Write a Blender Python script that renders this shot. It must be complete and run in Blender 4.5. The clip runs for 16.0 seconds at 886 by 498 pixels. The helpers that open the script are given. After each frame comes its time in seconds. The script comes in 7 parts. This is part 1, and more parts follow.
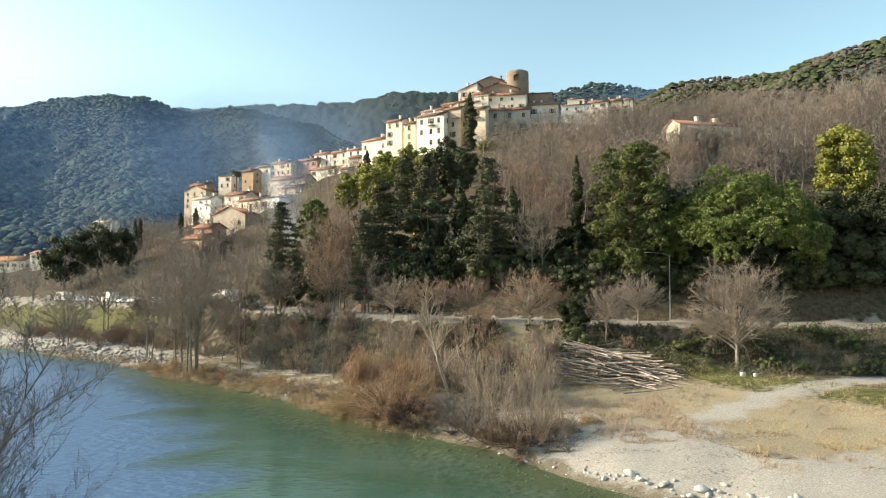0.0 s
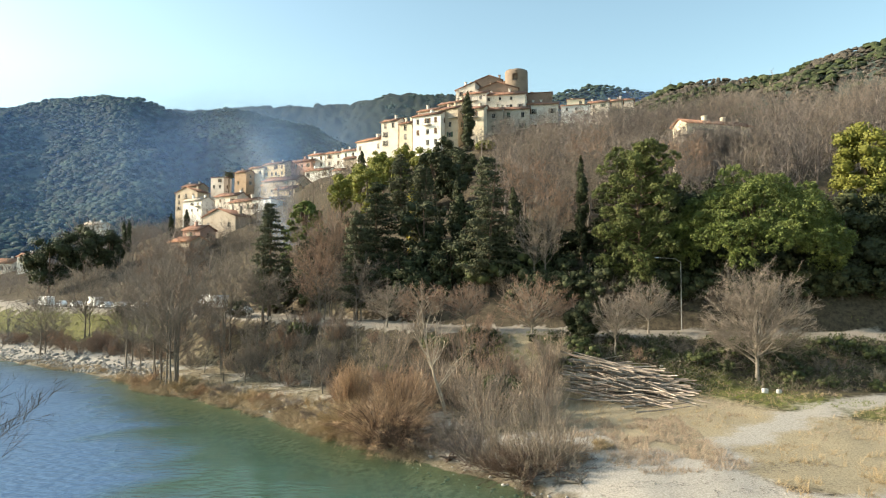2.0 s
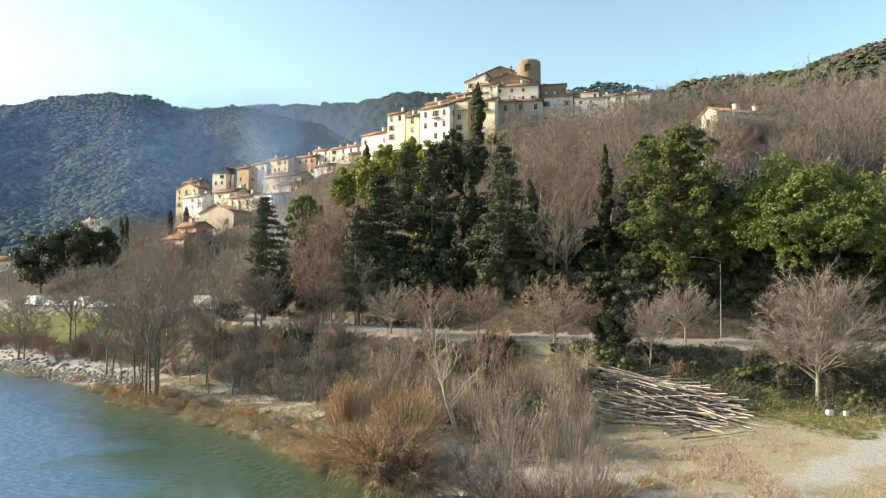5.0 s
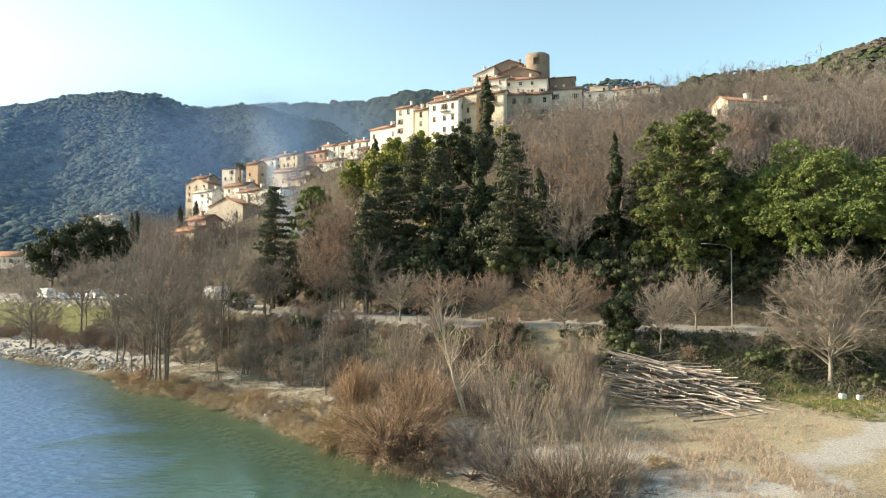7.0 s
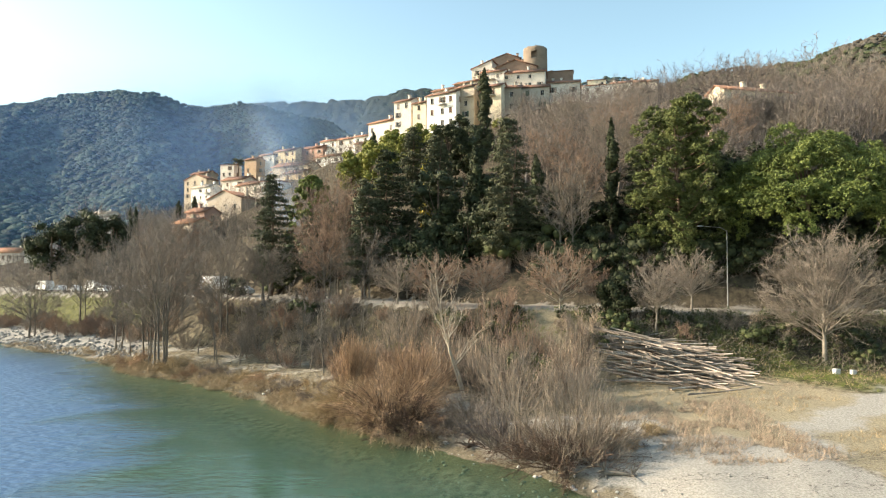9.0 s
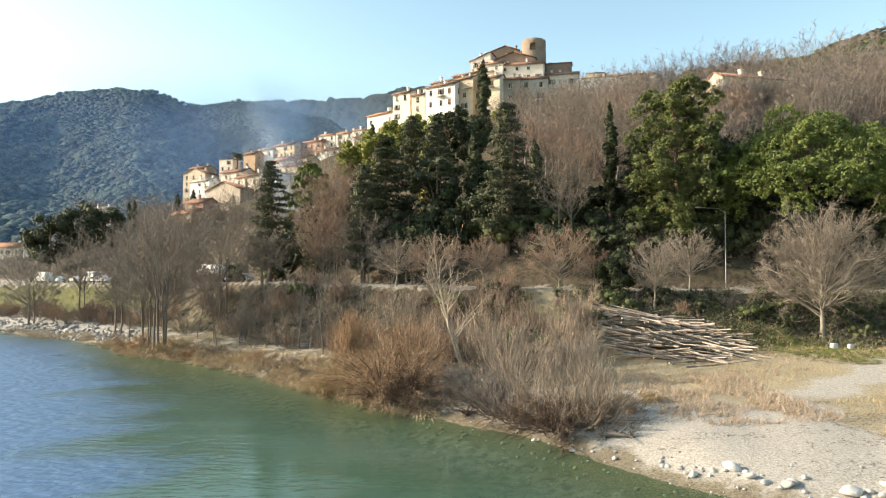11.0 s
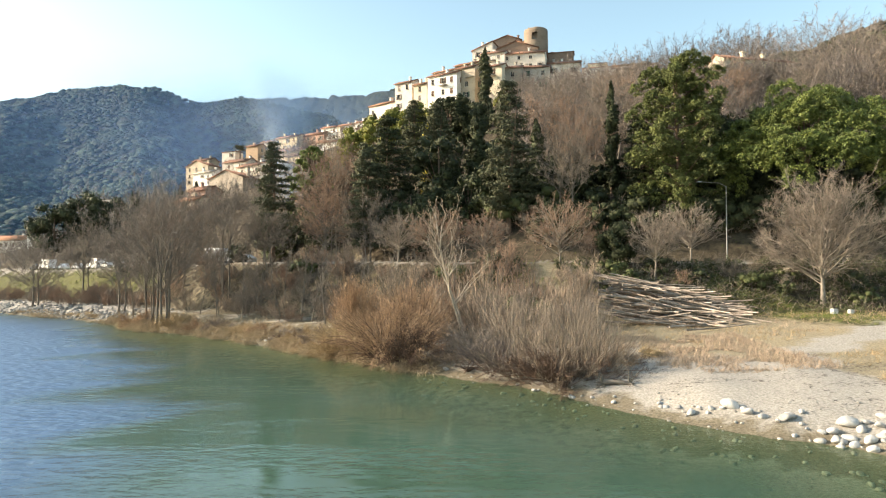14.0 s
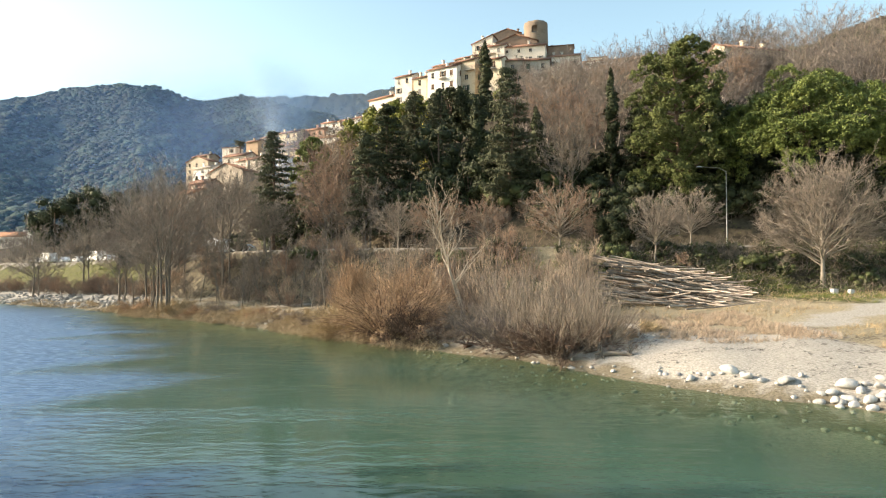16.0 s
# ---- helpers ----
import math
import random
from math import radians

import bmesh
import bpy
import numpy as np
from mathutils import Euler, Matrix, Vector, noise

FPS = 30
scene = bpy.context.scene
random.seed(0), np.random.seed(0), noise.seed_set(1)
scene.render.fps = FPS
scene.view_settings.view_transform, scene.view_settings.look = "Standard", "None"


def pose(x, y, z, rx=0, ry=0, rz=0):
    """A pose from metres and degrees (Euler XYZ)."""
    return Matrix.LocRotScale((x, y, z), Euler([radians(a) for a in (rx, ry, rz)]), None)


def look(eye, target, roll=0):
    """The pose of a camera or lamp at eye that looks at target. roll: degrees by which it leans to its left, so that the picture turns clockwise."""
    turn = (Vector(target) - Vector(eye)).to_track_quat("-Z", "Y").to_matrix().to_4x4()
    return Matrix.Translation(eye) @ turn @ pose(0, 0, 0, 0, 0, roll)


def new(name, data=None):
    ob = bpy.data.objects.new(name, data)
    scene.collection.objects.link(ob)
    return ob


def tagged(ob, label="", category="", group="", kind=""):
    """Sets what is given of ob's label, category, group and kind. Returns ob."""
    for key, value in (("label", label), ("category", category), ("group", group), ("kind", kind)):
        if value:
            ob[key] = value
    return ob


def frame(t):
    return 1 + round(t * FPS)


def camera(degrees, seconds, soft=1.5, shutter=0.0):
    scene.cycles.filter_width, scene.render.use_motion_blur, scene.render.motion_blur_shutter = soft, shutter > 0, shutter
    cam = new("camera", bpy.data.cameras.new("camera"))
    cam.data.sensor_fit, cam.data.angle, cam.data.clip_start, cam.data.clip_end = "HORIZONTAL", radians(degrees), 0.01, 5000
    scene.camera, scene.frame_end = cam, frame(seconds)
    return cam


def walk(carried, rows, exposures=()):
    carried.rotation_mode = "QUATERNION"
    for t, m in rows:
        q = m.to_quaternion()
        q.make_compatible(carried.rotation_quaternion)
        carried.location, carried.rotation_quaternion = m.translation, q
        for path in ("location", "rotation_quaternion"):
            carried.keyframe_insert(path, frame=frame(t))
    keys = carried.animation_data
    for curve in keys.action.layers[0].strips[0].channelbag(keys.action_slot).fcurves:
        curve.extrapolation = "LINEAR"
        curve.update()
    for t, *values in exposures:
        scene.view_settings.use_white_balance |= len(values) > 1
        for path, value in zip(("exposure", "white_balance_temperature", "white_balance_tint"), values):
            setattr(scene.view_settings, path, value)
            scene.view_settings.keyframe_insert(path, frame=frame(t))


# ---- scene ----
cam = camera(68.6, 16.0, 1.15)
METRES, EYE, TILT, LEAN, TURN = 22.4, 13.5, 2.1, 0.0, 0.0
ROWS = [
    (0.0, 0.0, 0.0, 0.0, 0.0, 0.0, -0.0),
    (0.5, -0.0009, 0.0407, 0.0014, -0.07, 0.04, -0.0),
    (1.0, -0.0005, 0.0943, 0.0063, -0.16, 0.11, -0.03),
    (1.5, -0.001, 0.1567, 0.0098, -0.24, 0.16, -0.05),
    (2.0, -0.0022, 0.2294, 0.0124, -0.3, 0.21, -0.09),
    (2.5, -0.004, 0.3097, 0.0146, -0.33, 0.23, -0.11),
    (3.0, -0.0042, 0.3968, 0.016, -0.33, 0.27, -0.14),
    (3.5, -0.0068, 0.4807, 0.0167, -0.3, 0.26, -0.19),
    (4.0, -0.0125, 0.5557, 0.0163, -0.18, 0.22, -0.23),
    (6.5, -0.0199, 0.6078, -0.0326, 1.01, 0.02, -0.29),
    (7.0, -0.0181, 0.605, -0.0505, 1.08, -0.01, -0.26),
    (7.5, -0.0142, 0.601, -0.0704, 1.1, -0.01, -0.23),
    (8.0, -0.0118, 0.5954, -0.0888, 1.07, -0.02, -0.2),
    (8.5, -0.0108, 0.5916, -0.1091, 1.02, -0.02, -0.16),
    (9.0, -0.0095, 0.5897, -0.1308, 0.98, -0.04, -0.13),
    (11.5, -0.0082, 0.5829, -0.2332, 0.9, -0.18, -0.03),
    (12.0, -0.008, 0.5811, -0.2525, 0.96, -0.21, -0.01),
    (12.5, -0.0069, 0.5794, -0.2727, 1.02, -0.23, 0.0),
    (13.0, -0.0042, 0.5785, -0.2916, 1.05, -0.24, 0.01),
    (13.5, -0.003, 0.5752, -0.3092, 1.11, -0.28, 0.03),
    (14.0, -0.0022, 0.5731, -0.3284, 1.14, -0.29, 0.05),
    (14.5, -0.0003, 0.5716, -0.3472, 1.16, -0.31, 0.07),
    (15.0, 0.0003, 0.571, -0.3656, 1.18, -0.34, 0.1),
    (15.5, 0.0002, 0.5713, -0.3832, 1.17, -0.38, 0.15),
    (16.0, 0.0009, 0.5734, -0.3915, 1.19, -0.41, 0.19),
]
walk(cam, [(t, pose(0, 0, EYE, TILT, LEAN, TURN) @ pose(METRES * x, METRES * y, METRES * z, 90 + pitch, roll, yaw)) for t, x, y, z, yaw, pitch, roll in ROWS], ((0.0, 1.02, 6800, 8), (3.0, 1.06, 6750, 8), (8.0, 1.15, 6750, 9), (16.0, 1.24, 7000, 13)))

# ---- sky and sun ----
SUN_ELEV, SUN_AZ = radians(24), radians(-85)    # azimuth from +y towards +x
world = bpy.data.worlds.new("sky_world")
scene.world = world
world.use_nodes = True
wn, wl = world.node_tree.nodes, world.node_tree.links
wn.clear()
sky = wn.new("ShaderNodeTexSky")
sky.sky_type, sky.sun_disc = "NISHITA", False
sky.sun_elevation, sky.sun_rotation = SUN_ELEV, SUN_AZ
sky.air_density, sky.dust_density, sky.ozone_density = 1.0, 1.3, 1.0
bgn, won = wn.new("ShaderNodeBackground"), wn.new("ShaderNodeOutputWorld")
bgn.inputs["Strength"].default_value = 0.15
haze = wn.new("ShaderNodeMix")
haze.data_type, haze.blend_type = "RGBA", "MULTIPLY"
haze.inputs["Factor"].default_value, haze.inputs["B"].default_value = 1.0, (0.985, 1.05, 0.905, 1)
wl.new(sky.outputs["Color"], haze.inputs["A"])
wl.new(haze.outputs["Result"], bgn.inputs["Color"])
wl.new(bgn.outputs["Background"], won.inputs["Surface"])
to_sun = Vector((math.sin(SUN_AZ) * math.cos(SUN_ELEV), math.cos(SUN_AZ) * math.cos(SUN_ELEV), math.sin(SUN_ELEV)))
sun = new("sun", bpy.data.lights.new("sun", "SUN"))
sun.data.energy, sun.data.angle, sun.data.color = 4.4, radians(0.9), (1.0, 0.88, 0.72)
sun.matrix_world = look(to_sun * 300, (0, 0, 0))
scene.view_settings.exposure = 1.08


# ---- materials ----
def material(name, colours, rough=0.85, scale=1.0, bump=0.3, fine=8.0, metal=0.0, spread=0.0, island=False, deep=0.05, spec=0.3):
    """Colours run along a two-scale noise; spread varies brightness object by object, or piece by piece."""
    m = bpy.data.materials.new(name)
    m.use_nodes = True
    n, l = m.node_tree.nodes, m.node_tree.links
    b = n["Principled BSDF"]
    b.inputs["Roughness"].default_value, b.inputs["Metallic"].default_value = rough, metal
    b.inputs["Specular IOR Level"].default_value = spec
    tc = n.new("ShaderNodeTexCoord")
    big, small = n.new("ShaderNodeTexNoise"), n.new("ShaderNodeTexNoise")
    for q, s, d in ((big, scale, 3), (small, scale * fine, 4)):
        q.inputs["Scale"].default_value, q.inputs["Detail"].default_value = s, d
        l.new(tc.outputs["Object"], q.inputs["Vector"])
    mx = n.new("ShaderNodeMath")
    mx.operation = "MULTIPLY_ADD"
    mx.inputs[1].default_value = 0.45
    half = n.new("ShaderNodeMath")
    half.operation = "MULTIPLY"
    half.inputs[1].default_value = 0.55
    l.new(big.outputs["Fac"], half.inputs[0])
    l.new(small.outputs["Fac"], mx.inputs[0])
    l.new(half.outputs[0], mx.inputs[2])
    ramp = n.new("ShaderNodeValToRGB")
    cr = ramp.color_ramp
    while len(cr.elements) < len(colours):
        cr.elements.new(0.5)
    for i, c in enumerate(colours):
        cr.elements[i].position = 0.32 + 0.36 * i / max(1, len(colours) - 1)
        cr.elements[i].color = (*c, 1)
    l.new(mx.outputs[0], ramp.inputs["Fac"])
    out = ramp.outputs["Color"]
    if spread:
        hsv = n.new("ShaderNodeHueSaturation")
        src = n.new("ShaderNodeNewGeometry").outputs["Random Per Island"] if island else n.new("ShaderNodeObjectInfo").outputs["Random"]
        mr = n.new("ShaderNodeMapRange")
        mr.inputs["To Min"].default_value, mr.inputs["To Max"].default_value = 1 - spread, 1 + spread
        l.new(src, mr.inputs["Value"])
        l.new(mr.outputs["Result"], hsv.inputs["Value"])
        l.new(out, hsv.inputs["Color"])
        out = hsv.outputs["Color"]
    l.new(out, b.inputs["Base Color"])
    if bump:
        bp = n.new("ShaderNodeBump")
        bp.inputs["Strength"].default_value, bp.inputs["Distance"].default_value = bump, deep
        l.new(small.outputs["Fac"], bp.inputs["Height"])
        l.new(bp.outputs["Normal"], b.inputs["Normal"])
    return m


M_bark_grey = material("bark_grey", [(0.10, 0.085, 0.07), (0.20, 0.175, 0.145)], 0.9, 1.5)
M_bark_ash = material("bark_ash", [(0.16, 0.135, 0.108), (0.31, 0.27, 0.22)], 0.85, 2)
M_bark_pale = material("bark_pale", [(0.30, 0.25, 0.19), (0.48, 0.42, 0.34)], 0.85, 2)
M_bark_pine = material("bark_pine", [(0.09, 0.06, 0.045), (0.20, 0.14, 0.10)], 0.9, 2)
M_twig_grey = material("twig_grey", [(0.148, 0.118, 0.096), (0.278, 0.228, 0.186)], 0.9, 0.4, 0, spread=0.35, island=True)
M_twig_red = material("twig_red", [(0.18, 0.115, 0.082), (0.33, 0.218, 0.156)], 0.9, 0.4, 0, spread=0.35, island=True)
M_twig_dry = material("twig_dry", [(0.275, 0.205, 0.148), (0.46, 0.355, 0.26)], 0.9, 0.5, 0, spread=0.35, island=True)
M_twig_wood = material("twig_wood", [(0.155, 0.129, 0.114), (0.27, 0.23, 0.205)], 0.9, 0.05, 0, spread=0.4, island=True)
M_twig_ash = material("twig_ash", [(0.098, 0.081, 0.073), (0.18, 0.152, 0.137)], 0.9, 0.05, 0, spread=0.4, island=True)
M_twig_beech = material("twig_beech", [(0.165, 0.128, 0.105), (0.275, 0.22, 0.182)], 0.9, 0.05, 0, spread=0.4, island=True)
M_twig_willow = material("twig_willow", [(0.155, 0.122, 0.095), (0.345, 0.278, 0.212)], 0.9, 0.4, 0, spread=0.4, island=True)
M_straw = material("straw", [(0.25, 0.18, 0.10), (0.46, 0.35, 0.205)], 0.9, 0.6, 0, spread=0.35, island=True)
M_russet = material("russet", [(0.21, 0.135, 0.082), (0.45, 0.30, 0.185)], 0.9, 0.6, 0, spread=0.4, island=True)
M_leaf_pine = material("leaf_pine", [(0.055, 0.070, 0.022), (0.155, 0.172, 0.052)], 0.7, 0.35, 0, spread=0.4, island=True)
M_roots = material("root_mat", [(0.065, 0.042, 0.03), (0.155, 0.10, 0.07)], 0.9, 0.6, 0, spread=0.4, island=True)
M_leaf_stone = material("leaf_stone_pine", [(0.054, 0.078, 0.018), (0.175, 0.205, 0.050)], 0.65, 0.3, 0, spread=0.4, island=True)
# dark leaf of cypress and oak; on other plants it paints shade
M_leaf_dark_shade = material("leaf_dark_shade", [(0.022, 0.028, 0.012), (0.056, 0.064, 0.026)], 0.75, 0.4, 0, spread=0.4, island=True)
M_leaf_cedar = material("leaf_cedar", [(0.046, 0.052, 0.028), (0.10, 0.105, 0.055)], 0.75, 0.4, 0, spread=0.4, island=True)
M_leaf_lime = material("leaf_lime", [(0.11, 0.12, 0.022), (0.22, 0.215, 0.042)], 0.7, 0.5, 0, spread=0.35, island=True)
M_leaf_gold = material("leaf_gold", [(0.30, 0.24, 0.03), (0.50, 0.42, 0.06)], 0.7, 0.5, 0, spread=0.3, island=True)
M_stone = material("river_stone", [(0.30, 0.29, 0.27), (0.54, 0.52, 0.49)], 0.85, 1.5, 0.4, spread=0.25)
M_riprap = material("grey_rock", [(0.14, 0.135, 0.125), (0.31, 0.295, 0.27)], 0.9, 1.5, 0.4, spread=0.3)
M_log = material("stripped_log", [(0.11, 0.088, 0.072), (0.25, 0.205, 0.168), (0.50, 0.43, 0.365)], 0.85, 1.2, 0.5, 10, spread=0.45)


# ---- the lie of the land ----
SHORE = np.array([(-500, 420), (-220, 225), (-110, 140), (-65.5, 108), (-50, 98), (-40, 89.5), (-33.8, 82.5), (-29, 80.5), (-21.7, 74.3), (-14.6, 67.5), (-8.8, 61.2),
                  (-4.2, 56.6), (-1.0, 54.2), (5.7, 47.5), (9.4, 41.4), (12.3, 39.4), (14.6, 38.0), (16, 34), (22, 26), (45, 5), (120, -60), (400, -250)], float)
LEFT_BANK = np.array([(-600, 470), (-240, 215), (-120, 118), (-60, 62), (-27, 33), (-20, 24), (-19, 0), (-20, -60), (0, -260)], float)
ROAD = np.array([(-420, 370, 6), (-200, 232, 6.2), (-130, 184, 6.4), (-88, 156, 6.5), (-42, 122, 7.2), (-27, 105, 7.6), (-12, 94, 7.6), (0, 86.5, 7.4), (20, 80.5, 7.3), (38, 78.5, 7.3), (70, 76, 7.4), (200, 60, 7.5), (500, 0, 7.5)], float)
CREST = np.array([(-600, 700, 30), (-230, 400, 18), (-120, 300, 30), (-84, 285, 46), (-45, 255, 50), (-22, 215, 50), (-6, 200, 52), (18, 198, 60), (40, 185, 56), (60, 168, 52), (95, 155, 55), (140, 150, 62), (260, 140, 80), (600, 60, 90)], float)


def along(line, x, y):
    """Signed distance from a line (plus on its left-hand side) and, where given, the line's height there."""
    best = np.full(x.shape, 1e9)
    sign, level = np.ones(x.shape), np.zeros(x.shape)
    for a, b in zip(line[:-1], line[1:]):
        dx, dy = b[0] - a[0], b[1] - a[1]
        k = np.clip(((x - a[0]) * dx + (y - a[1]) * dy) / (dx * dx + dy * dy), 0, 1)
        ex, ey = x - a[0] - k * dx, y - a[1] - k * dy
        d = np.hypot(ex, ey)
        near = d < best
        best = np.where(near, d, best)
        sign = np.where(near, np.where(dx * ey - dy * ex >= 0, 1.0, -1.0), sign)
        if line.shape[1] > 2:
            level = np.where(near, a[2] + k * (b[2] - a[2]), level)
    return best * sign, level


def step(a, b, v):
    k = np.clip((v - a) / (b - a), 0, 1)
    return k * k * (3 - 2 * k)


def ripple(x, y, size, seed):
    """Cheap smooth noise, about -1 to 1."""
    r = np.random.RandomState(seed)
    total = np.zeros(np.shape(x))
    for i in range(6):
        a, p, f = r.uniform(0, 6.28), r.uniform(0, 6.28), r.uniform(0.6, 1.7) * 6.28 / size
        total = total + np.sin((np.cos(a) * x + np.sin(a) * y) * f + p)
    return total / 3.5


def ridge(x, y, line, reach, power=1.0):
    d, lv = along(line, x, y)
    return lv * np.clip(1 - np.abs(d) / reach, 0, 1) ** power


MTN_LEFT = np.array([(-1500, 700, 245), (-900, 800, 228), (-640, 900, 232), (-560, 900, 247), (-470, 905, 261), (-420, 905, 259), (-380, 900, 253), (-300, 930, 250), (-200, 1000, 240), (-60, 1120, 150)], float)
MTN_BACK = np.array([(-900, 1700, 430), (-400, 1700, 452), (-240, 1720, 462), (-130, 1720, 490), (60, 1760, 500), (400, 1900, 480), (900, 2200, 420)], float)
MTN_MID = np.array([(-170, 900, 175), (-90, 960, 195), (-20, 1000, 205)], float)
MTN_RIGHT = np.array([(142, 919, 257), (181, 912, 273), (212, 906, 277), (249, 896, 274), (285, 885, 264), (319, 874, 251), (420, 850, 255)], float)
MTN_NEAR = np.array([(110, 580, 120), (163, 536, 156), (182, 498, 159), (201, 480, 160), (214, 463, 154), (235, 441, 148), (245, 424, 152), (256, 406, 154), (273, 395, 156), (295, 366, 158), (420, 330, 190), (800, 300, 260)], float)
SPUR_WEST = np.array([(-434, 845, 244), (-365, 779, 212), (-311, 715, 168), (-246, 591, 104), (-215, 473, 58)], float)
SPUR_EAST = np.array([(-324, 872, 232), (-284, 812, 196), (-201, 671, 136), (-148, 540, 82)], float)
GULLY = np.array([(-350, 860, 30), (-285, 760, 48), (-215, 640, 44), (-170, 500, 26)], float)
GULLY_WEST = np.array([(-480, 790, 14), (-420, 680, 24), (-350, 560, 22), (-310, 470, 10)], float)
SPUR_FAR_WEST = np.array([(-560, 850, 225), (-500, 720, 165), (-440, 590, 100), (-400, 480, 50)], float)



def land(x, y):
    """Height of the ground; the water stands at nought."""
    x, y = np.asarray(x, float), np.asarray(y, float)
    s, _ = along(SHORE, x, y)
    s = s + 0.9 * ripple(x, y, 9, 3) * step(0, 3, np.abs(s) + 1)
    lft, _ = along(LEFT_BANK, x, y)
    rd, rz = along(ROAD, x, y)
    cd, cz = along(CREST, x, y)
    flat = 1.65 * (1 - np.exp(-np.clip(s, 0, None) / 4.5)) + 1.5 * step(13, 34, s) + 0.10 * ripple(x, y, 7, 5) * step(0, 4, s)
    bank = rz - np.clip(-rd - 4.6, 0, None) * (0.62 + 0.36 * (1 - step(-8, 4, x))) + 0.25 * ripple(x, y, 5, 8) * step(5, 9, -rd)
    low = np.maximum(flat, np.where(rd < 0, bank, rz))
    f = np.clip((rd - 5) / np.maximum(rd - 5 + np.abs(cd), 1e-3), 0, 1)
    bulge = 1.10 - 0.32 * step(-78, -50, x) - 0.10 * step(10, 45, x)
    hill = rz + (cz - rz) * f ** bulge + 0.9 * ripple(x, y, 17, 11) * step(0.06, 0.3, f)
    beyond = cz - 0.10 * np.abs(cd) * step(0, 40, np.abs(cd)) + 1.2 * ripple(x, y, 30, 12)
    up = np.where(cd > 0, np.maximum(beyond, 8), hill)
    z = np.where(rd > 5, np.maximum(up, rz), low)
    bed = -np.clip(-s * 0.14, 0, 1.7) - 0.08 * (1 + ripple(x, y, 6, 21)) * step(0, 3, -s)
    z = np.where(s < 0, bed, z)
    z = np.where((s < 0) & (lft > 0), np.minimum(-0.001, z), z)
    east = np.where((s < 0) & (lft < 0), np.clip(0.2 * (-lft), 0, 2.5), -9)
    z = np.where((s < 0), np.maximum(z, east), z)
    far = step(310, 430, np.hypot(x, y))
    spur = 16 * ripple(x, y, 240, 31) + 12 * ripple(x, y, 110, 32) + 4 * ripple(x, y, 50, 33)
    m = np.maximum.reduce([ridge(x, y, MTN_LEFT, 540, 1.15), ridge(x, y, SPUR_WEST, 250), ridge(x, y, SPUR_EAST, 220), ridge(x, y, SPUR_FAR_WEST, 230), ridge(x, y, MTN_BACK, 900, 1.2), ridge(x, y, MTN_MID, 330, 1.2),
                           ridge(x, y, MTN_RIGHT, 420, 1.1), ridge(x, y, MTN_NEAR, 300, 1.0)])
    rise = np.clip(m - ridge(x, y, GULLY, 80) - ridge(x, y, GULLY_WEST, 70), 0, None)
    spur = spur * np.clip((np.hypot(x, y) - 400) / 500, 0.08, 1)
    return np.maximum(z, np.where(rise > 0, rise + spur * np.clip(rise / 150, 0, 1) * np.clip(1.15 - rise / 240, 0.10, 1), -9) * far + (1 - far) * -9)


def ground_z(x, y):
    return float(land(np.array([x]), np.array([y]))[0])


def mesh_of(name, verts, faces, mat, smooth=False):
    me = bpy.data.meshes.new(name)
    me.from_pydata([tuple(v) for v in verts] if not isinstance(verts, list) else verts, [], faces)
    for m in mat if isinstance(mat, (list, tuple)) else [mat]:
        me.materials.append(m)
    if smooth:
        me.polygons.foreach_set("use_smooth", [True] * len(me.polygons))
    me.update()
    return me


def np_mesh(name, verts, faces, mat, smooth=False):
    """A mesh from arrays of corners and of faces that all have the same count of corners."""
    me = bpy.data.meshes.new(name)
    verts, faces = np.asarray(verts, np.float32), np.asarray(faces, np.int32)
    k = faces.shape[1]
    me.vertices.add(len(verts))
    me.vertices.foreach_set("co", verts.ravel())
    me.loops.add(faces.size)
    me.loops.foreach_set("vertex_index", faces.ravel())
    me.polygons.add(len(faces))
    me.polygons.foreach_set("loop_start", np.arange(0, faces.size, k, dtype=np.int32))
    me.polygons.foreach_set("loop_total", np.full(len(faces), k, np.int32))
    if smooth:
        me.polygons.foreach_set("use_smooth", np.ones(len(faces), bool))
    me.materials.append(mat)
    me.update(calc_edges=True)
    me.validate()
    return me


def child(name, me, parent, label=""):
    ob = new(name, me)
    ob.parent = parent
    return tagged(ob, label)


def grid_axis(lo, fine_lo, fine_hi, hi, fine, grow):
    a = list(np.arange(fine_lo, fine_hi, fine))
    d, v = fine, fine_hi
    while v < hi:
        a.append(v)
        d *= grow
        v += d
    a.append(hi)
    d, v = fine * grow, fine_lo - fine * grow
    while v > lo:
        a.insert(0, v)
        d *= grow
        v -= d
    a.insert(0, lo)
    return np.array(a)


# ground: one sheet, fine near the river and coarser towards the horizon
gx, gy = grid_axis(-3500, -70, 62, 3500, 0.9, 1.055), grid_axis(-1500, 26, 120, 4200, 0.9, 1.05)
GX, GY = np.meshgrid(gx, gy)
GZ = land(GX, GY)
W_, H_ = len(gx), len(gy)
idx = np.arange(W_ * H_).reshape(H_, W_)
quads = np.stack([idx[:-1, :-1], idx[:-1, 1:], idx[1:, 1:], idx[1:, :-1]], -1).reshape(-1, 4)


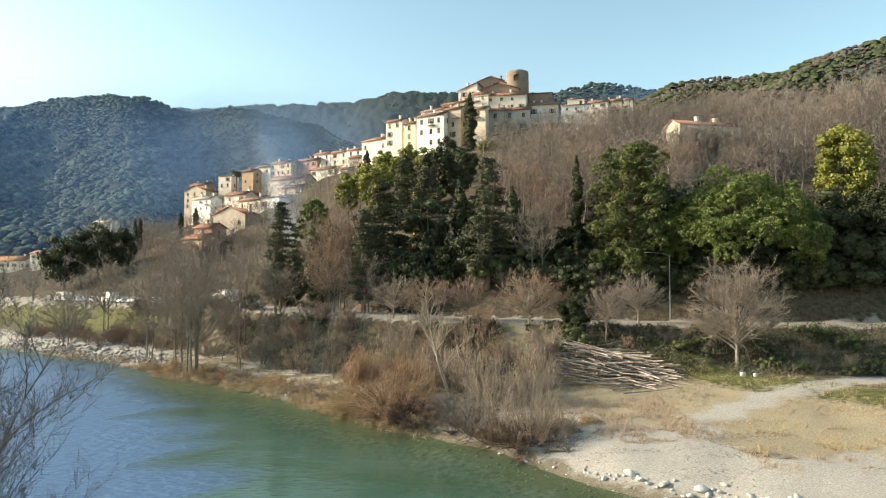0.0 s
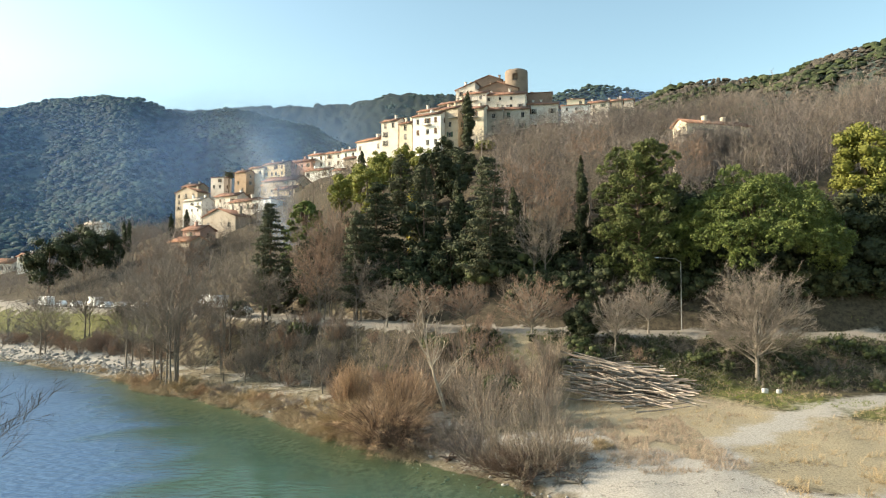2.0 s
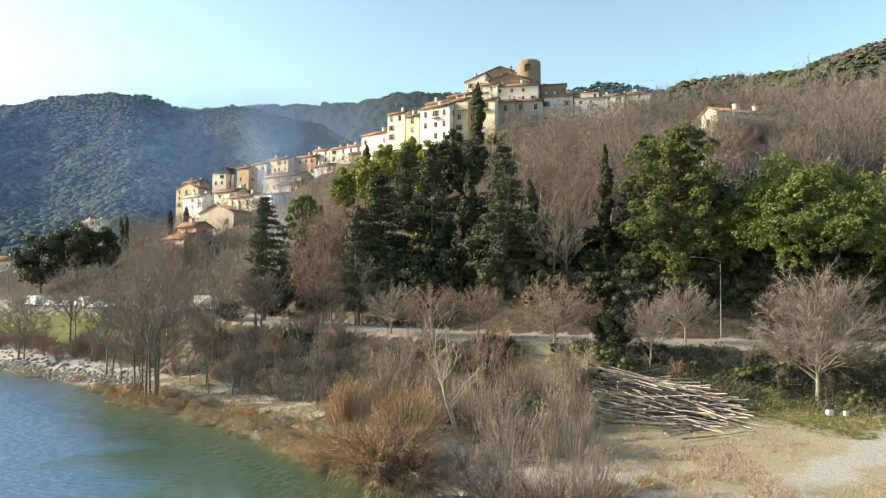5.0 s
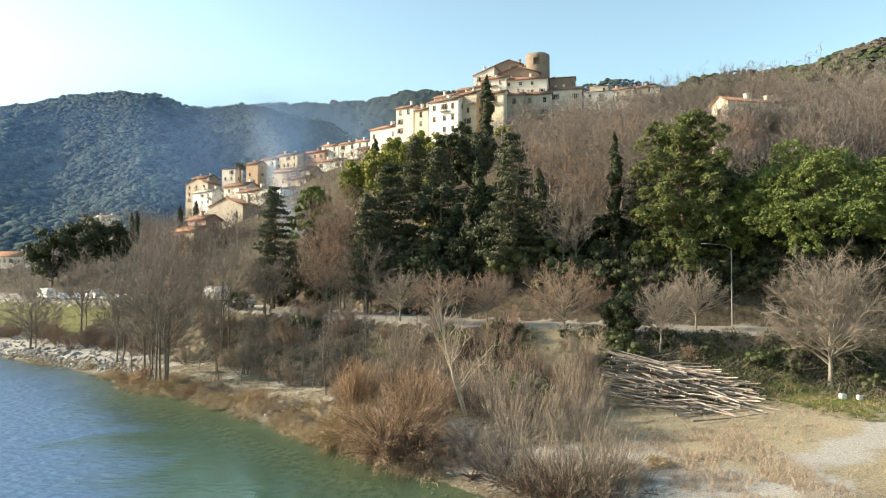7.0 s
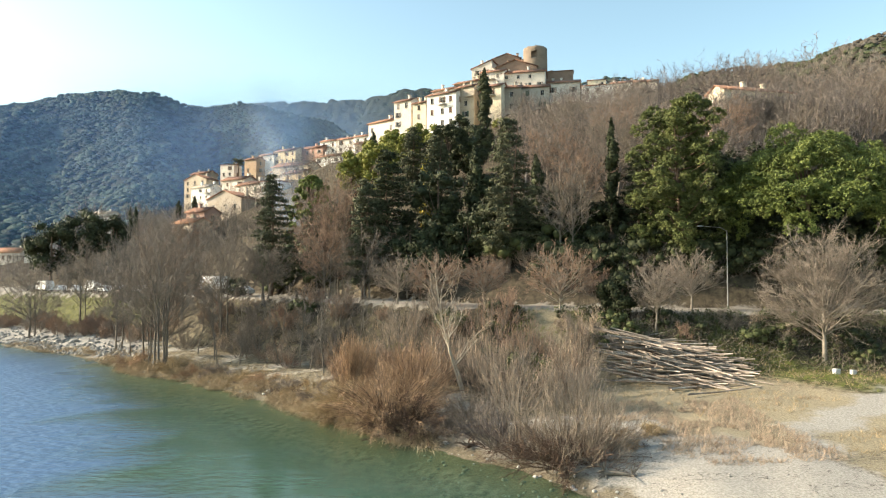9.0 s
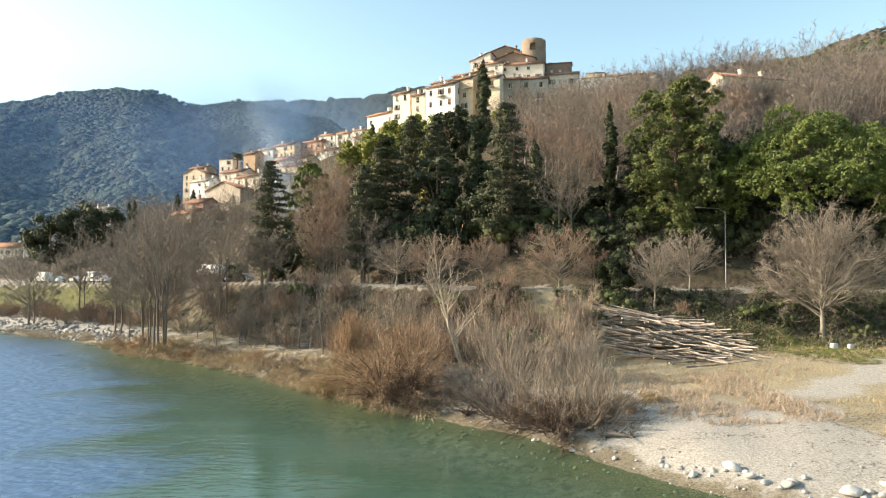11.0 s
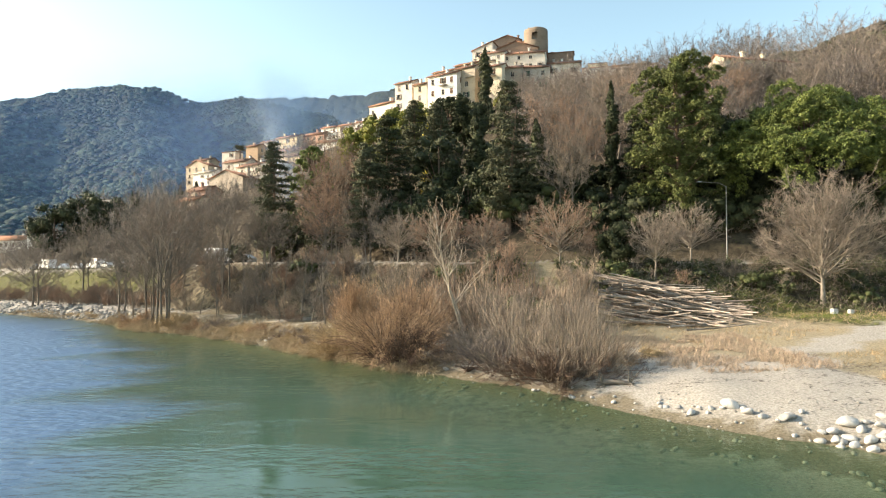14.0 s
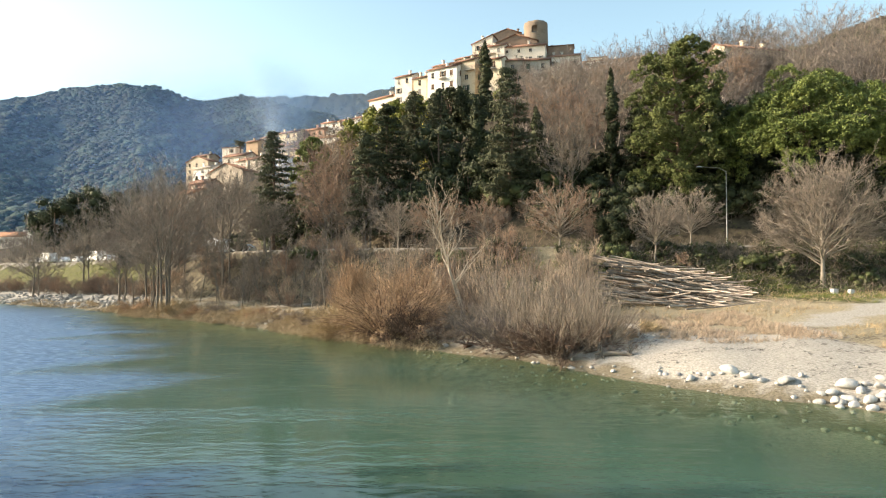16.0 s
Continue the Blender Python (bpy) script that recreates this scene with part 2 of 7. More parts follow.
def ground_material():
    m = bpy.data.materials.new("ground_cover")
    m.use_nodes = True
    n, l = m.node_tree.nodes, m.node_tree.links
    b = n["Principled BSDF"]
    b.inputs["Roughness"].default_value, b.inputs["Specular IOR Level"].default_value = 0.95, 0.15
    tc = n.new("ShaderNodeTexCoord")

    def tex(scale, detail=5, stretch=None):
        q = n.new("ShaderNodeTexNoise")
        q.inputs["Scale"].default_value, q.inputs["Detail"].default_value = scale, detail
        q.inputs["Roughness"].default_value = 0.65
        l.new(tc.outputs["Object"], q.inputs["Vector"])
        return q.outputs["Fac"]

    def ramp(src, c0, c1, lo=0.35, hi=0.65):
        q = n.new("ShaderNodeValToRGB")
        q.color_ramp.elements[0].position, q.color_ramp.elements[1].position = lo, hi
        q.color_ramp.elements[0].color, q.color_ramp.elements[1].color = (*c0, 1), (*c1, 1)
        l.new(src, q.inputs["Fac"])
        return q.outputs["Color"]

    def mask(name, noise_src, soft=0.25):
        a = n.new("ShaderNodeAttribute")
        a.attribute_name = name
        add = n.new("ShaderNodeMath")
        add.operation = "ADD"
        l.new(a.outputs["Fac"], add.inputs[0])
        l.new(noise_src, add.inputs[1])
        mr = n.new("ShaderNodeMapRange")
        mr.inputs["From Min"].default_value, mr.inputs["From Max"].default_value = 1.0 - soft, 1.0 + soft
        l.new(add.outputs[0], mr.inputs["Value"])
        return mr.outputs["Result"]

    def mix(fac, a, c):
        q = n.new("ShaderNodeMix")
        q.data_type = "RGBA"
        l.new(fac, q.inputs["Factor"])
        l.new(a, q.inputs["A"])
        l.new(c, q.inputs["B"])
        return q.outputs["Result"]

    n1, n2, n3, n4 = tex(0.25), tex(1.7), tex(9, 6), tex(0.06)
    litter = ramp(n2, (0.045, 0.037, 0.026), (0.115, 0.093, 0.064))
    grass = ramp(n2, (0.06, 0.072, 0.02), (0.15, 0.15, 0.05))
    straw = ramp(n3, (0.16, 0.13, 0.08), (0.40, 0.34, 0.235), 0.3, 0.68)
    gravel = ramp(n3, (0.20, 0.183, 0.157), (0.45, 0.415, 0.365), 0.3, 0.64)
    sand = ramp(n3, (0.30, 0.27, 0.22), (0.52, 0.48, 0.415), 0.3, 0.66)
    tarmac = ramp(n3, (0.235, 0.208, 0.175), (0.37, 0.335, 0.285))
    damp = ramp(n3, (0.10, 0.083, 0.055), (0.25, 0.21, 0.15))
    # bluish green puts distance haze into the far forest ground
    oak = ramp(n4, (0.045, 0.065, 0.06), (0.07, 0.09, 0.075))
    c = litter
    for name, colour in (("m_forest", oak), ("m_grass", grass), ("m_straw", straw), ("m_sand", sand), ("m_gravel", gravel), ("m_road", tarmac), ("m_damp", damp)):
        c = mix(mask(name, n2 if name != "m_forest" else n1, 0.18), c, colour)
    l.new(c, b.inputs["Base Color"])
    bp = n.new("ShaderNodeBump")
    bp.inputs["Strength"].default_value, bp.inputs["Distance"].default_value = 0.6, 0.12
    l.new(n3, bp.inputs["Height"])
    l.new(bp.outputs["Normal"], b.inputs["Normal"])
    return m


def track_y(x):
    return np.interp(x, [18, 21, 25, 30, 36, 43, 60], [52.0, 53.4, 55.5, 59.0, 61.5, 63.6, 67.0])


def masks(x, y):
    s, _ = along(SHORE, x, y)
    rd, _ = along(ROAD, x, y)
    lft, _ = along(LEFT_BANK, x, y)
    cd, _ = along(CREST, x, y)
    right = step(0, 6, x + 0.0 * y - 4)                      # the open gravel flat
    left = 1 - right
    r = np.hypot(x, y)
    track = np.exp(-((y - track_y(x) + 0.8 * ripple(x, y, 6, 47)) / 2.4) ** 2) * step(17, 22, x) * 0.85
    gravel = right * (1 - step(8, 13, s + 2.2 * ripple(x, y, 14, 44) + 1.2 * ripple(x, y, 5, 45) - 4 * step(24, 34, x))) + track
    gravel = np.maximum(gravel, (1 - step(6, 11, s)) * (1 - step(-44, -36, x)) * 0.85)
    gravel = np.where(s < 0, 0.75 - 0.35 * left, gravel)
    sand = left * (1 - step(8, 13, s)) * step(1.0, 3.0, s) * (0.33 + 0.36 * ripple(x, y, 7, 46)) + np.exp(-((s - 3.0) / 3.2) ** 2) * step(-3, 0, x) * (1 - step(9, 13, x)) * 0.9
    straw = right * step(7, 11, s) * (1 - step(24, 29, s)) * 0.85 + left * (1 - step(8, 18, s)) * 0.52
    grass = step(24, 27, s) * (1 - step(30, 33, s)) * (x > 22) * 0.62 + step(29, 33, s) * (rd < -4) * 0.36 + (s > 8) * (rd < -4) * (x < -5) * 0.28
    grass = np.maximum(grass, np.exp(-((x - 9.5) / 6) ** 2) * (rd < -4.2) * (rd > -9) * 0.75)
    grass = np.maximum(grass, (rd < -4) * (rd > -12) * (x < -48) * 0.56)
    grass = np.maximum(grass, (lft < 0) * (s < 0) * 0.5)
    straw = np.maximum(straw, np.exp(-((x + 19) / 8) ** 2 - ((y - 102) / 6) ** 2) * (rd > 4.5) * 0.8)
    forest = step(330, 430, r) * 1.0
    return {"m_road": 1.4 * (1 - step(3.9, 4.9, np.abs(rd) + 0.25 * ripple(x, y, 4, 49))), "m_gravel": gravel, "m_sand": sand, "m_straw": straw, "m_grass": grass, "m_forest": forest,
            "m_damp": (1 - step(0.2, 1.9, s + 0.5 * ripple(x, y, 3, 48))) * (s > -2.5) * 0.8}


gm = np_mesh("ground", np.stack([GX, GY, GZ], -1).reshape(-1, 3), quads, ground_material(), True)
for key, value in masks(GX, GY).items():
    gm.attributes.new(key, "FLOAT", "POINT").data.foreach_set("value", np.asarray(value, np.float32).ravel())
ground = tagged(new("ground", gm), "gravel, straw grass and leaf litter rising to wooded hills", "ground", kind="structure")


def water_material():
    m = bpy.data.materials.new("river_water")
    m.use_nodes = True
    n, l = m.node_tree.nodes, m.node_tree.links
    b, out = n["Principled BSDF"], n["Material Output"]
    tc = n.new("ShaderNodeTexCoord")
    mp = n.new("ShaderNodeMapping")
    mp.inputs["Scale"].default_value = (0.5, 1.0, 1.0)
    l.new(tc.outputs["Object"], mp.inputs["Vector"])
    w1, w2 = n.new("ShaderNodeTexNoise"), n.new("ShaderNodeTexNoise")
    for q, s in ((w1, 2.0), (w2, 0.10)):
        q.inputs["Scale"].default_value, q.inputs["Detail"].default_value = s, 4
        l.new(mp.outputs["Vector"], q.inputs["Vector"])
    ramp = n.new("ShaderNodeValToRGB")
    ramp.color_ramp.elements[0].position, ramp.color_ramp.elements[1].position = 0.35, 0.65
    ramp.color_ramp.elements[0].color, ramp.color_ramp.elements[1].color = (0.046, 0.084, 0.054, 1), (0.056, 0.108, 0.085, 1)
    l.new(w2.outputs["Fac"], ramp.inputs["Fac"])
    # the sky's reflection is painted as blue base colour on the ruffled water
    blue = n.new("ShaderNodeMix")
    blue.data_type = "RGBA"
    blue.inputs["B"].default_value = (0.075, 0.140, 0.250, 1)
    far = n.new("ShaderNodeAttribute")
    far.attribute_name = "ruffle_sky_blue"
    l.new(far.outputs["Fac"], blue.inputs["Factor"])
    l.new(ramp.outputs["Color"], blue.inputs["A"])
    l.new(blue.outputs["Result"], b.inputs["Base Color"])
    b.inputs["Roughness"].default_value, b.inputs["IOR"].default_value = 0.14, 1.33
    bp = n.new("ShaderNodeBump")
    bp.inputs["Strength"].default_value, bp.inputs["Distance"].default_value = 0.6, 0.25
    ruf = n.new("ShaderNodeAttribute")
    ruf.attribute_name = "ruffle_sky_blue"
    lanes, stretch, lane, both = n.new("ShaderNodeTexNoise"), n.new("ShaderNodeMapping"), n.new("ShaderNodeMapRange"), n.new("ShaderNodeMath")
    stretch.inputs["Scale"].default_value, stretch.inputs["Rotation"].default_value = (0.05, 0.32, 1.0), (0, 0, radians(-6))
    lanes.inputs["Scale"].default_value, lanes.inputs["Detail"].default_value = 1.0, 3
    lane.inputs["From Min"].default_value, lane.inputs["From Max"].default_value = 0.42, 0.68
    lane.inputs["To Min"].default_value, lane.inputs["To Max"].default_value = 0.0, 0.34
    both.operation = "ADD"
    l.new(tc.outputs["Object"], stretch.inputs["Vector"])
    l.new(stretch.outputs["Vector"], lanes.inputs["Vector"])
    l.new(lanes.outputs["Fac"], lane.inputs["Value"])
    l.new(ruf.outputs["Fac"], both.inputs[0])
    l.new(lane.outputs["Result"], both.inputs[1])
    mr = n.new("ShaderNodeMapRange")
    mr.inputs["To Min"].default_value, mr.inputs["To Max"].default_value = 0.035, 0.8
    l.new(both.outputs[0], mr.inputs["Value"])
    l.new(mr.outputs["Result"], bp.inputs["Strength"])
    mr2 = n.new("ShaderNodeMapRange")
    mr2.inputs["To Min"].default_value, mr2.inputs["To Max"].default_value = 0.04, 0.30
    l.new(both.outputs[0], mr2.inputs["Value"])
    l.new(mr2.outputs["Result"], b.inputs["Roughness"])
    l.new(w1.outputs["Fac"], bp.inputs["Height"])
    l.new(bp.outputs["Normal"], b.inputs["Normal"])
    clear = n.new("ShaderNodeBsdfTransparent")
    clear.inputs["Color"].default_value = (0.80, 0.90, 0.74, 1)
    mixs = n.new("ShaderNodeMixShader")
    a = n.new("ShaderNodeAttribute")
    a.attribute_name = "murk"
    l.new(a.outputs["Fac"], mixs.inputs["Fac"])
    l.new(clear.outputs["BSDF"], mixs.inputs[1])
    l.new(b.outputs["BSDF"], mixs.inputs[2])
    l.new(mixs.outputs["Shader"], out.inputs["Surface"])
    return m


wx, wy = np.arange(-320, 131, 2.2), np.arange(-90, 300, 2.2)
WX, WY = np.meshgrid(wx, wy)
wi = np.arange(WX.size).reshape(WX.shape)
wq = np.stack([wi[:-1, :-1], wi[:-1, 1:], wi[1:, 1:], wi[1:, :-1]], -1).reshape(-1, 4)
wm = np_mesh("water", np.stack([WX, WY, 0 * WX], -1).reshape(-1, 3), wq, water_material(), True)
# bounds the ruffled water, and with it the painted sky blue
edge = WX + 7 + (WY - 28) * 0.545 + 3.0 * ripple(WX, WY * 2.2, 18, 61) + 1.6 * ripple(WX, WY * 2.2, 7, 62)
wm.attributes.new("ruffle_sky_blue", "FLOAT", "POINT").data.foreach_set("value", (1 - step(-5, 3, edge)).astype(np.float32).ravel())
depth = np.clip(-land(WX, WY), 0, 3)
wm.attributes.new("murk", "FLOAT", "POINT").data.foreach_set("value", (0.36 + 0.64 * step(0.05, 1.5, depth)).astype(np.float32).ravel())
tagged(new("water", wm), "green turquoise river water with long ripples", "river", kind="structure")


# ---- plants ----
class Buf:
    def __init__(self):
        self.v, self.f, self.n = [], [], 0

    def add(self, v, f):
        self.v.append(np.asarray(v, float))
        self.f.append(np.asarray(f, int) + self.n)
        self.n += len(v)

    def mesh(self, name, mat, smooth=False):
        return np_mesh(name, np.concatenate(self.v), np.concatenate(self.f), mat, smooth)


def tube(buf, pts, rad, sides=5):
    """A tapered tube of quads along points."""
    pts = np.asarray(pts, float)
    d = np.gradient(pts, axis=0)
    d /= np.linalg.norm(d, axis=1)[:, None] + 1e-9
    ref = np.where(np.abs(d[:, 2:3]) > 0.9, [[1, 0, 0]], [[0, 0, 1]])
    u = np.cross(d, ref)
    u /= np.linalg.norm(u, axis=1)[:, None] + 1e-9
    w = np.cross(d, u)
    a = np.arange(sides) * 2 * math.pi / sides
    ring = pts[:, None] + (np.cos(a)[None, :, None] * u[:, None] + np.sin(a)[None, :, None] * w[:, None]) * np.asarray(rad)[:, None, None]
    k = len(pts)
    i = np.arange(k * sides).reshape(k, sides)
    f = np.stack([i[:-1], np.roll(i[:-1], -1, 1), np.roll(i[1:], -1, 1), i[1:]], -1).reshape(-1, 4)
    buf.add(ring.reshape(-1, 3), f)


def twigs(buf, base, way, length, width, rng):
    """Thin flat tapering twigs, one quad each, with a slight bend."""
    base, way, length = np.asarray(base), np.asarray(way), np.asarray(length)[:, None]
    side = np.cross(way, rng.normal(size=way.shape))
    side /= np.linalg.norm(side, axis=1)[:, None] + 1e-9
    tip = base + way * length + rng.normal(size=way.shape) * length * 0.10
    w = np.asarray(width)[:, None] if np.ndim(width) else width
    v = np.stack([base - side * w, base + side * w, tip + side * w * 0.3, tip - side * w * 0.3], 1).reshape(-1, 3)
    buf.add(v, np.arange(len(v)).reshape(-1, 4))


def limb(rng, p, d, length, bend, up, steps):
    pts = [p]
    d = d / np.linalg.norm(d)
    for _ in range(steps):
        d = d + rng.normal(size=3) * bend + np.array([0, 0, up])
        d /= np.linalg.norm(d)
        pts.append(pts[-1] + d * length / steps)
    return np.array(pts), d


def bare_shape(seed, height, spread, trunk_r=0.16, stems=1, light=False, fork=0.28, limbs=7, subs=5, fine=6, spray=5, twig_w=0.016, up=0.10, lean=0.25, rise=0.4):
    """Trunk and limbs, and the spray of twigs, of a leafless tree about height tall and spread wide."""
    rng = np.random.RandomState(seed)
    wood, spr = Buf(), Buf()
    for sn in range(stems):
        a0 = rng.uniform(0, 6.28)
        d0 = np.array([math.cos(a0) * lean * (stems > 1), math.sin(a0) * lean * (stems > 1), 1.0]) + rng.normal(size=3) * 0.05
        h = height * rng.uniform(0.8, 1.0) if stems > 1 else height
        r0 = trunk_r * rng.uniform(0.65, 1) if stems > 1 else trunk_r
        base = np.array([math.cos(a0), math.sin(a0), 0]) * (0.35 * (stems > 1)) + np.array([0, 0, -0.25])
        pts, _ = limb(rng, base, d0, h * 0.82, 0.07, 0.05, 8)
        tube(wood, pts[::4] if light else pts, np.linspace(r0, r0 * 0.18, 3 if light else 9), 4 if light else 6)
        for i in range(limbs):
            k = fork + (1 - fork) * (i + rng.uniform(0, 1)) / limbs
            j = min(7, int(k * 8))
            p = pts[j] + (pts[j + 1] - pts[j]) * (k * 8 - j)
            a = i * 2.4 + rng.uniform(-0.5, 0.5)
            ln = (spread * 0.5) * (1.05 - 0.45 * k) * rng.uniform(0.8, 1.15)
            d = np.array([math.cos(a), math.sin(a), rng.uniform(rise, rise + 0.6) + 0.6 * k])
            lp, ld = limb(rng, p, d, ln * 1.25, 0.16, up, 5)
            tube(wood, lp[::5] if light else lp, np.linspace(r0 * 0.45 * (1.2 - k * 0.7), r0 * 0.08, 2 if light else 6), 3 if light else 4)
            for q in range(subs):
                m = (q + rng.uniform(0.3, 1)) / subs
                jj = min(4, int(m * 5))
                sp = lp[jj] + (lp[jj + 1] - lp[jj]) * (m * 5 - jj)
                sd = (lp[min(5, jj + 1)] - lp[jj]) / (np.linalg.norm(lp[min(5, jj + 1)] - lp[jj]) + 1e-9) + rng.normal(size=3) * 0.55 + np.array([0, 0, 0.35])
                sl = ln * rng.uniform(0.4, 0.7)
                bp_, bd = limb(rng, sp, sd, sl, 0.15, up, 3)
                if light:
                    twigs(spr, bp_[:1], (bp_[-1:] - bp_[:1]) / sl, [sl], twig_w * 2, rng)
                else:
                    tube(wood, bp_, np.linspace(r0 * 0.12, r0 * 0.04, 4), 3)
                t = rng.uniform(0.1, 1, fine)
                start = np.array([bp_[min(2, int(v * 3))] + (bp_[min(2, int(v * 3)) + 1] - bp_[min(2, int(v * 3))]) * (v * 3 - min(2, int(v * 3))) for v in t])
                way = bd + rng.normal(size=(fine, 3)) * 0.55 + np.array([0, 0, 0.3])
                way /= np.linalg.norm(way, axis=1)[:, None]
                fl = sl * rng.uniform(0.22, 0.5, fine)
                twigs(spr, start, way, fl, twig_w * 1.4, rng)
                s2 = np.repeat(start, spray, 0) + np.repeat(way * fl[:, None], spray, 0) * rng.uniform(0.1, 1, (fine * spray, 1))
                w2 = np.repeat(way, spray, 0) + rng.normal(size=(fine * spray, 3)) * 0.5 + np.array([0, 0, 0.25])
                w2 /= np.linalg.norm(w2, axis=1)[:, None]
                twigs(spr, s2, w2, np.repeat(fl, spray) * rng.uniform(0.3, 0.75, fine * spray), twig_w, rng)
    return wood, spr


ICO = bmesh.new()
bmesh.ops.create_icosphere(ICO, subdivisions=2, radius=1)
ICO_V = np.array([v.co[:] for v in ICO.verts])
ICO_F = np.array([[v.index for v in f.verts] for f in ICO.faces])
ICO.free()
LOW = bmesh.new()
bmesh.ops.create_cube(LOW, size=2)
bmesh.ops.subdivide_edges(LOW, edges=LOW.edges[:], cuts=1, use_grid_fill=True)
LOW_V = np.array([v.co.normalized()[:] for v in LOW.verts])
LOW.verts.index_update()
LOW_F = np.array([[v.index for v in f.verts] for f in LOW.faces])
LOW.free()
TOP_F = np.array([f for f in LOW_F if LOW_V[f][:, 2].mean() > -0.3])


def leaf_cloud(buf, centres, radii, count, size, rng, lift=0.35, shell=0.35, droop=0.0, slim=0.55):
    """Small leaf blades in clumps: quads that face outwards, jittered, more of them on the upper side."""
    for c, r in zip(centres, radii):
        d = rng.normal(size=(count, 3)) + np.array([0, 0, lift])
        d /= np.linalg.norm(d, axis=1)[:, None]
        rr = 1 - shell * rng.uniform(0, 1, (count, 1)) ** 1.5
        p = c + d * r * rr
        nrm = d + rng.normal(size=(count, 3)) * 0.55
        nrm /= np.linalg.norm(nrm, axis=1)[:, None]
        u = np.cross(nrm, rng.normal(size=(count, 3)))
        u /= np.linalg.norm(u, axis=1)[:, None]
        w = np.cross(nrm, u)
        s = size * rng.uniform(0.6, 1.25, (count, 1))
        a, b_ = u * s, w * s * slim
        tip = d * s * 0.5 - np.array([0, 0, droop]) * s
        v = np.stack([p - a * 0.8, p - b_, p + a + tip, p + b_], 1).reshape(-1, 3)
        buf.add(v, np.arange(len(v)).reshape(-1, 4))


def core(buf, centres, radii, k, rng):
    """Dense inner mass of the clumps, so that no light shines straight through."""
    for c, r in zip(centres, radii):
        v = LOW_V * (1 + rng.uniform(-0.15, 0.15, (len(LOW_V), 1)))
        v = c + v * r * k
        buf.add(v, LOW_F)


def plant(name, label, category, x, y, parts, group="", yaw=0.0, z=None, scale=1.0):
    ob = new(name)
    ob.matrix_world = pose(x, y, ground_z(x, y) if z is None else z, 0, 0, yaw) @ Matrix.Scale(scale, 4)
    tagged(ob, label, category, group)
    for pn, me in parts:
        child(pn, me, ob)
    return ob


def needle_tufts(buf, centres, radii, count, size, rng):
    """Pine tufts: small close balls of slim blades that point outwards and up."""
    leaf_cloud(buf, centres, radii, count, size, rng, 0.5, 0.6, 0, 0.34)


def tuft_lobes(lobes, size, count, cen, rad, rng, share=0.21):
    """Adds the tufts that sit on the outer side of rounded lobes of a pine's crown."""
    for c in lobes:
        big = size * rng.uniform(0.7, 1.25)
        out = np.array([c[0], c[1], 0.0])
        out = out / (np.linalg.norm(out) + 1.0) * 0.7 + np.array([0, 0, 0.55])
        for _ in range(count):
            d = rng.normal(size=3) + out
            d = d / np.linalg.norm(d) * np.array([1.1, 1.1, 0.8])
            cen.append(np.asarray(c) + d * big * rng.uniform(0.8, 1.05))
            t = big * share * rng.uniform(0.8, 1.3)
            rad.append((t, t, t * 0.85))


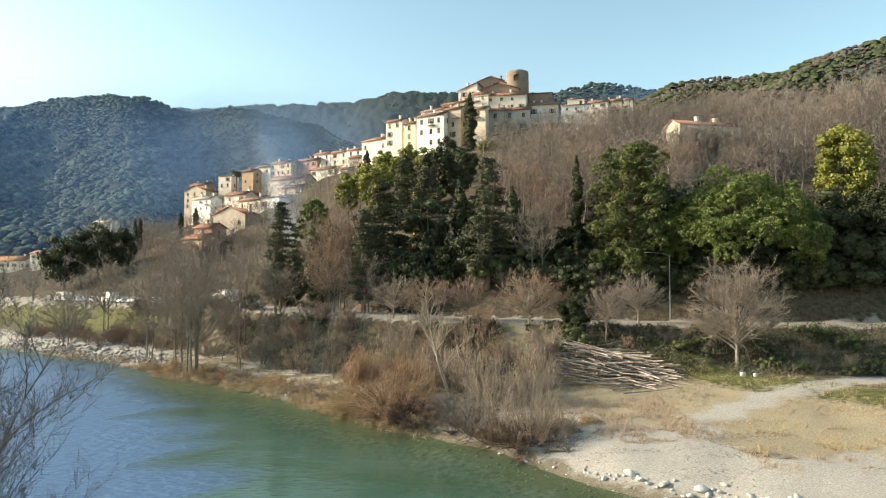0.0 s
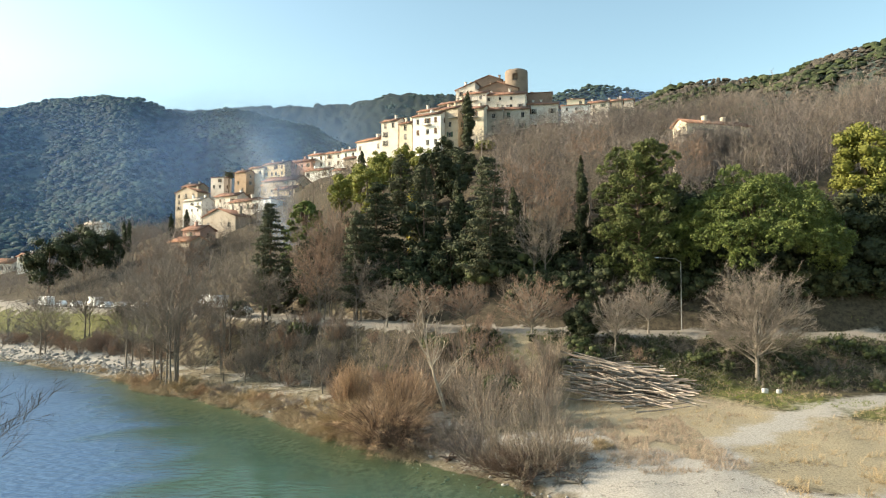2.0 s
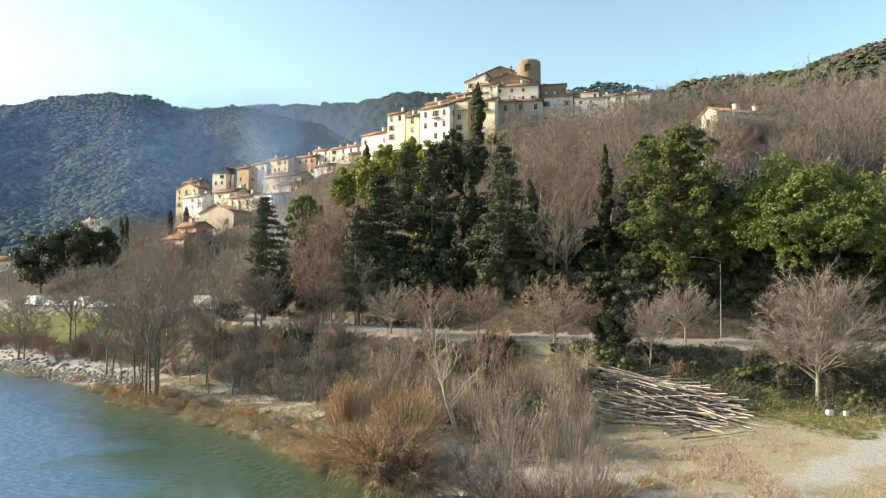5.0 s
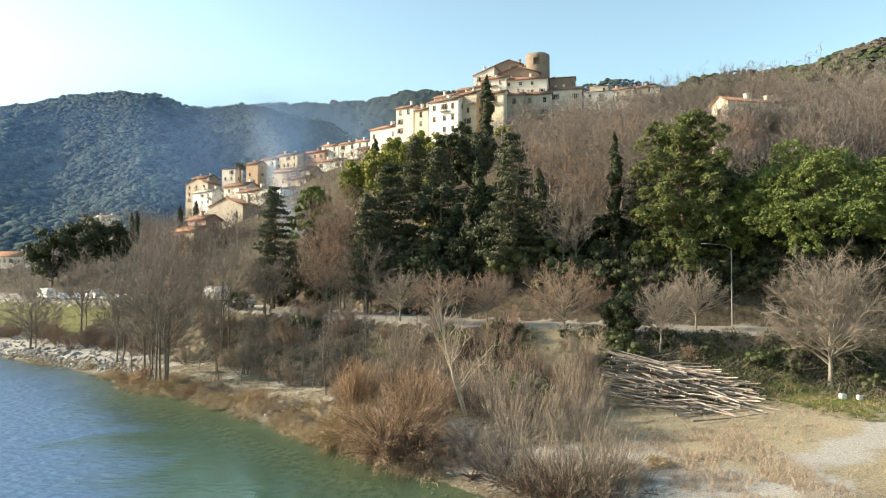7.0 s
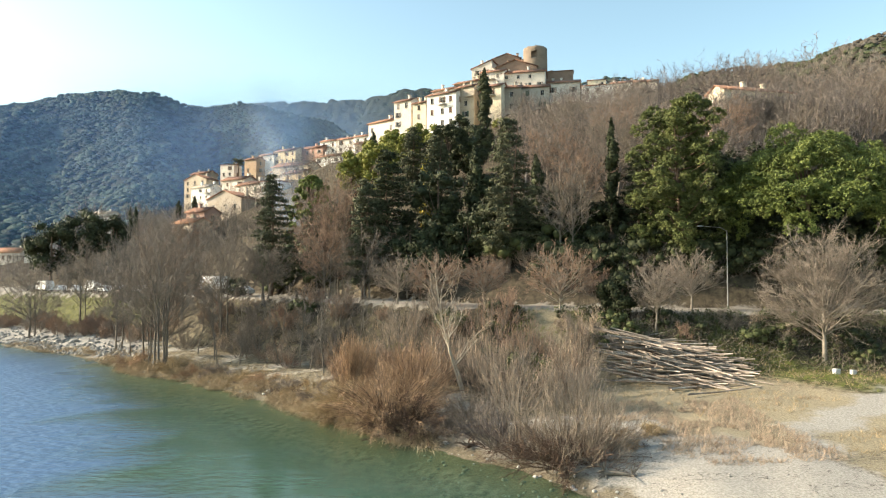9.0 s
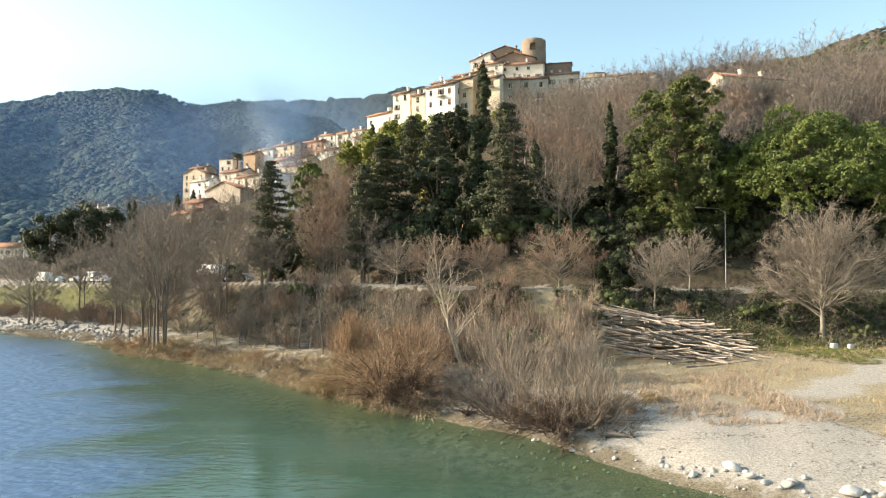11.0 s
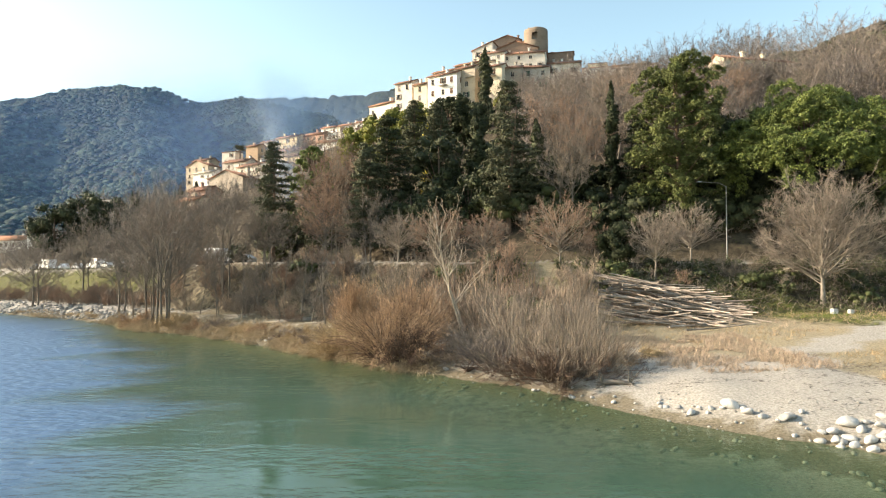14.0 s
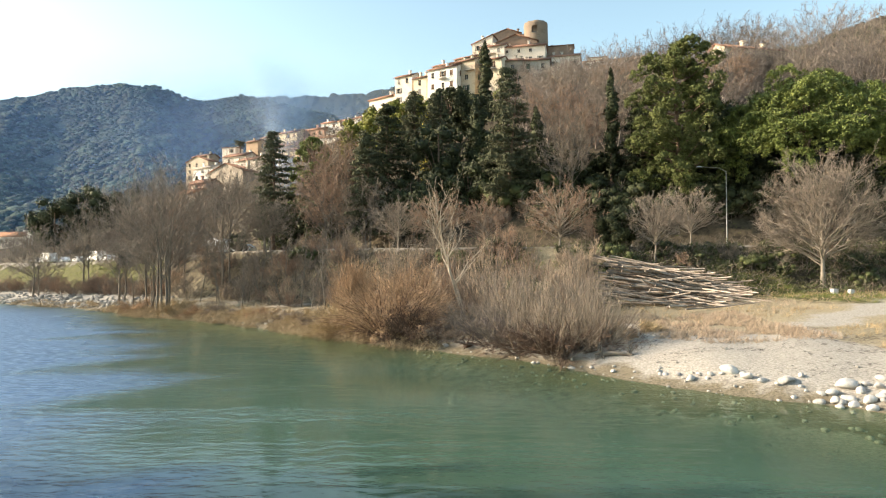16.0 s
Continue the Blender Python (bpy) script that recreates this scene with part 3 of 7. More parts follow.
def evergreen(seed, h, w, form, leaf, density=1.0, leaf_size=0.28):
    """Trunk with limbs and a crown of leafy clumps: pine, stone, cedar, cypress or round."""
    rng = np.random.RandomState(seed)
    wood, cr = Buf(), Buf()
    r0 = 0.10 + h * 0.014
    cen, rad = [], []
    if form == "cypress":
        tube(wood, [(0, 0, -0.3), (0, 0, h * 0.5), (0, 0, h * 0.9)], [r0, r0 * 0.7, 0.04], 6)
        n = int(26 * density)
        for i in range(n):
            k = (i + 0.5) / n
            env = w * 0.5 * min(1, (1 - k) * 3.2 + 0.06) ** 0.75 * (0.75 + 0.25 * min(1, k * 5))
            a = rng.uniform(0, 6.28)
            cen.append((math.cos(a) * env * 0.35, math.sin(a) * env * 0.35, 0.3 + k * (h - 0.6)))
            rad.append((env * 0.75, env * 0.75, h / n * 1.9))
        leaf_cloud(cr, np.array(cen), np.array(rad), int(130 * density), leaf_size * 1.2, rng, 0.5, 0.3)
        core(cr, np.array(cen), np.array(rad), 0.72, rng)
        return wood, cr
    if form == "cedar":
        top, _ = limb(rng, np.array([0, 0, -0.3]), np.array([0.02, 0, 1.0]), h, 0.02, 0.05, 8)
        tube(wood, top, np.linspace(r0, 0.04, 9), 6)
        n = max(10, int(h * 1.7))
        for i in range(n):
            k = 0.14 + 0.86 * (i + rng.uniform(0, 1)) / n
            reach = w * 0.5 * (1.02 - k) ** 0.75 * rng.uniform(0.75, 1.15) + 0.3
            for j in range(3):
                a = i * 2.1 + j * 2.1 + rng.uniform(-0.5, 0.5)
                d = np.array([math.cos(a), math.sin(a), rng.uniform(-0.15, 0.2)])
                p = np.array([0, 0, k * h])
                tube(wood, [p, p + d * reach * 0.95], [0.07, 0.02], 3)
                m = max(2, int(reach / 0.75))
                for q in range(m):
                    c = p + d * reach * (q + 0.8) / m + rng.normal(size=3) * 0.12
                    cen.append(c)
                    s = 0.42 + 0.28 * reach * (1 - q / m) * 0.5
                    rad.append((s * 1.35, s * 1.35, s * 0.42))
        leaf_cloud(cr, np.array(cen), np.array(rad), int(46 * density), leaf_size * 1.1, rng, 0.3, 0.6, 0.5, 0.32)
        core(cr, np.array(cen), np.array(rad), 0.32, rng)
        return wood, cr
    if form == "stone":
        fork = h * 0.42
        tube(wood, [(0, 0, -0.3), (0.15, 0, fork * 0.5), (0.1, 0.1, fork)], [r0 * 1.2, r0, r0 * 0.8], 8)
        n = int(20 + 60 * min(1, density / 2))
        lobes = []
        for i in range(n):
            u, a = math.sqrt((i + 0.5) / n), i * 2.39996
            e = w * 0.46 * u * rng.uniform(0.88, 1.06)
            lobes.append((math.cos(a) * e, math.sin(a) * e, h - w * 0.07 - (h * 0.50) * u ** 2.2 + rng.normal() * 0.05 * w * 0.5))
        for i in range(int(n * 0.45)):
            a, e = rng.uniform(0, 6.28), w * 0.46 * rng.uniform(0.75, 1.0)
            lobes.append((math.cos(a) * e, math.sin(a) * e, h * rng.uniform(0.16, 0.5)))
        tuft_lobes(lobes, w * 0.075, 42 if density > 1 else 16, cen, rad, rng, 0.21 if density > 1 else 0.36)
        for i in range(12):
            c = np.array(cen[int(rng.randint(n))])
            tube(wood, [(0.1, 0.1, fork), tuple(c * 0.5 + np.array([0, 0, fork * 0.55])), tuple(c)], [r0 * 0.5, r0 * 0.35, 0.06], 5)
        needle_tufts(cr, np.array(cen), np.array(rad), 30, leaf_size * 1.15, rng)
        return wood, cr
    if form == "pine":
        top, _ = limb(rng, np.array([0, 0, -0.3]), np.array([0.02, 0, 1.0]), h * 0.92, 0.03, 0.06, 9)
        tube(wood, top, np.linspace(r0 * 1.2, 0.08, 10), 7)
        n = int(42 * density)
        for i in range(n):
            k = 0.10 + 0.86 * (i + 0.5) / n
            env = w * 0.5 * (0.62 + 0.5 * math.sin(k * 2.9)) * rng.uniform(0.72, 1.12)
            a = i * 2.39996 + rng.uniform(-0.4, 0.4)
            p = np.array([0, 0, k * h * 0.93])
            e = p + np.array([math.cos(a) * env, math.sin(a) * env, rng.uniform(0.6, 2.4)])
            tube(wood, [p, (p + e) / 2 + np.array([0, 0, -0.2]), e], [0.10, 0.07, 0.03], 4)
            lobes = [p + (e - p) * f + rng.normal(size=3) * 0.3 for f in (0.95, 0.65, 0.35)]
            tuft_lobes(lobes, w * 0.085, 27, cen, rad, rng, 0.27)
        tuft_lobes([(rng.normal() * w * 0.09, rng.normal() * w * 0.09, h - rng.uniform(0.8, 2.6)) for i in range(7)], w * 0.08, 27, cen, rad, rng, 0.27)
        needle_tufts(cr, np.array(cen), np.array(rad), 30, leaf_size * 1.15, rng)
        return wood, cr
    tube(wood, [(0, 0, -0.3), (0.1, 0, h * 0.4), (0, 0.1, h * 0.8)], [r0, r0 * 0.8, 0.05], 6)
    n = int(42 * density)
    for i in range(n):
        d = rng.normal(size=3)
        d /= np.linalg.norm(d)
        c = np.array([d[0] * w * 0.36, d[1] * w * 0.36, h * 0.56 + d[2] * h * 0.34])
        cen.append(c * rng.uniform(0.9, 1.08))
        s = w * rng.uniform(0.11, 0.19)
        rad.append((s, s, s * 0.85))
        if i % 4 == 0:
            tube(wood, [(0, 0, h * 0.3), tuple(c)], [0.08, 0.02], 4)
    leaf_cloud(cr, np.array(cen), np.array(rad), int(105 * density), leaf_size * 1.25, rng, 0.35, 0.4)
    core(cr, np.array(cen), np.array(rad), 0.6, rng)
    return wood, cr


def evergreen_tree(name, label, x, y, top, w, form, leaf, seed, density=1.0, leaf_size=0.28, category="tree", group=""):
    h = top - ground_z(x, y)
    wood, cr = evergreen(seed, h, w, form, leaf, density, leaf_size)
    parts = [("trunk", wood.mesh("trunk", M_bark_pine, True)), ("crown", cr.mesh("crown", leaf))]
    return plant(name, label, category, x, y, parts, group)


evergreen_tree("pine_tree", "tall full pine with bright green needle tufts above the road", 25.6, 88, 31.0, 9.6, "pine", M_leaf_pine, 11, 1.5, 0.13)
evergreen_tree("stone_pine", "broad stone pine with dense rounded green crown", 39.6, 87, 26.6, 22.0, "stone", M_leaf_stone, 12, 6.0, 0.15)
# a stone pine in near-black leaf: its shade is put into the colour
evergreen_tree("stone_pine", "broad pine behind the larger stone pine, shade put into its leaf colour", 60.5, 91, 25.0, 18.4, "stone", M_leaf_dark_shade, 13, 0.7, 0.26)
evergreen_tree("stone_pine", "small flat-topped green pine below the village", -24.1, 121, 27.2, 8.4, "stone", M_leaf_stone, 14, 0.4, 0.2)
evergreen_tree("stone_pine", "dark round-topped pine below the white houses", -1.1, 128, 37.4, 9.5, "stone", M_leaf_dark_shade, 15, 0.5, 0.2)
evergreen_tree("poplar_tree", "yellow-green leafy tree on the wooded slope", 58.0, 93, 35.6, 8.6, "round", M_leaf_lime, 16, 1.5, 0.2)
for i, (x, y, top, w) in enumerate([(7.4, 176, 62.4, 3.9), (20.1, 97, 30.4, 1.9), (10.8, 100, 26.5, 2.7), (2.7, 106, 29.0, 2.5), (-22.3, 190, 49.3, 2.3), (-88.4, 232, 36.6, 2.0),
                                   (-92.2, 228, 34.8, 1.8), (-103.7, 222, 32.0, 1.7), (-105.4, 222, 31.6, 1.6)]):
    evergreen_tree("cypress_tree", ("very tall dark cypress before the yellow house" if i == 0 else "slim dark green column-shaped cypress"), x, y, top, w, "cypress", M_leaf_dark_shade, 20 + i, 1.3 if i == 0 else 0.9, 0.20,
                   group="cypresses on the hillside")
for i, (x, y, top, w) in enumerate([(6.5, 94, 30.1, 9.6), (-9.4, 102, 27.9, 10.5), (-3.1, 112, 31.9, 9.5), (-26.7, 107, 24.9, 8.2), (11.3, 122, 34.0, 7.4), (-7.7, 130, 37.1, 9.0),
                                   (-11.8, 97, 22.9, 7.0), (23.2, 96, 26.1, 6.5), (35.0, 98, 26.4, 7.0)]):
    evergreen_tree("cedar_tree", "dark grey-green cedar with layered drooping boughs", x, y, top, w, "cedar", M_leaf_cedar if i % 3 != 1 else M_leaf_dark_shade, 40 + i, 1.0, 0.21, group="conifers on the hillside")
# oaks right of the tall pine are partly added to darken a shaded slope
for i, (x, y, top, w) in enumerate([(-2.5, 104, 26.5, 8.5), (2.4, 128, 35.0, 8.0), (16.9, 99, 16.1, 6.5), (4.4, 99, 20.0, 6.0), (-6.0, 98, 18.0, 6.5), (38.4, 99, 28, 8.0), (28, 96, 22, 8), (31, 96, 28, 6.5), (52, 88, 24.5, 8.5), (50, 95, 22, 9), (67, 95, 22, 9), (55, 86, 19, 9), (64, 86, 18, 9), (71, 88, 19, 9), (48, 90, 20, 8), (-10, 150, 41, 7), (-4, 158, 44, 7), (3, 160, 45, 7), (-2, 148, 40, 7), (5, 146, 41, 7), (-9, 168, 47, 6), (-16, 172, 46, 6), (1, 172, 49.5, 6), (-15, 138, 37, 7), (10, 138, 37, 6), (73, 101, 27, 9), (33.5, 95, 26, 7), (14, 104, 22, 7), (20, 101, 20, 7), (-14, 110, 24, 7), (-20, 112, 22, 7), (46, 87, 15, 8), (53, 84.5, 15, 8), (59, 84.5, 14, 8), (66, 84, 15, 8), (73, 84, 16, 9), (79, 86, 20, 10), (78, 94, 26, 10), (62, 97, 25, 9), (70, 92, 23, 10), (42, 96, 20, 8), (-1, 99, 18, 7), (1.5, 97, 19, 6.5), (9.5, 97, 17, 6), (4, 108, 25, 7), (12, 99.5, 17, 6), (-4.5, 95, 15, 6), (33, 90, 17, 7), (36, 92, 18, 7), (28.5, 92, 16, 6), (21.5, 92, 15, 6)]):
    evergreen_tree("holm_oak", "yellow-green evergreen oak below the white houses" if y > 136 and x < -3 else "dark evergreen oak with a round leafy crown", x, y, top, w, "round", M_leaf_lime if y > 136 and x < -3 else M_leaf_dark_shade, 60 + i, 0.7, 0.22, group="evergreen oaks on the hillside")
for i, (x, y, top, w) in enumerate([(-17.7, 150, 39.2, 8.4), (-13.3, 158, 43.2, 7.0), (11.4, 166, 46.9, 5.2), (-21.5, 146, 35.8, 6.0)]):
    evergreen_tree("leafy_tree", "yellow-green leafy tree below the village houses", x, y, top, w, "round", M_leaf_lime, 70 + i, 0.9, 0.26, group="yellow-green trees on the hillside")
evergreen_tree("mimosa_tree", "small slender tree with golden yellow leaves", -4.5, 112, 28.1, 2.2, "cypress", M_leaf_gold, 80, 0.6, 0.3)
for i, (x, y, top, w) in enumerate([(-106, 182, 24.3, 13.5), (-100, 188, 27.2, 13.0), (-96, 194, 26.5, 8.7)]):
    evergreen_tree("pine_tree", "dark green pine beside the valley road", x, y, top, w, "round", M_leaf_dark_shade, 90 + i, 1.0, 0.32, group="pines beside the valley road")


def bare_tree(name, label, x, y, top, w, seed, twig=M_twig_grey, bark=M_bark_grey, group="", **kw):
    wood, spr = bare_shape(seed, top - ground_z(x, y), w, **kw)
    return plant(name, label, "tree", x, y, [("trunk", wood.mesh("trunk", bark, True)), ("crown", spr.mesh("crown", twig))], group)


def dome_tree(name, label, x, y, top, w, seed, twig=M_twig_grey, group="bare trees by the road", n=3800, low=0.24, trunk_r=0.15, twig_w=0.011, bark=M_bark_ash, stems=1, lean=0.3):
    """A leafless tree that forks low into many limbs, which fan out to a rounded head of fine twigs."""
    h = top - ground_z(x, y)
    rng = np.random.RandomState(seed)
    wood, spr = Buf(), Buf()
    fork = h * low * 0.75
    feet = [(math.cos(i * 2.4) * 0.5 * (stems > 1), math.sin(i * 2.4) * 0.5 * (stems > 1)) for i in range(stems)]
    necks = []
    for fx, fy in feet:
        f = fork * rng.uniform(0.7, 1.1)
        nk = np.array([fx * (1 + lean * f), fy * (1 + lean * f), f])
        tube(wood, [(fx, fy, -0.3), (fx * 1.1 + rng.normal() * 0.06, fy * 1.1, f * 0.5), nk], [trunk_r * 1.15, trunk_r, trunk_r * 0.85], 7)
        tube(wood, [nk, nk + np.array([rng.normal() * 0.1, rng.normal() * 0.1, (h - f) * 0.28]), nk + np.array([rng.normal() * 0.2, rng.normal() * 0.2, (h - f) * 0.52])], [trunk_r * 0.8, trunk_r * 0.5, trunk_r * 0.2], 6)
        necks.append((nk, f))
    m = 30 if n < 3500 else 44
    per = max(6, int(n / (m * 14)))
    mid, half = h * (1 + low) * 0.5, h * (1 - low) * 0.5
    for i in range(m):
        nk, f = necks[i % stems]
        c = 1 - 1.65 * (i + 0.5) / m + rng.normal() * 0.08
        c = float(np.clip(c, -0.62, 0.99))
        a, q = i * 2.39996 + rng.uniform(-0.4, 0.4), math.sqrt(1 - c * c)
        k = rng.uniform(0.66, 0.95)
        end = np.array([math.cos(a) * q * w * 0.5 * k, math.sin(a) * q * w * 0.5 * k, mid + c * half * k])
        start = nk + np.array([0, 0, max(0.0, mid + c * half * k - f) * 0.42 * rng.uniform(0.7, 1.1)])
        ln = np.linalg.norm(end - start)
        bow = (start + end) / 2 + np.array([0, 0, 0.07 * ln]) + rng.normal(size=3) * 0.05 * ln
        t = np.linspace(0, 1, 6)[:, None]
        lp = start * (1 - t) ** 2 + 2 * bow * t * (1 - t) + end * t * t + rng.normal(size=(6, 3)) * 0.018 * ln * (t > 0)
        tube(wood, lp, np.linspace(trunk_r * 0.30, 0.016, 6), 4)
        for j in range(per):
            u = 0.34 + 0.66 * (j + rng.uniform(0, 1)) / per
            g = min(4, int(u * 5))
            sp = lp[g] + (lp[g + 1] - lp[g]) * (u * 5 - g)
            d = lp[g + 1] - lp[g]
            d = d / np.linalg.norm(d) + rng.normal(size=3) * 0.62 + np.array([0, 0, 0.1])
            sl = ln * rng.uniform(0.22, 0.42) * (1.15 - 0.5 * u)
            bp_, bd = limb(rng, sp, d, sl, 0.10, 0.05, 3)
            tube(wood, bp_, np.linspace(0.021, 0.009, 4), 3)
            v = rng.uniform(0.1, 1, 5)
            gi = np.minimum(2, (v * 3).astype(int))
            st = bp_[gi] + (bp_[gi + 1] - bp_[gi]) * (v * 3 - gi)[:, None]
            wy_ = bd + rng.normal(size=(5, 3)) * 0.42 + np.array([0, 0, 0.15])
            wy_ /= np.linalg.norm(wy_, axis=1)[:, None]
            fl = sl * rng.uniform(0.3, 0.6, 5)
            twigs(spr, st, wy_, fl, twig_w * 1.3, rng)
            s2 = np.repeat(st, 5, 0) + np.repeat(wy_ * fl[:, None], 5, 0) * rng.uniform(0.1, 1, (25, 1))
            w2 = np.repeat(wy_, 5, 0) + rng.normal(size=(25, 3)) * 0.55 + np.array([0, 0, 0.10])
            w2 /= np.linalg.norm(w2, axis=1)[:, None]
            twigs(spr, s2, w2, np.repeat(fl, 5) * rng.uniform(0.4, 0.9, 25), twig_w * 0.9, rng)
    return plant(name, label, "tree", x, y, [("trunk", wood.mesh("trunk", bark, True)), ("crown", spr.mesh("crown", twig))], group)


dome_tree("bare_tree", "leafless round-headed tree at the foot of the road bank", 30.9, 68.6, 15.0, 10.8, 101, M_twig_grey, n=9500, low=0.11, trunk_r=0.22, twig_w=0.012)
dome_tree("bare_tree", "small leafless tree behind the log pile", 18.4, 73.5, 12.4, 5.8, 102, M_twig_grey, n=3600, low=0.2, trunk_r=0.1)
dome_tree("bare_tree", "small leafless tree at the road's edge", 24.0, 80.0, 13.4, 7.2, 103, M_twig_grey, n=4200, low=0.2, trunk_r=0.12)
for i, (x, y, top, w, mat) in enumerate([(10.2, 77.5, 14.0, 8.6, M_twig_red), (3.1, 84.5, 13.0, 6.4, M_twig_red), (-2.0, 82.5, 13.2, 7.4, M_twig_red), (-6.5, 86, 13, 7, M_twig_grey)]):
    dome_tree("bare_tree", "leafless reddish-brown tree at the road's edge" if mat is M_twig_red else "leafless grey-brown tree at the road's edge", x, y, top, w, 110 + i, mat, n=4200, low=0.17, trunk_r=0.13)
for i, (x, y, top, w, mat) in enumerate([(-16.2, 103, 24.9, 13.0, M_twig_red), (-16.8, 97, 18.0, 9.6, M_twig_red), (-11.6, 96, 17.0, 9.0, M_twig_grey), (-8.5, 100, 16.5, 7.5, M_twig_red), (-29.6, 95.5, 18.9, 10.4, M_twig_grey), (-44.2, 98, 15.8, 8.6, M_twig_grey),
                                        (-64.9, 112, 12.4, 10.5, M_twig_grey), (-66.4, 128, 17.0, 10.0, M_twig_grey), (-40.7, 108, 17.4, 10.1, M_twig_red), (-36, 88.5, 17.0, 8.4, M_twig_grey), (-25, 98, 15, 8, M_twig_grey)]):
    dome_tree("bare_tree", "large leafless grey-brown tree between river and road", x, y, top, w, 130 + i, mat, "bare trees by the river", n=7600 if i == 0 else 3900, low=0.10, trunk_r=0.13, twig_w=0.013, stems=3, lean=0.22, bark=M_bark_grey)
for i, (x, y, top, w, mat) in enumerate([(14.2, 112, 33.5, 11.5, M_twig_red), (22.4, 105, 34.0, 11.0, M_twig_grey), (15.6, 97, 28.0, 7.6, M_twig_red), (25, 117, 37.6, 11.0, M_twig_red), (18.8, 127, 41.0, 11.0, M_twig_grey), (30.5, 110, 36.5, 10, M_twig_grey), (37.5, 104, 35.6, 9.5, M_twig_red), (13.2, 91.2, 24.5, 8.0, M_twig_grey), (45.5, 101, 34.5, 9, M_twig_grey), (22, 141, 46.5, 10, M_twig_grey), (29.5, 132, 43, 10, M_twig_red)]):
    dome_tree("bare_tree", "large leafless brown tree on the wooded slope", x, y, top, w, 270 + i, mat, "bare trees on the slope", n=3000, low=0.3, trunk_r=0.16, twig_w=0.014, stems=2, lean=0.2, bark=M_bark_grey)
for i, (x, y, top, w) in enumerate([(-61.5, 150, 22.5, 9.5), (-55, 148, 22.0, 9.5), (-49, 152, 24.5, 9.5), (-66, 154, 22, 8.5), (-57.5, 143, 18.5, 9)]):
    dome_tree("bare_tree", "leafless grey tree before the lowest houses", x, y, top, w, 290 + i, (M_twig_grey, M_twig_red)[i % 2], "bare trees below the village", n=3000, low=0.12, trunk_r=0.14, twig_w=0.016, stems=2, lean=0.2, bark=M_bark_grey)
dome_tree("bare_tree", "many-stemmed leafless willow leaning over the river's edge", -32.3, 84.2, 17.6, 12.5, 150, M_twig_grey, "bare trees by the river", n=5200, low=0.08, trunk_r=0.16, twig_w=0.013, stems=6, lean=0.3, bark=M_bark_grey)
for i, (x, y, top, w) in enumerate([(-18.6, 82, 9.4, 3.4), (-12.5, 75, 10.8, 3.6), (-16.0, 80, 9.2, 3.0), (-21.3, 84, 8.0, 3.5), (-9.9, 80, 8.4, 4), (-6.8, 78, 7.7, 4), (-24.8, 90, 8.9, 4.4), (-13, 86, 9.5, 4.5), (-4, 80, 8.5, 4.5), (-27, 86, 11.5, 4), (-23, 82.5, 10, 3.4), (-30.5, 90, 12, 4.5), (-34.5, 86, 13, 4.5), (-20, 88, 11, 4), (-17, 85, 10.5, 3.6), (-37.5, 91, 12, 4.5), (-26, 84, 9, 3), (-10, 84, 10.5, 4), (-7, 81, 9.5, 3.6), (-14.5, 78, 8.5, 3), (-40.5, 94, 11, 4), (-22, 86, 12, 4)]):
    bare_tree("sapling", "thin leafless sapling on the river bank", x, y, top, w, 160 + i, M_twig_grey, group="saplings on the bank", limbs=9, subs=4, fine=4, spray=3, trunk_r=0.07, fork=0.15, up=0.2, twig_w=0.012)
bare_tree("white_birch", "pale-barked leafless tree with few forked limbs", 0.9, 64.0, 13.6, 7.2, 180, M_twig_dry, M_bark_pale, stems=2, limbs=7, subs=4, fine=4, spray=3, trunk_r=0.14, fork=0.3, lean=0.3, up=0.1, twig_w=0.009)
bare_tree("bare_tree", "leafless grey tree with thin twigs at the near bank", -21.9, 27.6, 17.4, 9.6, 190, M_twig_ash, stems=6, limbs=13, subs=8, fine=9, spray=5, trunk_r=0.12, fork=0.10, lean=0.26, up=0.10, twig_w=0.008)


def thicket(seed, h, w, n, ln, disorder, droop, twig_w, stems=50):
    """Stems that fan out from a common foot, each carrying a plume of twigs that follow it more or less strictly."""
    rng = np.random.RandomState(seed)
    wood, spr = Buf(), Buf()
    per = max(6, int(n / stems))
    for i in range(stems):
        a, e = rng.uniform(0, 6.28), rng.uniform(0.05, 1) ** 0.7
        d = np.array([math.cos(a) * e * w * 0.5, math.sin(a) * e * w * 0.5, h * math.sqrt(max(0.05, 1 - e * e * 0.9))])
        base = np.array([math.cos(a) * e * w * 0.16, math.sin(a) * e * w * 0.16, -0.15])
        pts, _ = limb(rng, base, d + np.array([0, 0, droop * h * 0.4]), np.linalg.norm(d) * rng.uniform(0.72, 1.05), 0.09, -droop * 0.25, 6)
        tube(wood, pts, np.linspace(0.032, 0.010, 7), 3)
        u = rng.uniform(0.12, 1, per) ** 0.75 * 5.999
        j = u.astype(int)
        run = pts[j + 1] - pts[j]
        p = pts[j] + run * (u - j)[:, None] + rng.normal(size=(per, 3)) * (0.10 + 0.05 * ln * (u / 6))[:, None]
        way = run / (np.linalg.norm(run, axis=1)[:, None] + 1e-6) + rng.normal(size=(per, 3)) * disorder * 0.75 + np.array([0, 0, 0.25 - 0.5 * droop])
        way /= np.linalg.norm(way, axis=1)[:, None]
        twigs(spr, p, way, ln * rng.uniform(0.35, 1.1, per), twig_w, rng)
    return wood, spr


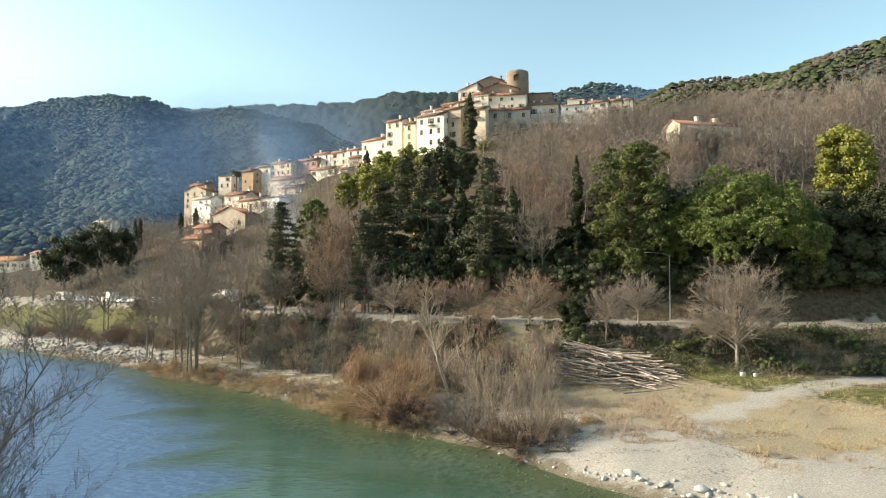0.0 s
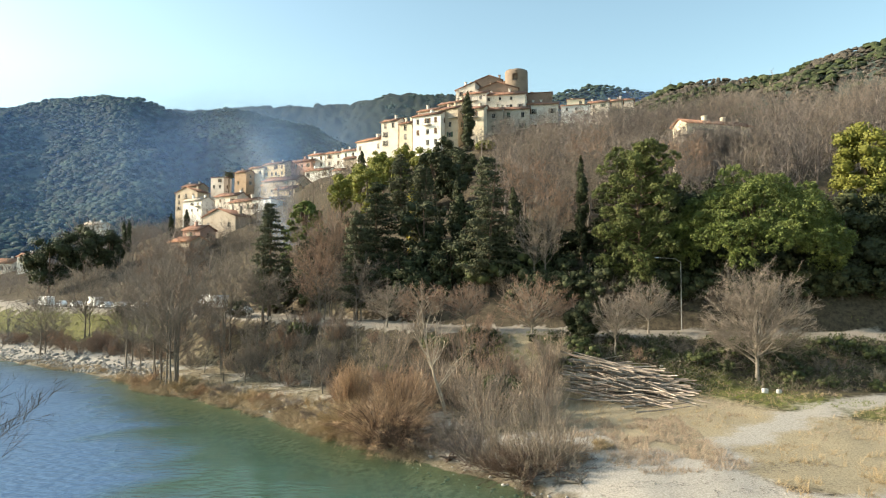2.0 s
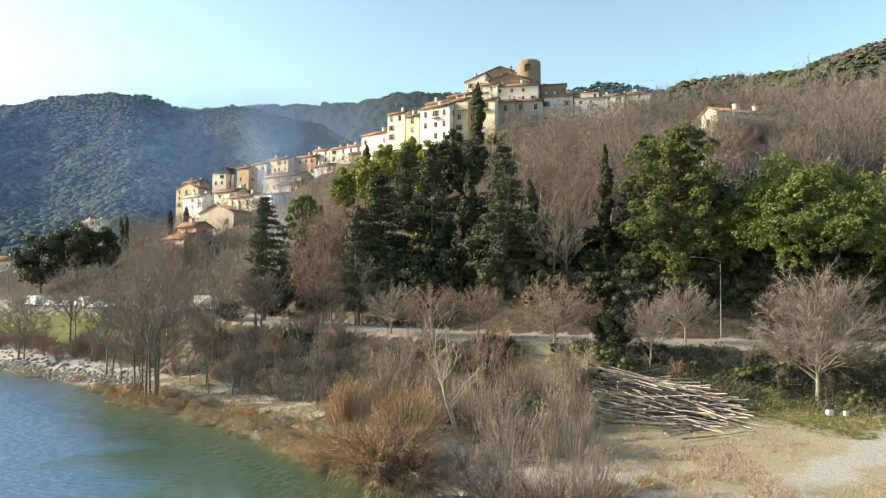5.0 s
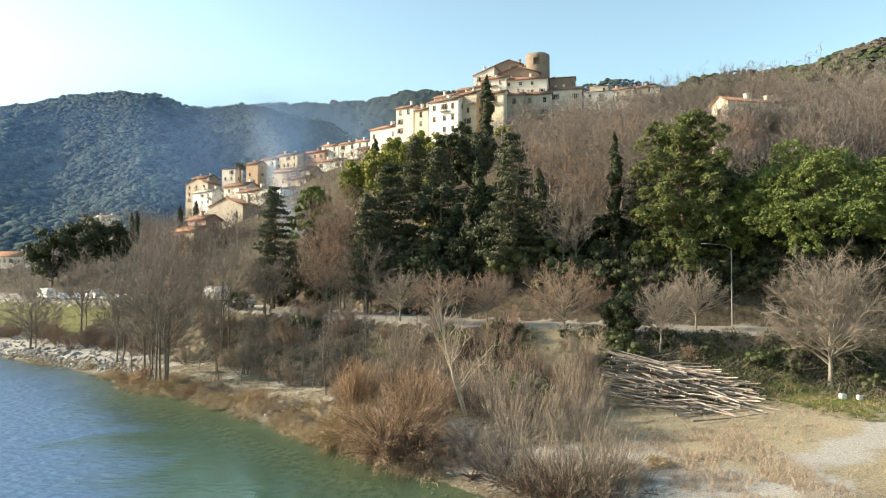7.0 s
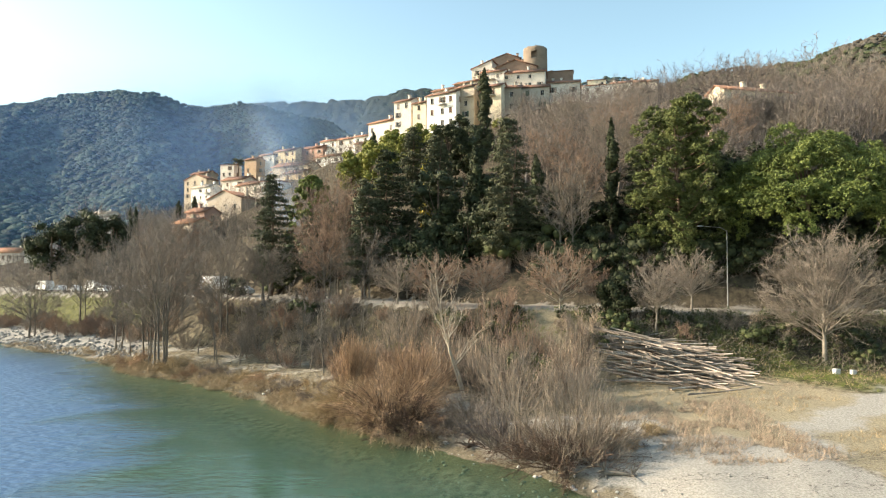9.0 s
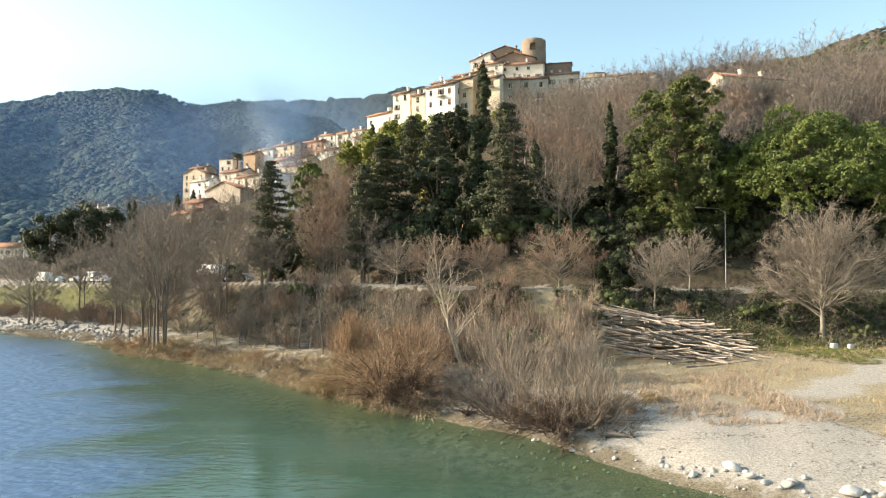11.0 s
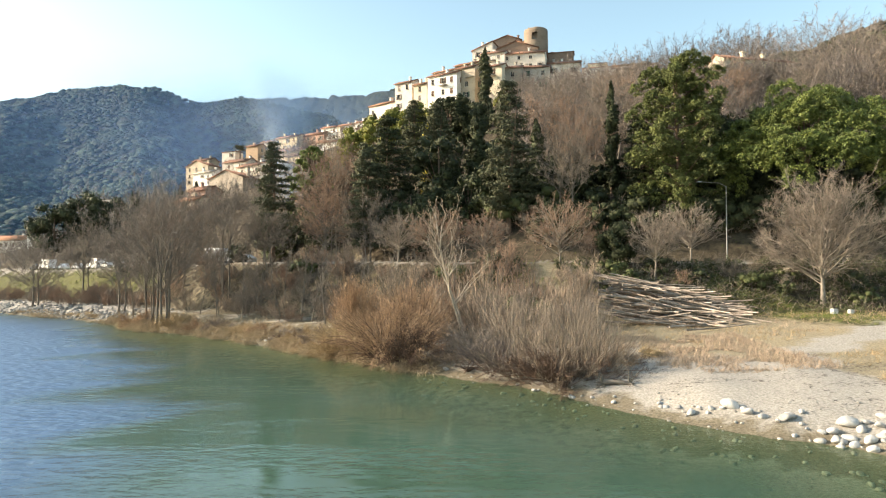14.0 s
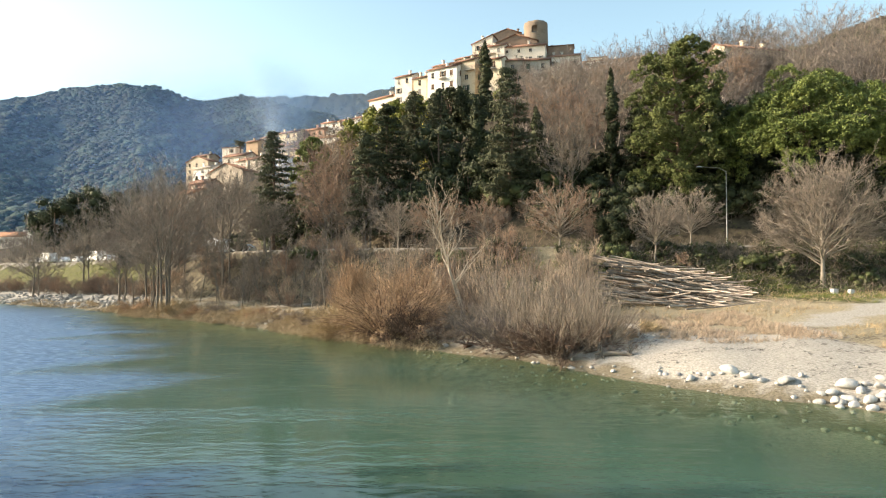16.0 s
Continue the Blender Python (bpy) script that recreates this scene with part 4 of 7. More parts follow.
def bush(name, label, x, y, top, w, seed, twig, n=5000, ln=0.7, disorder=0.5, droop=0.0, twig_w=0.009, group="", bark=M_bark_grey, stems=50):
    wood, spr = thicket(seed, top - ground_z(x, y), w, n, ln, disorder, droop, twig_w, stems)
    return plant(name, label, "bush", x, y, [("stem_fan", wood.mesh("stem_fan", bark, True)), ("crown", spr.mesh("crown", twig))], group)


for i, (x, y, top, w) in enumerate([(4.0, 51.8, 4.6, 5.6), (6.3, 50.9, 5.7, 6.2), (8.3, 50.9, 4.4, 5.0), (5.4, 49.6, 3.4, 5.4), (7.6, 49.4, 3.2, 4.6)]):
    bush("bare_bush", "leafless willow bush with many thin stems on gravel", x, y, top, w, 240 + i, M_twig_willow, 1100, 0.8, 0.6, -0.25, 0.009, "willow clump on the shore", M_twig_willow, 48)
bush("dry_bush", "matted dark roots and brush under the willow", 6.2, 50.0, 2.5, 8.6, 199, M_roots, 6000, 0.6, 0.9, 0.4, 0.014, bark=M_roots, stems=110)
bush("bare_bush", "low dark grey brush beside the willow bush", 2.4, 53.6, 2.6, 5.0, 198, M_twig_ash, 2600, 0.8, 0.7, 0.1, 0.011, bark=M_twig_ash, stems=60)
bush("bare_bush", "tall pale leafless shrub behind the willow bush", 4.2, 60, 5.4, 6.4, 202, M_twig_dry, 1300, 1.0, 0.3, -0.5, 0.008, stems=90, bark=M_bark_ash)
bush("bare_bush", "leafless shrub beside the log pile", 8.6, 59.5, 4.6, 5.0, 203, M_twig_grey, 1800, 1.0, 0.3, -0.4, 0.008, stems=70, bark=M_bark_ash)
bush("dry_bush", "russet-brown dry bush hanging over the water", -4.8, 59.0, 4.9, 8.6, 204, M_russet, 11000, 0.6, 0.85, 0.55, 0.0105, bark=M_roots, stems=170)
bush("dry_bush", "dark brown brush at the foot of the russet bush", -3.0, 57.6, 2.9, 6.0, 197, M_roots, 3600, 0.7, 0.8, 0.5, 0.014, bark=M_roots, stems=70)
bush("dry_bush", "orange-brown feathery dry shrub", -8.3, 66, 6.6, 3.6, 205, M_russet, 6000, 0.7, 0.4, -0.2, 0.011, bark=M_russet, stems=90)
bush("dry_bush", "reddish-brown dry bush behind the shore", -3.2, 63.5, 6.0, 6.5, 206, M_russet, 8000, 0.55, 0.8, 0.15, 0.010, bark=M_roots, stems=130)
bush("dry_bush", "low straw-coloured bush at the water's edge", -8.6, 62.6, 2.8, 5.0, 207, M_straw, 5500, 0.8, 0.6, 0.6, 0.014, bark=M_straw, stems=90)
bush("dry_bush", "low dry brush behind the brown bush", 1.0, 57.5, 3.2, 5.5, 208, M_twig_grey, 3600, 0.6, 0.8, 0.2, 0.011)
for i, (x, y, top, w, m) in enumerate([(2.5, 66, 7.0, 6.5, M_twig_dry), (6.2, 70, 8.2, 6.0, M_twig_red), (-1.0, 72, 8.6, 7.0, M_twig_red), (9.5, 66, 6.2, 5.0, M_twig_dry), (3.0, 75, 9.4, 6.5, M_twig_red), (-5.5, 75.5, 8.6, 6.0, M_twig_dry), (11.0, 71.5, 7.2, 4.5, M_twig_grey)]):
    bush("bare_bush", "tall leafless brush of upright reddish stems" if m is M_twig_red else "tall leafless brush of pale upright stems", x, y, top, w, 230 + i, m, 1500, 0.9, 0.4, -0.45, 0.009, group="tall brush behind the shore", stems=60)
bush("dry_bush", "low grey dry brush on the shore", -0.2, 56.2, 2.0, 4.0, 209, M_twig_grey, 2800, 0.6, 0.8, 0.3, 0.010)
for i, (x, y, top, w) in enumerate([(-13, 70.5, 1.9, 4.5), (-18, 74.6, 1.7, 4), (-24, 79, 1.8, 4.5), (-30, 82.5, 2.4, 4), (-37, 87, 2.2, 5), (-11, 67, 1.9, 4), (11.5, 53.5, 1.9, 3.0), (9.3, 51.5, 2.1, 3.6), (-15.5, 72.2, 1.6, 4), (-21, 76.5, 1.6, 4), (-27, 81, 1.7, 4)]):
    bush("dry_bush", "low tangle of dry straw-coloured brush", x, y, top, w, 210 + i, (M_straw, M_russet, M_twig_grey)[i % 3], 2600, 0.6, 0.7, 0.6, 0.011, group="dry brush on the bank", stems=16)


# ---- village ----
def plaster(name, c, rough=0.9):
    lo = (c[0] * 0.66, c[1] * 0.63, c[2] * 0.60)
    return material(name, [lo, c, tuple(min(0.9, v * 1.08) for v in c)], rough, 0.42, 0.35, 9, spread=0.10)


WALLS = {"cream": plaster("plaster_cream", (0.71, 0.63, 0.545)), "yellow": plaster("plaster_yellow", (0.66, 0.575, 0.44)), "white": plaster("plaster_white", (0.80, 0.77, 0.72)),
         "tan": plaster("plaster_tan", (0.47, 0.39, 0.30)), "stone": plaster("rubble_stone", (0.33, 0.29, 0.24)), "grey": plaster("render_grey", (0.42, 0.38, 0.33)),
         "pink": plaster("plaster_pink", (0.60, 0.46, 0.36)), "stonebrown": plaster("brown_stone", (0.27, 0.19, 0.145)), "pale": plaster("plaster_pale", (0.62, 0.58, 0.52)),
         "yellowold": plaster("old_ochre_wall", (0.50, 0.40, 0.26)), "orange": plaster("plaster_orange", (0.44, 0.31, 0.21)), "ochre": plaster("plaster_ochre", (0.52, 0.41, 0.26)),
         "rose": plaster("plaster_rose", (0.46, 0.29, 0.23)), "towerstone": plaster("tower_stone", (0.24, 0.185, 0.14)), "greyhouse": plaster("render_beige", (0.44, 0.37, 0.30))}
WALL_WORDS = {"cream": "cream rendered", "yellow": "pale yellow rendered", "white": "white rendered", "tan": "tan rendered", "stone": "rubble stone", "grey": "grey rendered", "pink": "pinkish rendered",
              "stonebrown": "brown stone", "pale": "pale rendered", "yellowold": "weathered ochre", "orange": "orange rendered", "ochre": "ochre yellow", "rose": "rose pink", "greyhouse": "beige rendered"}
ROOF_WORDS = {"brown": "brown tiled roof", "terracotta": "terracotta tiled roof", "orange": "orange tiled roof", "pale": "pale tiled roof"}


def tile_material(name, c):
    m = material(name, [tuple(v * 0.6 for v in c), c, tuple(v * 1.25 for v in c)], 0.9, 0.8, 0, 12, spread=0.12)
    n, l = m.node_tree.nodes, m.node_tree.links
    wv, bp, tc = n.new("ShaderNodeTexWave"), n.new("ShaderNodeBump"), n.new("ShaderNodeTexCoord")
    wv.inputs["Scale"].default_value, wv.inputs["Distortion"].default_value = 1.3, 0.6
    bp.inputs["Distance"].default_value = 0.08
    l.new(tc.outputs["Object"], wv.inputs["Vector"])
    l.new(wv.outputs["Fac"], bp.inputs["Height"])
    l.new(bp.outputs["Normal"], n["Principled BSDF"].inputs["Normal"])
    return m


ROOFS = {"brown": tile_material("tile_brown", (0.23, 0.125, 0.085)), "terracotta": tile_material("tile_terracotta", (0.31, 0.165, 0.11)), "orange": tile_material("tile_orange", (0.40, 0.205, 0.12)),
         "pale": tile_material("tile_pale", (0.50, 0.42, 0.34))}
M_glass = material("dark_window_glass", [(0.02, 0.022, 0.025), (0.05, 0.055, 0.06)], 0.12, 1, 0, spec=0.5)
M_frame = material("window_frame_paint", [(0.45, 0.40, 0.34), (0.62, 0.58, 0.52)], 0.6, 2)
SHUT = [material("shutter_brown", [(0.12, 0.07, 0.045), (0.18, 0.11, 0.07)], 0.7, 2), material("shutter_green", [(0.06, 0.09, 0.06), (0.10, 0.14, 0.10)], 0.7, 2),
        material("shutter_grey", [(0.20, 0.18, 0.16), (0.32, 0.29, 0.26)], 0.7, 2)]


def box(buf, x0, x1, y0, y1, z0, z1):
    v = [(x, y, z) for z in (z0, z1) for y in (y0, y1) for x in (x0, x1)]
    buf.add(v, [(0, 2, 3, 1), (4, 5, 7, 6), (0, 1, 5, 4), (2, 6, 7, 3), (0, 4, 6, 2), (1, 3, 7, 5)])


def box_mesh(name, x0, x1, y0, y1, z0, z1, mat):
    b = Buf()
    box(b, x0, x1, y0, y1, z0, z1)
    return b.mesh(name, mat)


def window_meshes(w, h):
    fr = Buf()
    t = 0.07
    for a in ((-w / 2, -w / 2 + t, 0, h), (w / 2 - t, w / 2, 0, h), (-w / 2 + t, w / 2 - t, 0, t), (-w / 2 + t, w / 2 - t, h - t, h), (-t / 2, t / 2, t, h - t)):
        box(fr, a[0], a[1], -0.05, 0.03, a[2], a[3])
    sill = box_mesh("sill", -w / 2 - 0.1, w / 2 + 0.1, -0.32, 0.0, -0.1, 0.0, M_frame)
    shut = [box_mesh("shutter", -w / 4, w / 4, -0.055, 0.0, 0, h, m) for m in SHUT]
    return fr.mesh("window", M_frame), box_mesh("pane", -w / 2 + t, w / 2 - t, 0.04, 0.06, t, h - t, M_glass), sill, shut


WIN = {k: window_meshes(*k) for k in ((0.95, 1.45), (0.8, 1.0), (1.1, 2.0))}


def facade(buf, org, u, nrm, w, h, cols, rows, ww, wh, rng, open_=0.68):
    """One wall face with recessed openings; returns the foot of each opening."""
    org, u, nrm, up = np.array(org, float), np.array(u, float), np.array(nrm, float), np.array([0, 0, 1.0])
    ul, vl = [0.0], [0.0]
    for c in cols:
        ul += [c - ww / 2, c + ww / 2]
    for r in rows:
        vl += [r, r + wh]
    ul.append(w)
    vl.append(h)
    at = lambda a, b, d=0.0: org + u * a + up * b - nrm * d
    feet = []
    for i in range(len(ul) - 1):
        for j in range(len(vl) - 1):
            a0, a1, b0, b1 = ul[i], ul[i + 1], vl[j], vl[j + 1]
            if i % 2 and j % 2 and rng.uniform() < open_:
                d = 0.24
                q = [at(a0, b0), at(a1, b0), at(a1, b1), at(a0, b1)]
                p = [at(a0, b0, d), at(a1, b0, d), at(a1, b1, d), at(a0, b1, d)]
                buf.add(q + p, [(k, (k + 1) % 4, 4 + (k + 1) % 4, 4 + k) for k in range(4)] + [(4, 5, 6, 7)])
                feet.append(at((a0 + a1) / 2, b0, d - 0.07))
            elif a1 - a0 > 1e-4 and b1 - b0 > 1e-4:
                buf.add([at(a0, b0), at(a1, b0), at(a1, b1), at(a0, b1)], [(0, 1, 2, 3)])
    return feet


def house(x, y, z0, z1, w, d, yaw, wall, roof, kind, seed, chimneys=1, group="houses of the village", words=""):
    """A house with recessed windows, shutters, tiled roof and chimneys. z0: visible foot, z1: eaves."""
    rng = np.random.RandomState(seed)
    low = min(z0, ground_z(x, y), ground_z(x - w / 2, y - d / 2), ground_z(x + w / 2, y - d / 2)) - 1.2
    h, foot = z1 - low, z0 - low
    top = new("house")
    top.matrix_world = pose(x, y, low, 0, 0, yaw)
    tagged(top, words or f"{WALL_WORDS[wall]} village house with {ROOF_WORDS[roof]}", "house", group)
    buf = Buf()
    floors = max(1, int(round((z1 - z0) / 2.9)))
    fh = (z1 - z0) / floors
    key = (0.95, 1.45) if fh > 2.4 else (0.8, 1.0)
    ww, wh = key
    rows = [foot + fh * i + (fh - wh) * 0.5 for i in range(floors)]
    feet = []
    sides = (((-w / 2, -d / 2, 0), (1, 0, 0), (0, -1, 0), w, 0), ((w / 2, -d / 2, 0), (0, 1, 0), (1, 0, 0), d, 90), ((w / 2, d / 2, 0), (-1, 0, 0), (0, 1, 0), w, 180), ((-w / 2, d / 2, 0), (0, -1, 0), (-1, 0, 0), d, -90))
    for k, (o, u, nn, ln, turn) in enumerate(sides):
        n = max(1, int(ln / 2.9)) if k != 2 else 0
        cols = [ln * (i + 0.5) / n + rng.uniform(-0.45, 0.45) for i in range(n)]
        for p in facade(buf, o, u, nn, ln, h, cols, rows if n else [], ww, wh, rng):
            feet.append((p, turn))
    rise = d / 2 * 0.46 if kind in ("gable", "hip") else (w / 2 * 0.36 if kind == "side" else 0.0)
    if kind == "gable":
        for sx in (-w / 2, w / 2):
            buf.add([(sx, -d / 2, h), (sx, 0, h), (sx, d / 2, h), (sx, 0, h + rise)], [(0, 1, 2, 3)])
    if kind == "side":
        for sy in (-d / 2, d / 2):
            buf.add([(-w / 2, sy, h), (0, sy, h), (w / 2, sy, h), (0, sy, h + rise)], [(0, 1, 2, 3)])
    if kind == "shed":
        rise = w * 0.33
        for sy in (-d / 2, d / 2):
            buf.add([(-w / 2, sy, h), (0, sy, h), (w / 2, sy, h), (w / 2, sy, h + rise)], [(0, 1, 2, 3)])
        buf.add([(w / 2, -d / 2, h), (w / 2, d / 2, h), (w / 2, d / 2, h + rise), (w / 2, -d / 2, h + rise)], [(0, 1, 2, 3)])
    child("wall", buf.mesh("wall", WALLS[wall]), top)
    rb, o, t = Buf(), 0.4, 0.2

    def slab(a, b, c, e):
        top_ = np.array([a, b, c, e], float) + np.array([0, 0, 0.02])
        rb.add(np.concatenate([top_, top_ + np.array([0, 0, t])]), [(3, 2, 1, 0), (4, 5, 6, 7), (0, 1, 5, 4), (1, 2, 6, 5), (2, 3, 7, 6), (3, 0, 4, 7)])

    if kind in ("gable", "hip"):
        k = o * rise / (d / 2)
        ins = d / 2 * 0.8 if kind == "hip" else -0.3
        slab((-w / 2 - o, -d / 2 - o, h - k), (w / 2 + o, -d / 2 - o, h - k), (w / 2 - ins, 0, h + rise), (-w / 2 + ins, 0, h + rise))
        slab((w / 2 + o, d / 2 + o, h - k), (-w / 2 - o, d / 2 + o, h - k), (-w / 2 + ins, 0, h + rise), (w / 2 - ins, 0, h + rise))
        if kind == "hip":
            slab((w / 2 + o, -d / 2 - o, h - k), (w / 2 + o, d / 2 + o, h - k), (w / 2 - ins, 0.05, h + rise), (w / 2 - ins, -0.05, h + rise))
            slab((-w / 2 - o, d / 2 + o, h - k), (-w / 2 - o, -d / 2 - o, h - k), (-w / 2 + ins, -0.05, h + rise), (-w / 2 + ins, 0.05, h + rise))
    elif kind == "side":
        k = o * rise / (w / 2)
        slab((-w / 2 - o, d / 2 + 0.3, h - k), (-w / 2 - o, -d / 2 - 0.3, h - k), (0, -d / 2 - 0.3, h + rise), (0, d / 2 + 0.3, h + rise))
        slab((w / 2 + o, -d / 2 - 0.3, h - k), (w / 2 + o, d / 2 + 0.3, h - k), (0, d / 2 + 0.3, h + rise), (0, -d / 2 - 0.3, h + rise))
    elif kind == "shed":
        slab((-w / 2 - o, d / 2 + 0.3, h - o * 0.33), (-w / 2 - o, -d / 2 - 0.3, h - o * 0.33), (w / 2 + 0.3, -d / 2 - 0.3, h + rise + 0.12), (w / 2 + 0.3, d / 2 + 0.3, h + rise + 0.12))
    else:
        slab((-w / 2 - 0.25, -d / 2 - 0.25, h), (w / 2 + 0.25, -d / 2 - 0.25, h), (w / 2 + 0.25, d / 2 + 0.25, h + 0.5), (-w / 2 - 0.25, d / 2 + 0.25, h + 0.5))
    child("roof", rb.mesh("roof", ROOFS[roof]), top)
    for i in range(chimneys):
        cx, cy = rng.uniform(-w * 0.4, w * 0.4), rng.uniform(-d * 0.1, d * 0.3)
        cb = Buf()
        box(cb, cx - 0.3, cx + 0.3, cy - 0.3, cy + 0.3, h - 0.2, h + rise + 0.9)
        box(cb, cx - 0.4, cx + 0.4, cy - 0.4, cy + 0.4, h + rise + 0.9, h + rise + 1.02)
        child("chimney", cb.mesh("chimney", WALLS[wall]), top)
    fr, pane, sill, shut = WIN[key]
    si = rng.randint(len(shut))
    for p, turn in feet:
        wob = child("window", fr, top)
        wob.matrix_basis = pose(*p, 0, 0, turn)
        child("pane", pane, wob)
        child("sill", sill, wob)
        style = rng.uniform()
        if style < 0.5:
            for sg in (-1, 1):
                off = ww * 0.75 if style < 0.3 else ww * 0.25
                child("shutter", shut[si], wob).location = (sg * (off + 0.02), -0.19 if style < 0.3 else -0.06, 0)
    if floors >= 2 and rng.uniform() < 0.45:
        bw = min(2.6, w * 0.5)
        bx, bz = rng.uniform(-w / 2 + bw / 2, w / 2 - bw / 2), foot + fh * (floors - 1) + 0.25
        bal = child("balcony", box_mesh("balcony", bx - bw / 2, bx + bw / 2, -d / 2 - 0.9, -d / 2 + 0.02, bz - 0.14, bz, M_frame), top)
        for k in range(7):
            rx_ = bx - bw / 2 + bw * k / 6
            child("baluster", BALUSTER, bal).location = (rx_, -d / 2 - 0.86, bz)
        child("handrail", box_mesh("handrail", bx - bw / 2, bx + bw / 2, -d / 2 - 0.9, -d / 2 - 0.83, bz + 0.9, bz + 0.96, SHUT[2]), bal)
    return top


